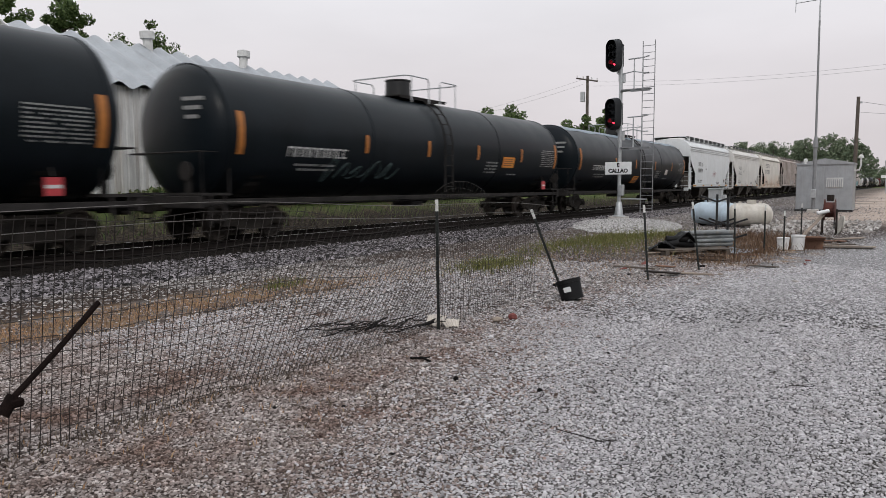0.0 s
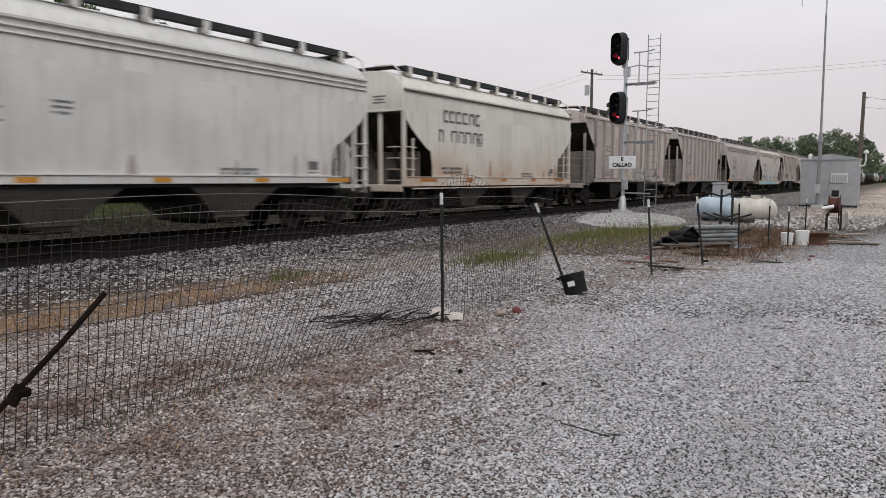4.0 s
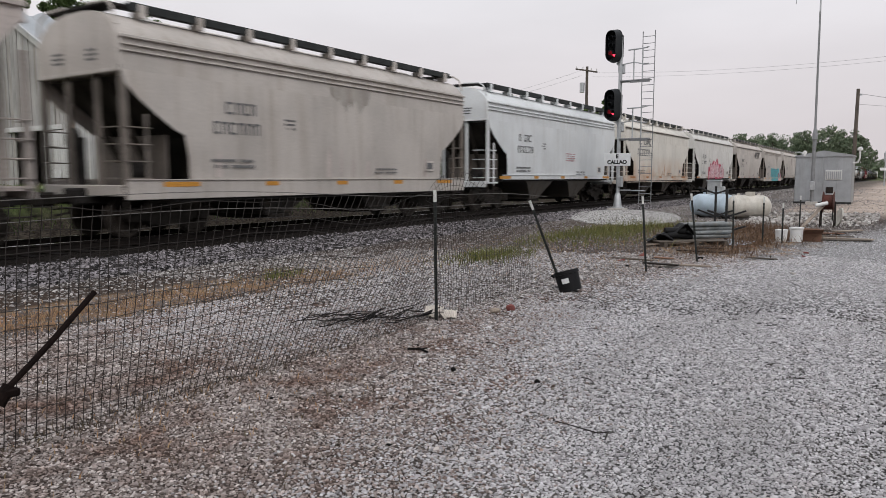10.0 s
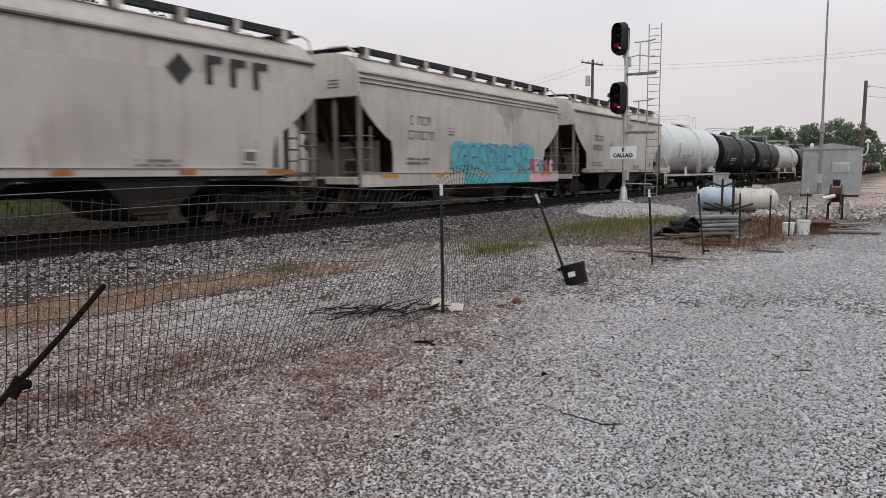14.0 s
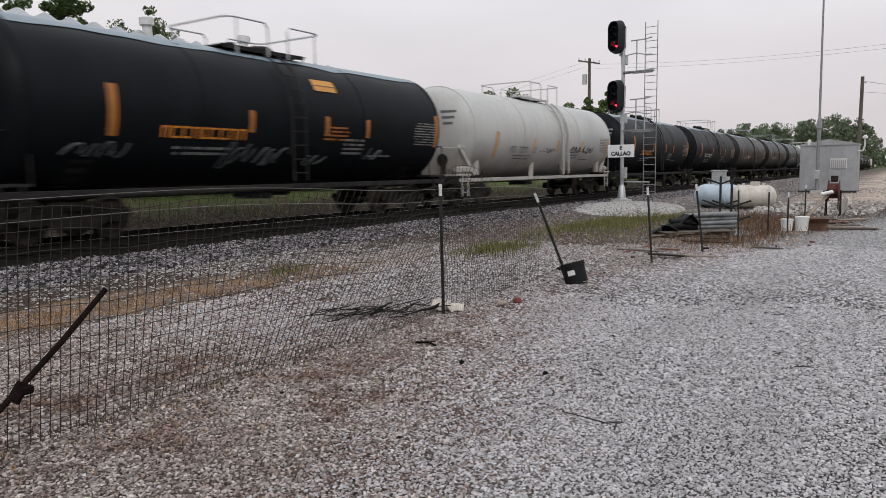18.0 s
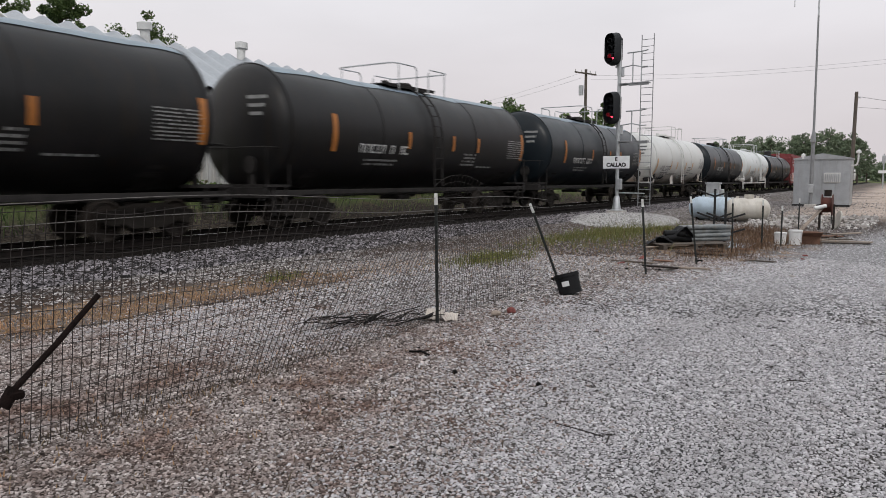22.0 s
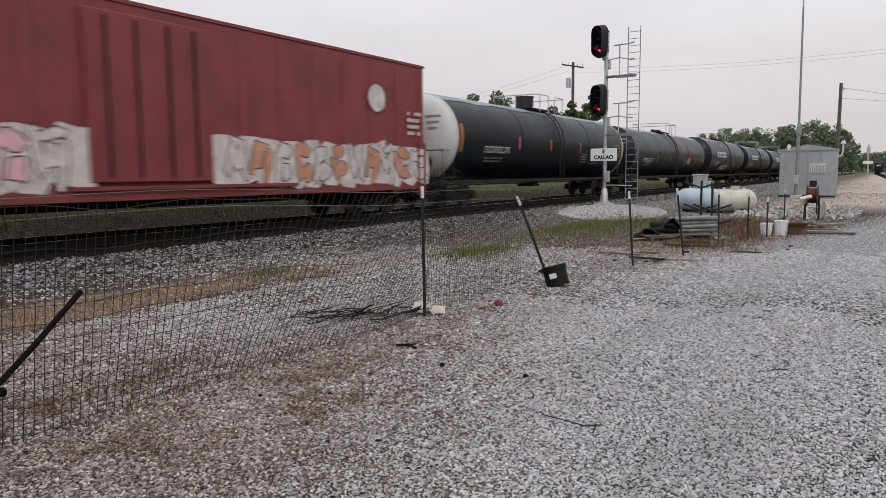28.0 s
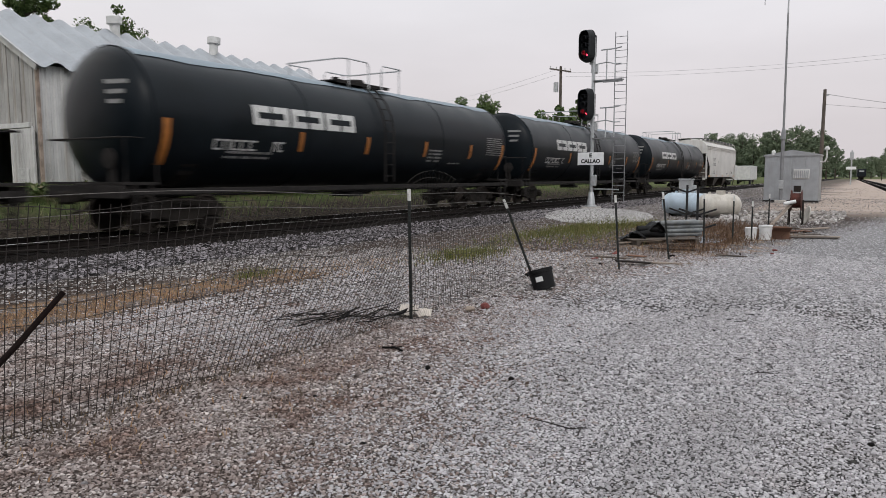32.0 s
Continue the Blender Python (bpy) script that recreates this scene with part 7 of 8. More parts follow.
            if var == "grey2":
                for k in range(3):
                    mb = MB().box((x, half * 0.50 + k * 0.70, 3.68), (0.004, 0.18, 0.66)).box((x, half * 0.50 + 0.24 + k * 0.70, 3.93), (0.004, 0.30, 0.16))
                    part("owner_mark", mb, M["blockdark"], car, "bold dark block mark")
                part("owner_mark", MB().box((x, half * 0.50 - 0.8, 3.62), (0.004, 0.5, 0.5), Matrix.Rotation(radians(45), 3, "X")), M["blockdark"], car, "bold dark diamond mark")
            if var in ("stain", "teal", "greyteal"):
                bl = lambda z: hx + 0.045 * math.sin(math.pi * min(max((z - 1.1) / 3.15, 0), 1)) + 0.008
                sp = {"stain": (-0.06, 0.20), "teal": (0.18, 0.50), "greyteal": (0.30, 0.55)}[var]
                spill(car, bl, half * sp[0], half * sp[1], 3.92, 1.15, rng, M["spill"])
                spill(car, lambda z: bl(z) + 0.002, half * (sp[0] + 0.05), half * (sp[0] + 0.16), 3.92, 1.9, rng, M["spill"])
        elif kind == "tank":
            dom, sty, mk, head, sill = "platform", "black", "white", None, None
            paint = {"white": M["tankwhite"], "cream": M["tankcream"], "dusty": M["tankdusty"], "mark_graf": M["tankgrey"], "orange": M["tankjet"], "b": M["tankjet"], "grey": M["tankgrey"], "charcoal": M["tankgrey"]}.get(var, M["tankblack"])
            if end == 359.76:
                paint = M["tankdull"]
            if var in ("white", "cream"):
                sty, mk, sill = "white", "dark", paint
            if var in ("a1", "a2", "box", "whitehead"):
                dom = "box"
            if var == "whitehead":
                head = M["tankcream"]
            if var == "orange":
                mk = "orange"
            text = {"white": "white railway tank car with white end platforms and ladder", "cream": "cream railway tank car with orange reflector strips", "dusty": "dusty black railway tank car with white stencilled data", "grey": "charcoal railway tank car with white stencilled data", "charcoal": "charcoal grey railway tank car with yellow strips", "mark": "black railway tank car with a bold white owner mark", "mark_graf": "dusty black railway tank car with white mark and scrawled graffiti", "whitehead": "black railway tank car with cream-white tank heads", "orange": "black railway tank car with orange lettering"}.get(var, "glossy black railway tank car with yellow reflector strips")
            rad = (1.70 + tall.get(end, 1.6)) / 2
            car, skin, st, zc = tank_car(length, paint, rng, text, sill, head, dom, style=sty, marks=mk, radius=rad + 0.12, zc=1.04 + rad + 0.12, **{"low": 0.32 if var.startswith("mark") or var == "charcoal" else 0.0, **OWN.get(end, {"strips": LONG} if length > 18 else {})})
            own_marks(end, car, skin, rng)
            if var in ("a1", "a2", "whitehead", "charcoal"):
                py = {"a1": st * 0.50 - 0.45, "a2": -0.95, "charcoal": 4.1}.get(var, st * 0.50)
                pz = 1.98 if var == "charcoal" else (1.50 if var == "a2" else 2.10)
                plc = skin_patch(car, skin, py, py + 0.98, pz, pz + 0.42, M["orange"], "hazard_placard")
                for k in range(4):
                    pq = skin_patch(car, skin, py + 0.08, py + 0.80 + 0.04 * (k % 2), pz + 0.07 + 0.085 * k, pz + 0.10 + 0.085 * k, M["carton"], "placard_lettering", 1, 0.026)
                    pq.parent = plc
            if var == "a2":
                skin_patch(car, skin, 5.2, 5.75, 2.08, 2.40, M["spraywhite"], "hazard_placard")
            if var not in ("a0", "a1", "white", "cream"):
                sheen_strip(car, st, rad + 0.12, zc, rng)
            if var.startswith("mark"):
                brand_blocks(car, skin, -st * 0.67, -st * 0.18, 2.67, 3.18, M["stencil"])
            if var in ("a0", "a1"):
                bd = part("marker_board", MB().box((1.50, st * 0.89, 1.38), (0.02, 0.36, 0.36), ch=0.004), M["redpatch"], car, "red and white hazard board")
                part("board_band", MB().box((1.512, st * 0.89, 1.38), (0.006, 0.30, 0.07)), M["stencil"], bd)
                part("board_hanger", MB().bar((1.49, st * 0.89, 1.58), (1.30, st * 0.89, 1.95), 0.04, 0.03), M["under"], bd)
            if var == "mark_graf":
                scrawl(car, skin, -st * 0.40, st * 0.02, 1.35, 2.05, rng, M["sprayash"], 6)
                scrawl(car, skin, -st * 0.40, st * 0.0, 1.42, 1.98, rng, M["alum"], 5)
                scrawl(car, skin, st * 0.06, st * 0.26, 1.55, 2.05, rng, M["sprayash"], 4)
        else:
            car = box_car(length, rng)
        car.location = (TRACK_X, mid, RAIL_Z)
        CARS.append((car, mid))


build_train()

# ---- railway signal ----
def text_part(name, body, size, m, mat, parent):
    cu = bpy.data.curves.new(name, "FONT")
    cu.body, cu.size, cu.align_x, cu.align_y, cu.extrude, cu.offset = body, size, "CENTER", "CENTER", 0.004, 0.012
    tmp = new(name, cu)
    bpy.context.view_layer.update()
    me = bpy.data.meshes.new_from_object(tmp.evaluated_get(bpy.context.evaluated_depsgraph_get()))
    bpy.data.objects.remove(tmp)
    me.materials.clear()
    me.materials.append(mat)
    ob = new(name, me)
    ob.parent, ob.matrix_basis = parent, m
    return ob


def build_signal():
    sg = empty("railway_signal", pose(-11.2, 32.3, 0.05))
    tagged(sg, "tall galvanised railway signal with two black heads showing red", "railway signal")
    part("foundation", MB().box((0, 0, 0.02), (0.75, 0.75, 0.2), ch=0.02), M["paving"], sg)
    part("base_flange", MB().turn([(0.1, 0.30), (0.16, 0.30), (0.18, 0.2), (0.75, 0.13), (0.80, 0.10)], 16, "z"), M["galv"], sg, smooth=30)
    part("mast", MB().cyl((0, 0, 0.1), (0, 0, 7.9), 0.085, n=16), M["galv"], sg, smooth=40)
    for z in (4.85, 7.50):
        hd = MB()
        # oval backing plate with a deep hood round the lens column
        n = 28
        out, inn = [], []
        for i in range(n):
            t = 2 * math.pi * i / n
            cx, cz = math.cos(t), math.sin(t)
            out.append((0.40 * math.copysign(abs(cx) ** 0.8, cx), 0.36 * cz + (0.38 if cz >= 0 else -0.38)))
        hd.rings([[(x, -0.16, zz) for x, zz in out], [(x, -0.20, zz) for x, zz in out]])
        # deep cowl round the rim of the plate
        hd.rings([[(x * 0.99, -0.19, zz * 0.99) for x, zz in out], [(x * 0.86, -0.40, zz * 0.94) for x, zz in out], [(x * 0.74 + 0.04, -0.56, zz * 0.90) for x, zz in out], [(x * 0.72 + 0.04, -0.56, zz * 0.89) for x, zz in out], [(x * 0.84, -0.40, zz * 0.92) for x, zz in out], [(x * 0.95, -0.20, zz * 0.97) for x, zz in out]], caps=False)
        m = pose(-0.16, 0, z, 0, 0, -20)
        h = part("signal_head", hd, M["signalblack"], sg, smooth=40)
        h.matrix_basis = m
        bx = part("lamp_case", MB().box((0, 0.02, 0), (0.44, 0.36, 1.05), ch=0.05), M["signalblack"], h)
        for k, zz in enumerate((0.33, 0.0, -0.33)):
            hood = MB()
            rr = []
            for y, sc in ((-0.20, 1.0), (-0.52, 0.93)):
                rr.append([(0.135 * sc * math.cos(a), y, zz + 0.135 * sc * math.sin(a)) for a in [radians(-30 + 240 * q / 14) for q in range(15)]])
            hood.rings(rr, closed=False, caps=False)
            hh = part("hood", hood, M["signalblack"], h, smooth=60)
            so = hh.modifiers.new("thick", "SOLIDIFY")
            so.thickness = 0.012
            part("lens", MB().turn([(-0.20, 0.115), (-0.235, 0.08), (-0.245, 0.01)], 18, "y", (0, 0, zz)), M["red_glow"] if k == 2 else M["signalblack"], h, "lit red lens" if k == 2 else "", 50)
        part("junction_box", MB().box((0, 0.16, z - 1.0), (0.26, 0.3, 0.42), ch=0.03), M["galv"], sg)
        part("bracket", MB().bar((-0.16, 0, z - 0.72), (0, 0.02, z - 0.85), 0.10, 0.16), M["galv"], sg)
    # service ladder with two small platforms
    lx = 1.28
    part("ladder", ladder(lx, 0.0, 0.35, 8.05, 0.55, "x", 0.305, 0.014, 0.03), M["mastgrey"], sg)
    for z in (5.92, 3.30):
        pf = MB().box((0.72, 0, z), (1.35, 0.32, 0.05)).box((0.95, -0.12, z - 0.06), (0.9, 0.05, 0.10))
        part("platform", pf, M["mastgrey"], sg)
        part("platform_brace", MB().bar((0.05, 0, z - 0.05), (1.3, 0, z - 0.02), 0.05, 0.05), M["galv"], sg)
        rl = MB()
        rl.tube([(0.35, 0, z + 1.38), (1.02, 0, z + 1.40), (1.3, 0, z + 1.45)], 0.03, 6)
        rl.tube([(0.62, 0, z), (0.62, 0, z + 1.38)], 0.03, 6)
        rl.tube([(1.02, 0, z), (1.02, 0, z + 1.38)], 0.028, 6)
        rl.tube([(0.1, 0, z + 0.75), (0.62, 0, z + 0.82), (1.02, 0, z + 0.72), (1.3, 0, z + 0.72)], 0.025, 6)
        part("platform_rail", rl, M["galv"], sg)
    part("lower_stay", MB().tube([(0, 0, 0.95), (1.3, 0, 0.93)], 0.028, 6), M["galv"], sg)
    part("relay_box", MB().box((0.12, -0.05, 1.35), (0.22, 0.26, 0.5), ch=0.02), M["galv"], sg)
    sn = part("name_board", MB().box((-0.02, -0.12, 2.36), (1.26, 0.03, 0.58), ch=0.008), M["white"], sg, "white board with black place name")
    text_part("lettering", "E", 0.24, pose(-0.02, -0.139, 2.50, 90, 0, 0), M["black"], sn)
    text_part("lettering", "CALLAO", 0.24, pose(-0.02, -0.139, 2.235, 90, 0, 0), M["black"], sn)


build_signal()


# ---- hut, masts and poles ----
def build_hut():
    h = empty("equipment_hut", pose(-4.07, 49.0, 0))
    tagged(h, "grey aluminium railway equipment hut with louvred vent", "equipment hut")
    w, d, z = 1.48, 1.15, 2.80
    for k in range(4):
        part("front_panel", MB().box((-w + w / 4 + k * w / 2, -d, z / 2 + 0.06), (w / 2 - 0.004, 0.05, z - 0.1), ch=0.01), M["alum"], h)
    for s in (-1, 1):
        for k in range(3):
            part("side_panel", MB().box((s * w, -d + d / 3 + k * 2 * d / 3, z / 2 + 0.06), (0.05, 2 * d / 3 - 0.004, z - 0.1), ch=0.01), M["alum"], h)
    part("rear_panel", MB().box((0, d, z / 2 + 0.06), (2 * w, 0.05, z - 0.1)), M["alum"], h)
    part("core", MB().box((0, 0, z / 2), (2 * w - 0.06, 2 * d - 0.06, z - 0.06)), M["alum"], h)
    rf = MB()
    rf.rings([[(-w - 0.08, y, z), (w + 0.08, y, z), (w + 0.08, y, z + 0.07), (0, y, z + 0.36), (-w - 0.08, y, z + 0.07)] for y in (-d - 0.1, d + 0.1)])
    part("roof", rf, M["alum"], h)
    part("skid", MB().box((0, -d - 0.02, 0.06), (2 * w + 0.1, 0.2, 0.14)), M["blacksteel"], h)
    vt = part("louvred_vent", MB().box((0.55, -d - 0.06, 1.72), (0.86, 0.09, 0.58), ch=0.015), M["ventwhite"], h)
    for k in range(8):
        part("louvre", MB().box((0.2 + 0.1 * k, -d - 0.115, 1.70), (0.055, 0.03, 0.44)), M["alum"], vt)
    dr = part("door", MB().box((-0.85, -d - 0.035, 1.35), (0.86, 0.04, 2.3), ch=0.01), M["alum"], h)
    part("door_handle", MB().box((-0.55, -d - 0.07, 1.25), (0.12, 0.04, 0.05)), M["blacksteel"], dr)
    part("conduit", MB().tube([(w + 0.02, -d, 2.4), (w + 0.28, -d, 2.45), (w + 0.36, -d, 2.7), (w + 0.36, -d, 3.2)], 0.05, 8), M["ventwhite"], h)
    part("lamp_dome", MB().turn([(3.12, 0.02), (3.14, 0.14), (3.24, 0.14), (3.34, 0.05)], 14, "z", (w + 0.36, -d, 0)), M["ventwhite"], h, smooth=50)
    part("roof_dome", MB().turn([(z + 0.05, 0.12), (z + 0.3, 0.11), (z + 0.38, 0.03)], 14, "z", (-w + 0.45, -d, 0)), M["ventwhite"], h, smooth=50)


def build_masts():
    m = empty("radio_mast", pose(-4.45, 46.2, 0))
    tagged(m, "slender galvanised radio mast beside the hut", "mast")
    part("foot", MB().box((0, 0, 0.08), (0.6, 0.6, 0.2), ch=0.02), M["paving"], m)
    part("lower_tube", MB().cyl((0, 0, 0.1), (0, 0, 3.9), 0.105, 0.10, 14), M["mastgrey"], m, smooth=40)
    part("collar", MB().turn([(3.7, 0.11), (3.75, 0.15), (4.1, 0.13), (4.4, 0.07)], 14, "z"), M["mastgrey"], m, smooth=40)
    part("upper_tube", MB().cyl((0, 0, 3.9), (-0.05, 0, 10.9), 0.068, 0.05, 12), M["mastgrey"], m, smooth=40)
    part("top_whip", MB().cyl((-0.05, 0, 10.9), (-0.06, 0, 14.2), 0.045, 0.03, 10), M["galv"], m)
    an = MB().tube([(-0.05, 0, 12.05), (-1.3, 0, 12.0)], 0.022, 6).tube([(-1.3, 0, 12.2), (-1.3, 0, 11.5)], 0.025, 6)
    part("side_antenna", an, M["galv"], m)
    part("cable_box", MB().box((0, -0.16, 1.1), (0.26, 0.2, 0.5), ch=0.02), M["galv"], m)

    p = empty("utility_pole", pose(-27.0, 68, 0))
    tagged(p, "weathered timber utility pole with crossarm and transformer", "utility pole")
    part("pole", MB().cyl((0, 0, 0), (0, 0, 12.5), 0.19, 0.13, 12), M["pole"], p, smooth=40)
    part("crossarm", MB().box((0, -0.15, 12.1), (2.3, 0.12, 0.14), Matrix.Rotation(radians(12), 3, "Y")), M["pole"], p)
    part("transformer", MB().cyl((-0.45, -0.1, 10.0), (-0.45, -0.1, 10.95), 0.24, n=14), M["galv"], p, smooth=40)
    for x in (-1.05, -0.4, 0.5, 1.05):
        part("insulator", MB().cyl((x, -0.15, 12.15 - x * 0.2), (x, -0.15, 12.4 - x * 0.2), 0.05, n=8), M["ventwhite"], p)

    q = empty("utility_pole", pose(-2.93, 55.0, 0))
    tagged(q, "plain dark timber utility pole behind the hut", "utility pole")
    part("pole", MB().cyl((0, 0, 0), (0.05, 0, 7.4), 0.135, 0.105, 12), M["pole"], q, smooth=40)
    part("service_bracket", MB().box((0.15, 0, 7.0), (0.3, 0.08, 0.08)), M["galv"], q)

    def cable(a, b, sag, r, label):
        pts = []
        for i in range(25):
            u = i / 24
            pts.append((a[0] + (b[0] - a[0]) * u, a[1] + (b[1] - a[1]) * u, a[2] + (b[2] - a[2]) * u - sag * 4 * u * (1 - u)))
        c = part("overhead_cable", MB().tube(pts, r, 5), M["wirecable"])
        tagged(c, label, "cable", "overhead cables")

    for dz, sg in ((-0.35, 1.3), (-0.75, 1.2)):
        cable((-26.4, 67.9, 12.2 + dz), (22, 55, 11.6 + dz), sg, 0.009, "sagging grey overhead cable across the tracks")
    for dz in (0.2, -0.3):
        cable((-27.5, 68, 12.0 + dz), (-75, 90, 11.0 + dz), 1.2, 0.010, "sagging overhead cable leading away from the pole")
    cable((-2.85, 55, 7.1), (14, 62, 5.6), 0.5, 0.016, "thin service cable from the pole behind the hut")
    cable((-2.85, 55, 6.4), (14, 60, 5.6), 0.3, 0.012, "thin service cable from the pole behind the hut")

    b = empty("relay_cabinet", pose(-7.25, 34.0, 0))
    tagged(b, "small grey steel relay cabinet on a pedestal by the track", "cabinet")
    part("cabinet_body", MB().box((0, 0, 1.05), (0.56, 0.45, 0.72), ch=0.02), M["galv"], b)
    part("cabinet_lid", MB().box((0, 0, 1.44), (0.64, 0.52, 0.07), ch=0.015), M["galv"], b)
    part("pedestal", MB().cyl((0, 0, 0), (0, 0, 0.7), 0.09, n=12), M["galv"], b)
    part("side_box", MB().box((0.36, 0, 0.95), (0.18, 0.3, 0.45), ch=0.02), M["galv"], b)

    f = empty("distant_signal", pose(-3.0, 150.0, 0))
    tagged(f, "small distant railway crossing mast with white board", "railway signal")
    part("mast", MB().cyl((0, 0, 0), (0, 0, 6.2), 0.12, n=10), M["galv"], f)
    part("cross_board", MB().box((0, -0.1, 3.0), (1.6, 0.06, 0.5)), M["white"], f)
    part("signal_head", MB().box((0, -0.05, 5.2), (0.6, 0.3, 1.4), ch=0.08), M["galv"], f)

    for x, y, w in ((-21.0, 152, 2.7), (-22.6, 138, 2.6)):
        t = empty("box_trailer", pose(x, y, 0))
        tagged(t, "plain white box trailer parked beyond the railway", "trailer")
        part("box_body", MB().box((0, 0, 2.2), (w, 9, 2.7), ch=0.04), M["asphaltshed"], t)
        part("chassis", MB().box((0, 0, 0.75), (1.0, 8.6, 0.2)), M["blacksteel"], t)
        for yy in (-3.2, -2.1):
            for s in (-1, 1):
                part("tyre", MB().cyl((s * 0.95, yy, 0.5), (s * 1.2, yy, 0.5), 0.5, n=16), M["blacksteel"], t)
        for s in (-1, 1):
            part("landing_leg", MB().box((s * 0.8, 3.2, 0.36), (0.12, 0.12, 0.72)), M["blacksteel"], t)

    # cars standing far off on the siding
    for k in range(2):
        s = 330 + 20 * k
        x = 3.4 - 7.6 * (s - 60) / 320
        c = empty("parked_freight_car", pose(x, s, 0.2, 0, 0, 1.36))
        tagged(c, "dark freight car standing far off on the siding", "freight car")
        part("body", MB().box((0, 0, 2.6), (3.0, 17, 3.0), ch=0.25), M["tankgrey"], c)
        part("underframe", MB().box((0, 0, 1.0), (2.8, 17.4, 0.3)), M["under"], c)
        for yy in (-6.5, -4.7, 4.7, 6.5):
            part("wheelset", MB().cyl((-0.8, yy, 0.46), (0.8, yy, 0.46), 0.46, n=16), M["wheel"], c)
        part("end_lamp_panel", MB().box((0, -8.52, 3.2), (1.6, 0.05, 0.5)), M["galv"], c)


build_hut()
build_masts()


# ---- fence ----
def t_post(x, y, h, tipx=0.0, tipy=0.0, label="dark green steel fence post with white tip"):
    p = empty("fence_post", pose(x, y, 0))
    tagged(p, label, "fence post", "posts of the wire fence")
    top = Vector((tipx, tipy, h))
    cut = top * (1 - 0.13 / h)
    s = MB().bar((0, 0, -0.1), cut, 0.036, 0.006, (0, 1, 0))
    s.bar((0, 0.014, -0.1), cut + Vector((0, 0.014, 0)), 0.006, 0.03, (0, 1, 0))
    part("stem", s, M["post"], p)
    k = 0.12
    st = MB()
    while k < h - 0.15:
        q = top * (k / h)
        st.box((q.x, q.y - 0.008, q.z), (0.016, 0.012, 0.012))
        k += 0.055
    tagged(part("studs", st, M["post"], p), kind="stuff")
    part("white_tip", MB().bar(cut, top, 0.038, 0.008, (0, 1, 0)).bar(cut + Vector((0, 0.014, 0)), top + Vector((0, 0.014, 0)), 0.008, 0.03, (0, 1, 0)), M["postwhite"], p)
    return p


def build_fence():
    t_post(-4.32, 6.55, 1.46, -0.02, 0.0)
    t_post(-4.02, 9.45, 1.27, -0.44, -0.28, "leaning dark steel fence post with white tip")
    t_post(-3.58, 11.88, 1.28, -0.10, 0.0)
    t_post(-3.23, 13.95, 1.29, -0.16, 0.0)
    t_post(-3.09, 16.55, 1.22, -0.03, 0.0)
    t_post(-2.70, 17.88, 1.14, 0.0, 0.0)
    t_post(-2.42, 18.9, 0.98, 0.0, 0.0, "short dark steel fence post")
    t_post(-2.55, 23.5, 1.05, 0.0, 0.0, "short dark steel fence post")
    t_post(-2.05, 28.5, 1.1, -0.03, 0.0, "short dark steel fence post")

    rng = random.Random(77)

    def weave(y, z):
        return -4.36 + 0.05 * noise.noise((y * 0.8, z * 0.9, 4.0)) + 0.07 * (z / 1.4) * math.sin(y * 0.9)

    def sag(y):
        # top edge: tight at the post, drooping and wavy between
        return 1.40 + 0.03 * noise.noise((y * 0.9, 0.2, 9)) + 0.006 * (6.55 - y) - 0.13 * math.exp(-((y - 5.45) / 0.55) ** 2)

    f = empty("wire_mesh_fence")
    tagged(f, "rusty sagging woven wire mesh fence", "wire fence")
    zs = [0.03, 0.11, 0.20, 0.29, 0.38, 0.48, 0.58, 0.68, 0.79, 0.90, 1.02, 1.14, 1.27, 1.40]
    y0, y1 = -0.5, 6.55
    for z in zs:
        pts = []
        n = 64
        for i in range(n + 1):
            y = y0 + (y1 - y0) * i / n
            q = z / 1.4 * sag(y) + 0.02 * noise.noise((y * 1.6, z * 2, 1.0)) * (1 + z)
            pts.append((weave(y, q), y, q))
        part("line_wire", MB().tube(pts, 0.0025 if z < 1.3 else 0.0028, 4), M["wire"], f)
    k = 0
    y = y0
    while y < y1 - 0.02:
        pts = []
        u = min(max((y - 2.4) / 3.2, 0.0), 1.0)
        lean = 0.12 + 0.10 * noise.noise((y * 0.5, 7, 0)) + 1.7 * u * u * (3 - 2 * u)
        for i in range(12):
            q = sag(y) * i / 11
            yy = y + lean * q * 0.55 + 0.012 * noise.noise((y * 5, q * 3, 2))
            if yy > y1:
                break
            pts.append((weave(yy, q), yy, q + 0.01))
        if len(pts) > 2:
            part("stay_wire", MB().tube(pts, 0.0027, 4), M["wire"], f)
        y += 0.062
        k += 1
    # slack, buckled length between the upright and the leaning post
    g = empty("buckled_wire_mesh")
    tagged(g, "buckled wire mesh sagging between upright and leaning posts", "wire fence")

    def buck(u, v):
        y = 6.55 + 2.75 * u
        top = 1.36 - 0.35 * math.sin(math.pi * u) ** 0.7 + (0.22 * math.exp(-((u - 0.2) / 0.16) ** 2))
        x = -4.36 - 0.10 * u - 0.18 * math.sin(math.pi * u) * v + 0.06 * noise.noise((y * 1.5, v * 2, 5))
        return (x, y + 0.12 * v * math.sin(3 * u), top * v + 0.02)

    for k in range(12):
        v = (k + 0.3) / 11.3
        part("line_wire", MB().tube([buck(i / 30, min(v, 1)) for i in range(31)], 0.0025, 4), M["wire"], g)
    for k in range(44):
        u = k / 43
        part("stay_wire", MB().tube([buck(u, i / 9) for i in range(10)], 0.0023, 4), M["wire"], g)
    # loose flap of mesh standing up in an arch behind the upright post
    a = empty("loose_mesh_flap")
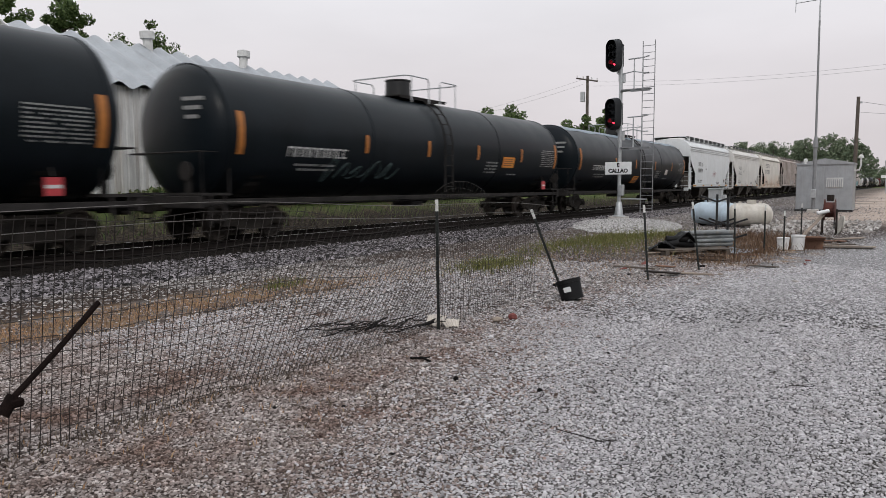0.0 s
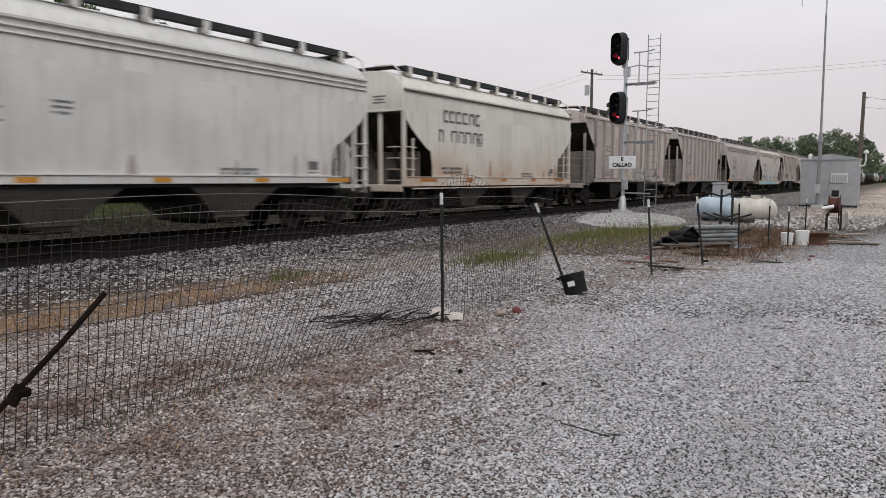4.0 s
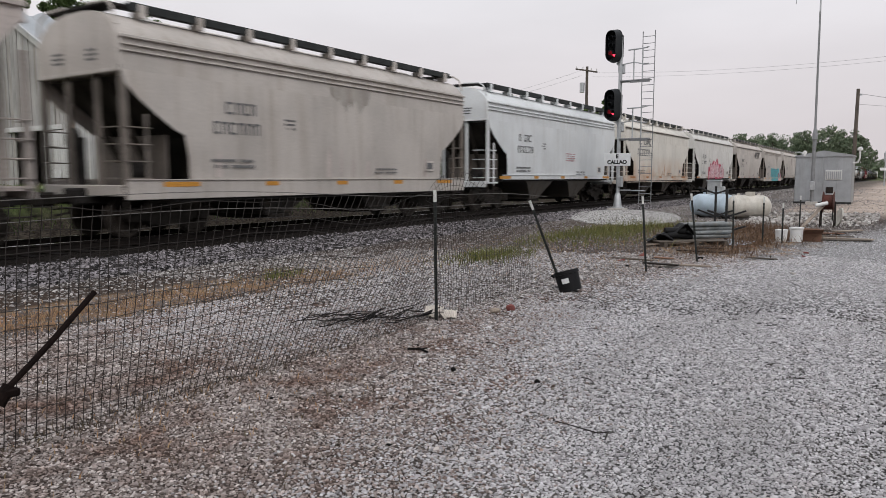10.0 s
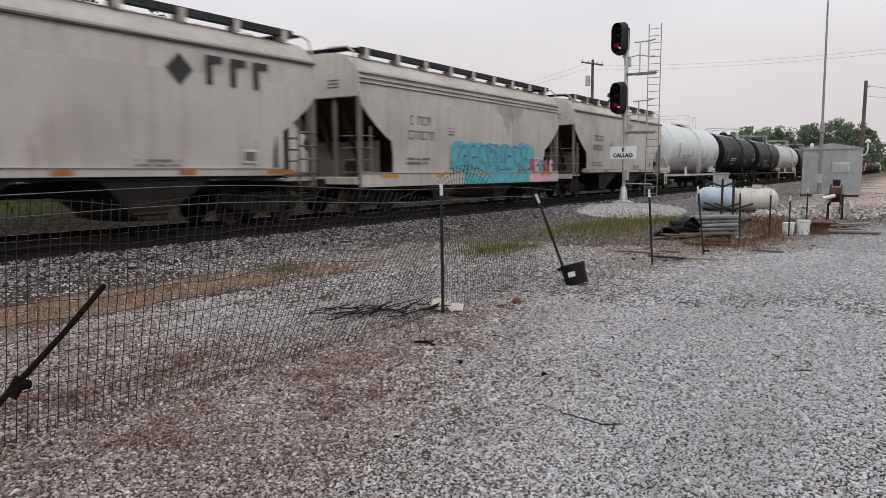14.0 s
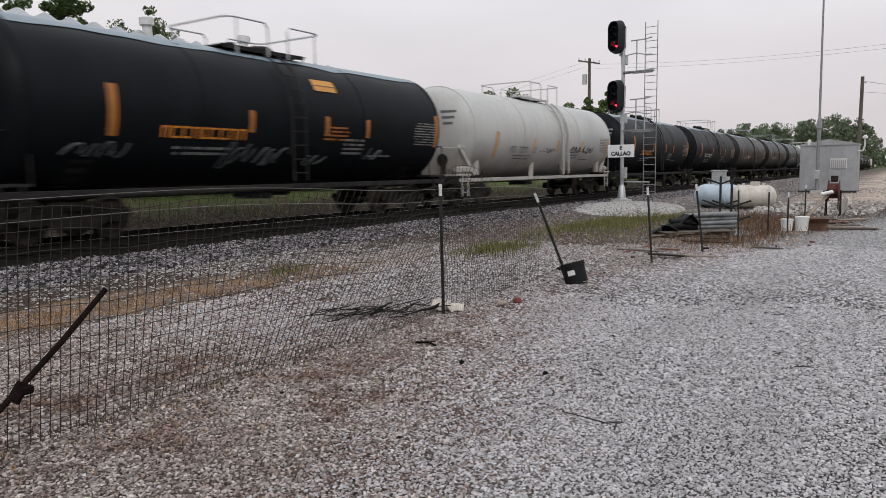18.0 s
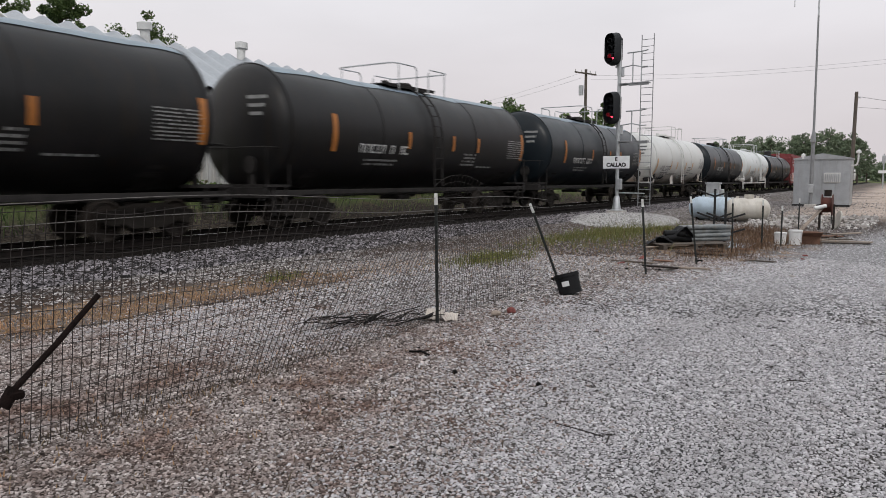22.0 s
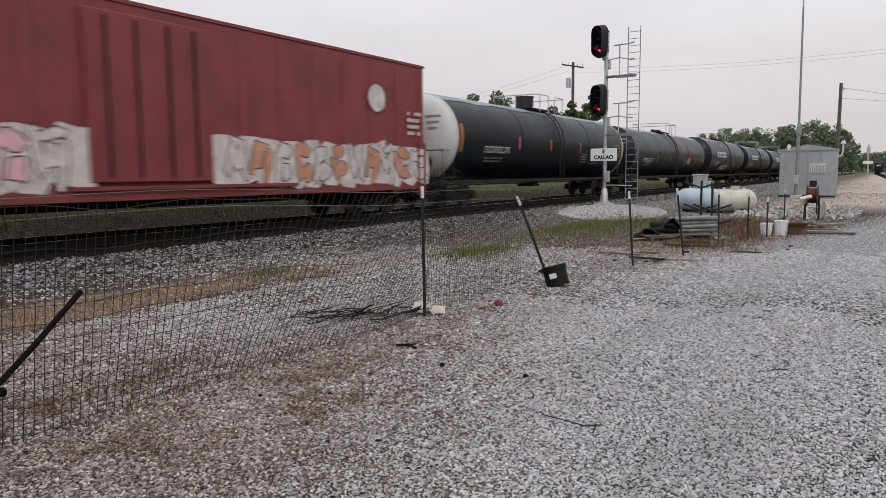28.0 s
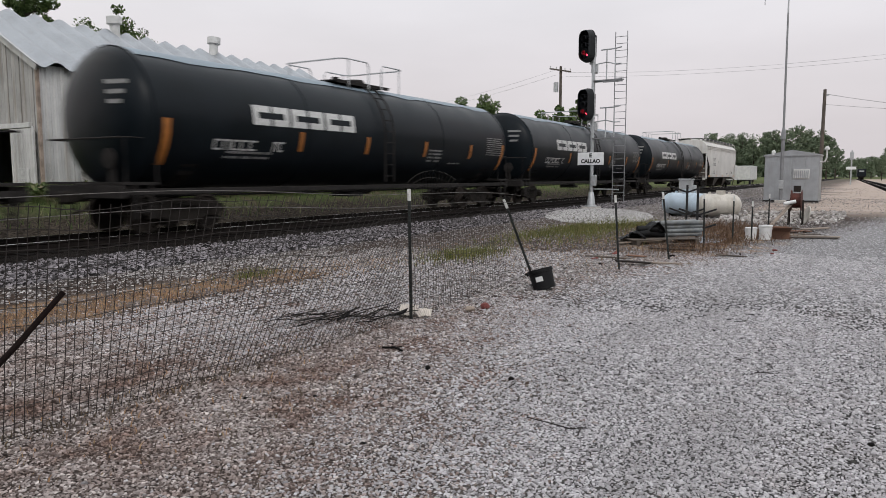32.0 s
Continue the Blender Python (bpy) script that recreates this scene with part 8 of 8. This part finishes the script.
    tagged(a, "loose flap of wire mesh bent up in an arch", "wire fence")

    def arch(u, v):
        ang = math.pi * (0.06 + 0.86 * u)
        r = 0.62 - 0.34 * v
        return (-4.5 - 0.1 * v + 0.12 * u, 7.30 - r * 1.14 * math.cos(ang) + 0.12 * u, 1.19 + (r * 0.95) * math.sin(ang) ** 0.8 - 0.24 * u)

    for k in range(5):
        part("line_wire", MB().tube([arch(i / 20, k / 4) for i in range(21)], 0.0024, 4), M["wire"], a)
    for k in range(26):
        part("stay_wire", MB().tube([arch(k / 25, i / 4) for i in range(5)], 0.0023, 4), M["wire"], a)
    # two strands running on along the posts
    for z0, z1, nm in ((1.43, 1.22, "top"), (1.30, 1.12, "second")):
        pts = []
        for i in range(31):
            y = -0.5 + 10.0 * i / 30
            pts.append((-4.34 - 0.01 * math.sin(y), y, z0 + (z1 - z0) * max(0, y - 6.5) / 3.0 * 0.4 - 0.03 * math.sin(y * 1.3) + 0.012 * (6.5 - y)))
        s = part("fence_strand", MB().tube(pts, 0.003, 5), M["strandwire"])
        tagged(s, "sagging grey strand of fence wire", "wire", "fence strands")
    # bent steel bar lying askew in the mesh
    b = empty("bent_steel_stake", pose(-4.30, 1.72, 0))
    tagged(b, "rusty bent steel stake leaning askew in the mesh", "steel stake")
    part("bar", MB().tube([(0.02, -0.2, 0.0), (0, 0.26, 0.36), (-0.02, 0.56, 0.60), (-0.03, 0.86, 0.87)], 0.018, 8), M["stakesteel"], b)
    part("clamp", MB().cyl((0.0, 0.23, 0.30), (0.0, 0.30, 0.40), 0.038, n=10).box((0.02, 0.3, 0.36), (0.05, 0.08, 0.05), ch=0.01), M["stakesteel"], b)


build_fence()


# ---- things about the yard ----
def bucket(x, y, z, r, h, mat, name, label, tilt=0.0, turn=0.0, sticker=None, lean=0.0):
    b = empty(name, pose(x, y, z, tilt, lean, turn))
    tagged(b, label, "bucket")
    prof = [(0.0, 0.02), (0.0, r * 0.92), (h, r), (h, r - 0.006), (0.02, r * 0.85), (0.02, 0.02)]
    part("pail", MB().turn(prof, 24, "z"), mat, b, smooth=35)
    part("rim", MB().turn([(h - 0.05, r), (h - 0.045, r + 0.010), (h, r + 0.010), (h, r)], 24, "z"), mat, b, smooth=35)
    part("wire_handle", MB().tube([((r + 0.012) * math.cos(a), (r + 0.012) * 0.35 * math.sin(a) - 0.02, h - 0.06 - 0.10 * math.sin(a)) for a in [math.pi * k / 12 for k in range(13)]], 0.004, 5), M["galv"], b)
    if sticker:
        mb = MB()
        mb.rings([[((r * (0.92 + 0.08 * q)) * 1.015 * math.cos(a), (r * (0.92 + 0.08 * q)) * 1.015 * math.sin(a), h * q) for a in [radians(-112 + 6 * k) for k in range(7)]] for q in (0.40, 0.64)], closed=False, caps=False)
        part("sticker", mb, sticker, b, "white paper sticker")
    return b


def build_yard():
    rng = random.Random(5)
    bucket(-3.82, 9.20, 0.02, 0.168, 0.29, M["plasticblack"], "black_bucket", "black plastic bucket with a white sticker by the leaning post", -6, 14, M["plasticwhite"], -17)
    bucket(-2.50, 19.4, 0, 0.14, 0.30, M["plasticwhite"], "white_bucket", "white plastic bucket standing on the gravel")
    bucket(-2.18, 19.55, 0, 0.155, 0.36, M["plasticwhite"], "white_bucket", "larger white plastic bucket beside a brown board")

    def propane(x, y, ang, L, r, mat, label):
        p = empty("propane_tank", pose(x, y, 0, 0, 0, ang))
        tagged(p, label, "propane tank", "old propane tanks")
        prof = []
        for i in range(7):
            t = math.pi / 2 * i / 6
            prof.append((-L / 2 + r * 0.8 * (1 - math.cos(t)), max(r * math.sin(t), 0.01)))
        full = prof + [(-a, q) for a, q in reversed(prof)]
        part("shell", MB().turn(full, 28, "x", (0, 0, r + 0.06)), mat, p, smooth=50)
        part("valve_collar", MB().turn([(2 * r - 0.05, 0.17), (2 * r + 0.13, 0.17), (2 * r + 0.13, 0.155), (2 * r - 0.05, 0.155)], 18, "z", (0.05, 0, 0.06)), mat, p, smooth=40)
        part("valve", MB().cyl((0.05, 0, 2 * r), (0.05, 0, 2 * r + 0.16), 0.035, n=8), M["rustbrown"], p)
        for s in (-1, 1):
            part("foot", MB().box((s * L * 0.28, 0, 0.06), (0.08, r * 1.1, 0.14), ch=0.01), M["rustbrown"], p)
            part("weld_band", MB().turn([(s * L * 0.30 - 0.02, r + 0.002), (s * L * 0.30 - 0.02, r + 0.008), (s * L * 0.30 + 0.02, r + 0.008), (s * L * 0.30 + 0.02, r + 0.002)], 28, "x", (0, 0, r + 0.06)), mat, p, smooth=50)
            part("lifting_lug", MB().box((s * L * 0.22, 0, 2 * r + 0.09), (0.1, 0.02, 0.08)), mat, p)
    propane(-6.2, 29.0, -24, 1.95, 0.44, M["propane"], "pale blue-grey old propane tank lying on the dirt")
    propane(-4.88, 28.7, 20, 1.62, 0.43, M["propane2"], "rust-stained cream old propane tank lying on the dirt")

    for (x, y, h) in ((-4.22, 20.0, 1.36), (-3.72, 18.9, 1.30)):
        c = empty("pipe_rack_post", pose(x, y, 0, 0, 0, rng.uniform(-8, 8)))
        tagged(c, "black steel rack post with raised arms", "rack post", "rack posts")
        part("upright", MB().box((0, 0, h / 2), (0.055, 0.055, h), ch=0.006), M["blacksteel"], c)
        for z in (0.56, 1.16) if y > 19.5 else (0.22, 0.60):
            for s in (-1, 1):
                part("arm", MB().bar((0, 0, z), (s * 0.46, 0.02, z + 0.16), 0.045, 0.045), M["blacksteel"], c)
        part("foot_plate", MB().box((0, 0, 0.02), (0.3, 0.3, 0.03), ch=0.006), M["blacksteel"], c)

    # bundles of ribbed culvert lengths on a low pallet
    pl = empty("timber_pallet", pose(-4.22, 17.12, 0, 0, 0, 43))
    tagged(pl, "low grey timber pallet under the stacked pipe", "pallet")
    for k in range(5):
        part("deck_board", MB().box((0, -0.34 + 0.17 * k, 0.125), (1.75, 0.12, 0.022), ch=0.004), M["pole"], pl)
    for k in (-0.75, 0, 0.75):
        part("bearer", MB().box((k, 0, 0.055), (0.1, 0.85, 0.11), ch=0.006), M["pole"], pl)
    for k in range(12):
        row, col = k // 3, k % 3
        g = empty("metal_pipe", pose(-3.90 - 0.105 * col + 0.02 * row + rng.uniform(-0.03, 0.03), 17.72 + 0.085 * col + rng.uniform(-0.04, 0.04), 0.186 + 0.094 * row, 0, rng.uniform(-0.8, 0.8), 49 + rng.uniform(-1.5, 1.5)))
        tagged(g, "grey galvanised pipe length stacked on a pallet", "pipe", "stacked pipes")
        part("pipe_wall", MB().turn([(-0.62, 0.050), (0.62, 0.050), (0.62, 0.043), (-0.62, 0.043), (-0.62, 0.050)], 16, "x"), M["channel"], g, smooth=40)
        part("pipe_collar", MB().turn([(-0.64, 0.048), (-0.64, 0.054), (-0.55, 0.054), (-0.55, 0.048)], 16, "x"), M["channel"], g, smooth=40)
    for k in range(3):
        r = empty("black_tube_roll", pose(-4.62 + 0.14 * k, 17.0 + 0.16 * (k - 1), 0.22 + (0.12 if k == 1 else 0), 0, 8 * (k - 1), 14 * k + 20))
        tagged(r, "black plastic drain tube roll on the pallet", "drain tube", "drain tubes")
        part("tube", MB().turn([(-0.24 + 0.04 * i, 0.075 + (0.010 if i % 2 else 0)) for i in range(13)], 16, "x"), M["plasticblack"], r, smooth=50)
    for k, (x, y, w, d, a) in enumerate(((-4.42, 17.15, 0.62, 0.5, 35), (-4.75, 16.75, 0.6, 0.45, 14))):
        n, m = 12, 8
        rr = [[(w * (i / n - 0.5), d * (j / m - 0.5), (0.30 - 0.14 * k) * math.exp(-((i / n - 0.6) / 0.35) ** 2) + 0.06 * noise.noise((i * 0.45 + 9 * k, j * 0.6, 2))) for i in range(n + 1)] for j in range(m + 1)]
        mat_ob = part("black_rubber_mat", MB().rings(rr, closed=False, caps=False), M["plasticblack"], smooth=35)
        mat_ob.matrix_basis = pose(x, y, 0.20 - 0.08 * k, 0, 0, a)
        so = mat_ob.modifiers.new("thick", "SOLIDIFY")
        so.thickness = 0.012
        tagged(mat_ob, "folded black rubber mat dumped beside the stacked pipes", "rubber mat", "rubber mats")
    t = part("crumpled_tarp", MB().rings([[(-3.55 + 0.075 * i, 17.4 + 0.2 * j, 0.03 + 0.10 * abs(noise.noise((i * 0.6, j * 0.7, 3)))) for i in range(9)] for j in range(7)], closed=False, caps=False), M["tarp"], smooth=30)
    so = t.modifiers.new("thick", "SOLIDIFY")
    so.thickness = 0.006
    tagged(t, "crumpled blue-grey tarp scrap on the gravel", "tarp")

    # hose reel on a rusty stand, plank leaning beside it
    h = empty("hose_reel", pose(-2.0, 25.8, 0))
    tagged(h, "rusty red hose reel on a steel stand", "hose reel")
    part("drum", MB().turn([(-0.16, 0.05), (-0.16, 0.34), (-0.14, 0.34), (-0.12, 0.24), (0.12, 0.24), (0.14, 0.34), (0.16, 0.34), (0.16, 0.05)], 22, "x", (0, 0, 0.80)), M["rust"], h, smooth=30)
    for sx in (-0.2, 0.2):
        for sy in (-0.26, 0.26):
            part("leg", MB().bar((sx, sy, 0), (sx, sy * 0.15, 0.82), 0.04, 0.04), M["rustbrown"], h)
    part("motor", MB().cyl((0, 0.1, 1.08), (0, 0.1, 1.28), 0.11, n=12), M["rustbrown"], h)
    dsk = empty("round_metal_lid", pose(-1.72, 26.4, 0.30, 0, 12, 20))
    tagged(dsk, "pale round metal lid leaning behind the reel", "lid")
    part("disc", MB().turn([(-0.02, 0.02), (-0.02, 0.30), (0.02, 0.31), (0.02, 0.02)], 24, "x"), M["propane2"], dsk, smooth=30)
    pk = part("leaning_plank", MB().bar((-2.62, 24.6, 0.02), (-2.12, 25.6, 0.70), 0.12, 0.03, ch=0.005), M["plank"])
    tagged(pk, "whitish plank leaning on the hose reel", "plank")
    pp = part("white_pipe_end", MB().cyl((-2.32, 25.35, 0.70), (-2.0, 25.5, 0.78), 0.06, n=14), M["plasticwhite"])
    tagged(pp, "short white pipe end lying on the reel", "pipe")
    bx = empty("scrap_box", pose(-1.90, 19.95, 0, 0, 0, 12))
    tagged(bx, "battered brown board box beside the buckets", "box")
    part("front_board", MB().box((0, -0.2, 0.12), (0.42, 0.02, 0.24), Matrix.Rotation(radians(8), 3, "X"), 0.004), M["carton"], bx)
    part("back_board", MB().box((0, 0.2, 0.15), (0.42, 0.02, 0.30), None, 0.004), M["carton"], bx)
    for s in (-1, 1):
        part("side_board", MB().box((s * 0.21, 0, 0.13), (0.02, 0.4, 0.26), None, 0.004), M["carton"], bx)
    part("lid_flap", MB().box((0.02, -0.34, 0.26), (0.42, 0.3, 0.012), Matrix.Rotation(radians(-24), 3, "X")), M["carton"], bx)
    for k, (x, y, L, w, a, mt) in enumerate(((-1.30, 20.35, 1.4, 0.24, 6, "pole"), (-1.15, 20.6, 1.2, 0.18, -4, "plank"), (-1.45, 20.9, 0.9, 0.16, 14, "pole"), (-1.7, 22.6, 0.8, 0.14, -20, "carton"), (-1.3, 23.6, 0.9, 0.16, 40, "plank"), (-3.55, 12.6, 0.62, 0.12, 5, "rustbrown"), (-3.15, 13.0, 0.7, 0.13, 18, "plank"), (-3.5, 16.2, 0.55, 0.14, 10, "rustbrown"), (-4.45, 16.68, 1.3, 0.10, 41, "plank"))):
        b = part("scrap_board", MB().box((0, 0, 0), (L, w, 0.028), None, 0.004), M[mt])
        b.matrix_basis = pose(x, y, 0.03 + 0.02 * (k % 3), rng.uniform(-2, 2), rng.uniform(-2, 2), a)
        tagged(b, "weathered scrap board lying on the gravel", "board", "scrap boards")

    # scraps under the fence
    for k in range(38):
        u = k / 38
        sheet = k % 9 == 0
        L, w = (rng.uniform(0.25, 0.5), rng.uniform(0.025, 0.05)) if sheet else (rng.uniform(0.15, 0.6), rng.uniform(0.005, 0.016))
        n = 7
        rr = []
        bow = rng.uniform(-0.03, 0.03)
        lift = rng.uniform(0.0, 0.07)
        for i in range(n + 1):
            q = i / n
            wv = w * rng.uniform(0.6, 1.3) * (0.25 + 0.75 * math.sin(math.pi * (0.08 + 0.84 * q)))
            zz = 0.015 + lift * q + 0.035 * abs(noise.noise((k * 3.1, q * 3, 0)))
            yb = bow * math.sin(math.pi * q)
            rr.append([(q * L - L / 2, yb - wv, zz), (q * L - L / 2, yb, zz + 0.007), (q * L - L / 2, yb + wv, zz), (q * L - L / 2, yb, zz - 0.004)])
        s = part("tar_paper_scrap", MB().rings(rr), M["rubberscrap"] if k % 5 else M["rustbrown"], smooth=30)
        s.matrix_basis = pose(-5.30 + 0.80 * u + rng.uniform(-0.22, 0.22), 5.60 + 1.12 * u + rng.uniform(-0.30, 0.30), rng.uniform(0, 0.03), 0, rng.uniform(-6, 6), rng.choice((48, 55, 62, 20, 85, 110)) + rng.uniform(-14, 14))
        tagged(s, "torn black tar paper scrap under the fence", "scrap", "tar paper scraps")

    def lump(name, x, y, r, mat, label, cat, flat=0.6, stretch=1.0, seed=0):
        rs = np.random.RandomState(seed)
        mb = MB()
        n, rows = 10, 5
        rr = []
        for j in range(rows + 1):
            t = math.pi * (0.06 + 0.88 * j / rows)
            rr.append([(r * stretch * math.sin(t) * math.cos(a) * rs.uniform(0.8, 1.15), r * math.sin(t) * math.sin(a) * rs.uniform(0.8, 1.15), r * flat * (1 - math.cos(t)) * 0.9) for a in [2 * math.pi * i / n for i in range(n)]])
        mb.rings(rr)
        o = part(name, mb, mat)
        o.matrix_basis = pose(x, y, height(x, y) - 0.008, 0, 0, rs.uniform(0, 180))
        tagged(o, label, cat)

    for k, (x, y, w, d, a, tilt) in enumerate(((-4.46, 6.68, 0.24, 0.20, 16, 28), (-4.26, 6.72, 0.22, 0.16, 44, 20))):
        n = 16
        rr = [[(w * (i / n - 0.5) * (0.62 + 0.38 * q), d * (q - 0.5), 0.010 * (i % 2) + 0.02 * math.cos(3 * (i / n - 0.5)) + 0.006 * math.sin(5 * i + 3 * q)) for i in range(n + 1)] for q in (0.0, 0.35, 0.7, 1.0)]
        cs = part("ridged_scrap", MB().rings(rr, closed=False, caps=False), M["ridgesheet"])
        so = cs.modifiers.new("thick", "SOLIDIFY")
        so.thickness = 0.008
        cs.matrix_basis = pose(x, y, height(x, y) + 0.015 + 0.5 * d * math.sin(radians(tilt)), tilt, 0, a)
        tagged(cs, "pale ridged scrap of sheet at the post's foot", "scrap", "ridged scraps")
    lump("red_brick_lump", -3.88, 7.50, 0.055, M["redrock"], "lump of red brick on the gravel", "brick", 0.9, 1.1, 3)
    lump("tan_stone", -3.98, 7.30, 0.065, M["plank"], "tan stone lying on the gravel", "stone", 0.6, 1.1, 4)
    lump("dark_stone", -3.05, 4.88, 0.026, M["rubberscrap"], "small dark stone on the gravel", "stone", 0.9, 1, 5)
    lump("dark_stone", -2.32, 4.95, 0.024, M["rubberscrap"], "small dark stone on the gravel", "stone", 0.9, 1, 6)
    lump("dark_stone", -4.62, 10.4, 0.05, M["rubberscrap"], "small dark stone on the gravel", "stone", 0.7, 1, 7)
    for i in range(22):
        x, y = rng.uniform(-4.2, 0.3), rng.uniform(2.4, 10)
        lump("dark_stone", x, y, rng.uniform(0.010, 0.022), M["rubberscrap"], "small dark stone on the gravel", "stone", 0.7, 1.2, 20 + i)
    st = part("thin_bent_rod", MB().tube([(-1.85, 4.20, 0.012), (-1.70, 4.17, 0.015), (-1.52, 4.14, 0.012), (-1.46, 4.20, 0.014)], 0.004, 6).tube([(-1.47, 4.18, 0.012), (-1.44, 4.05, 0.014)], 0.005, 6), M["rustbrown"])
    tagged(st, "thin rusty bent rod lying on the gravel", "rod")
    tw = part("dead_twig", MB().tube([(-3.78, 5.25, 0.02), (-3.66, 5.28, 0.03), (-3.55, 5.24, 0.02)], 0.011, 6).tube([(-3.70, 5.27, 0.02), (-3.62, 5.34, 0.03)], 0.007, 5), M["rubberscrap"])
    tagged(tw, "short dark twig on the gravel", "twig")
    for k in range(10):
        x, y, a = rng.uniform(-3.5, -0.2), rng.uniform(3.0, 9.0), rng.uniform(0, 3)
        L = rng.uniform(0.08, 0.22)
        w = part("dead_twig", MB().tube([(x, y, 0.014), (x + L * 0.5 * math.cos(a), y + L * 0.5 * math.sin(a), 0.02), (x + L * math.cos(a + 0.25), y + L * math.sin(a + 0.25), 0.014)], 0.004, 5), M["rustbrown"])
        tagged(w, "thin dead twig on the gravel", "twig", "twigs")


build_yard()


def build_litter():
    """Boards, chips and scraps strewn between the pallet and the rubble."""
    rng = random.Random(91)
    for k in range(9):
        x, y = rng.uniform(-4.6, -1.2), rng.uniform(12.4, 18.2) if k < 6 else rng.uniform(19, 24)
        L, w = rng.uniform(0.35, 1.0), rng.uniform(0.07, 0.16)
        b = part("scrap_board", MB().box((0, 0, 0), (L, w, 0.025), None, 0.004), M[("pole", "carton", "pole", "rustbrown")[k % 4]])
        b.matrix_basis = pose(x, y, height(x, y) + 0.03, rng.uniform(-3, 3), rng.uniform(-3, 3), rng.uniform(-25, 25))
        tagged(b, "dark weathered scrap board lying on the dirt", "board", "scrap boards")
    for k in range(34):
        x, y = rng.uniform(-5.2, -1.0), rng.uniform(12.0, 24.0)
        r = rng.uniform(0.035, 0.085)
        mb = MB().box((0, 0, 0), (r * rng.uniform(1.2, 2.4), r * rng.uniform(0.8, 1.5), r * rng.uniform(0.5, 0.9)), None, r * 0.18)
        c = part("broken_chip", mb, M[("paving", "rustbrown", "plank", "rubberscrap", "redrock", "paving")[k % 6]])
        c.matrix_basis = pose(x, y, height(x, y) + r * 0.25, rng.uniform(-20, 20), rng.uniform(-20, 20), rng.uniform(0, 180))
        tagged(c, "broken chip of rubbish lying on the dirt", "rubbish", "chips of rubbish")


build_litter()



# ---- motion ----
def motions():
    """The train rolls by towards the near end of the track; every wheelset turns with it."""
    rows = [k * 1.0 for k in range(33)]
    for car, mid in CARS:
        walk(car, [(t, pose(TRACK_X, mid - travelled(t), RAIL_Z)) for t in rows])
    first = WHEELSETS[0]
    spin = []
    for k in range(32 * FPS + 1):
        a = math.degrees(travelled(k / FPS) / WHEEL_R)
        spin.append((k / FPS, pose(0, 0, 0, a % 360, 0, 0)))
    walk(first, spin)
    act, slot = first.animation_data.action, first.animation_data.action_slot
    for w in WHEELSETS[1:]:
        w.rotation_mode = "QUATERNION"
        w.animation_data_create()
        w.animation_data.action, w.animation_data.action_slot = act, slot


motions()
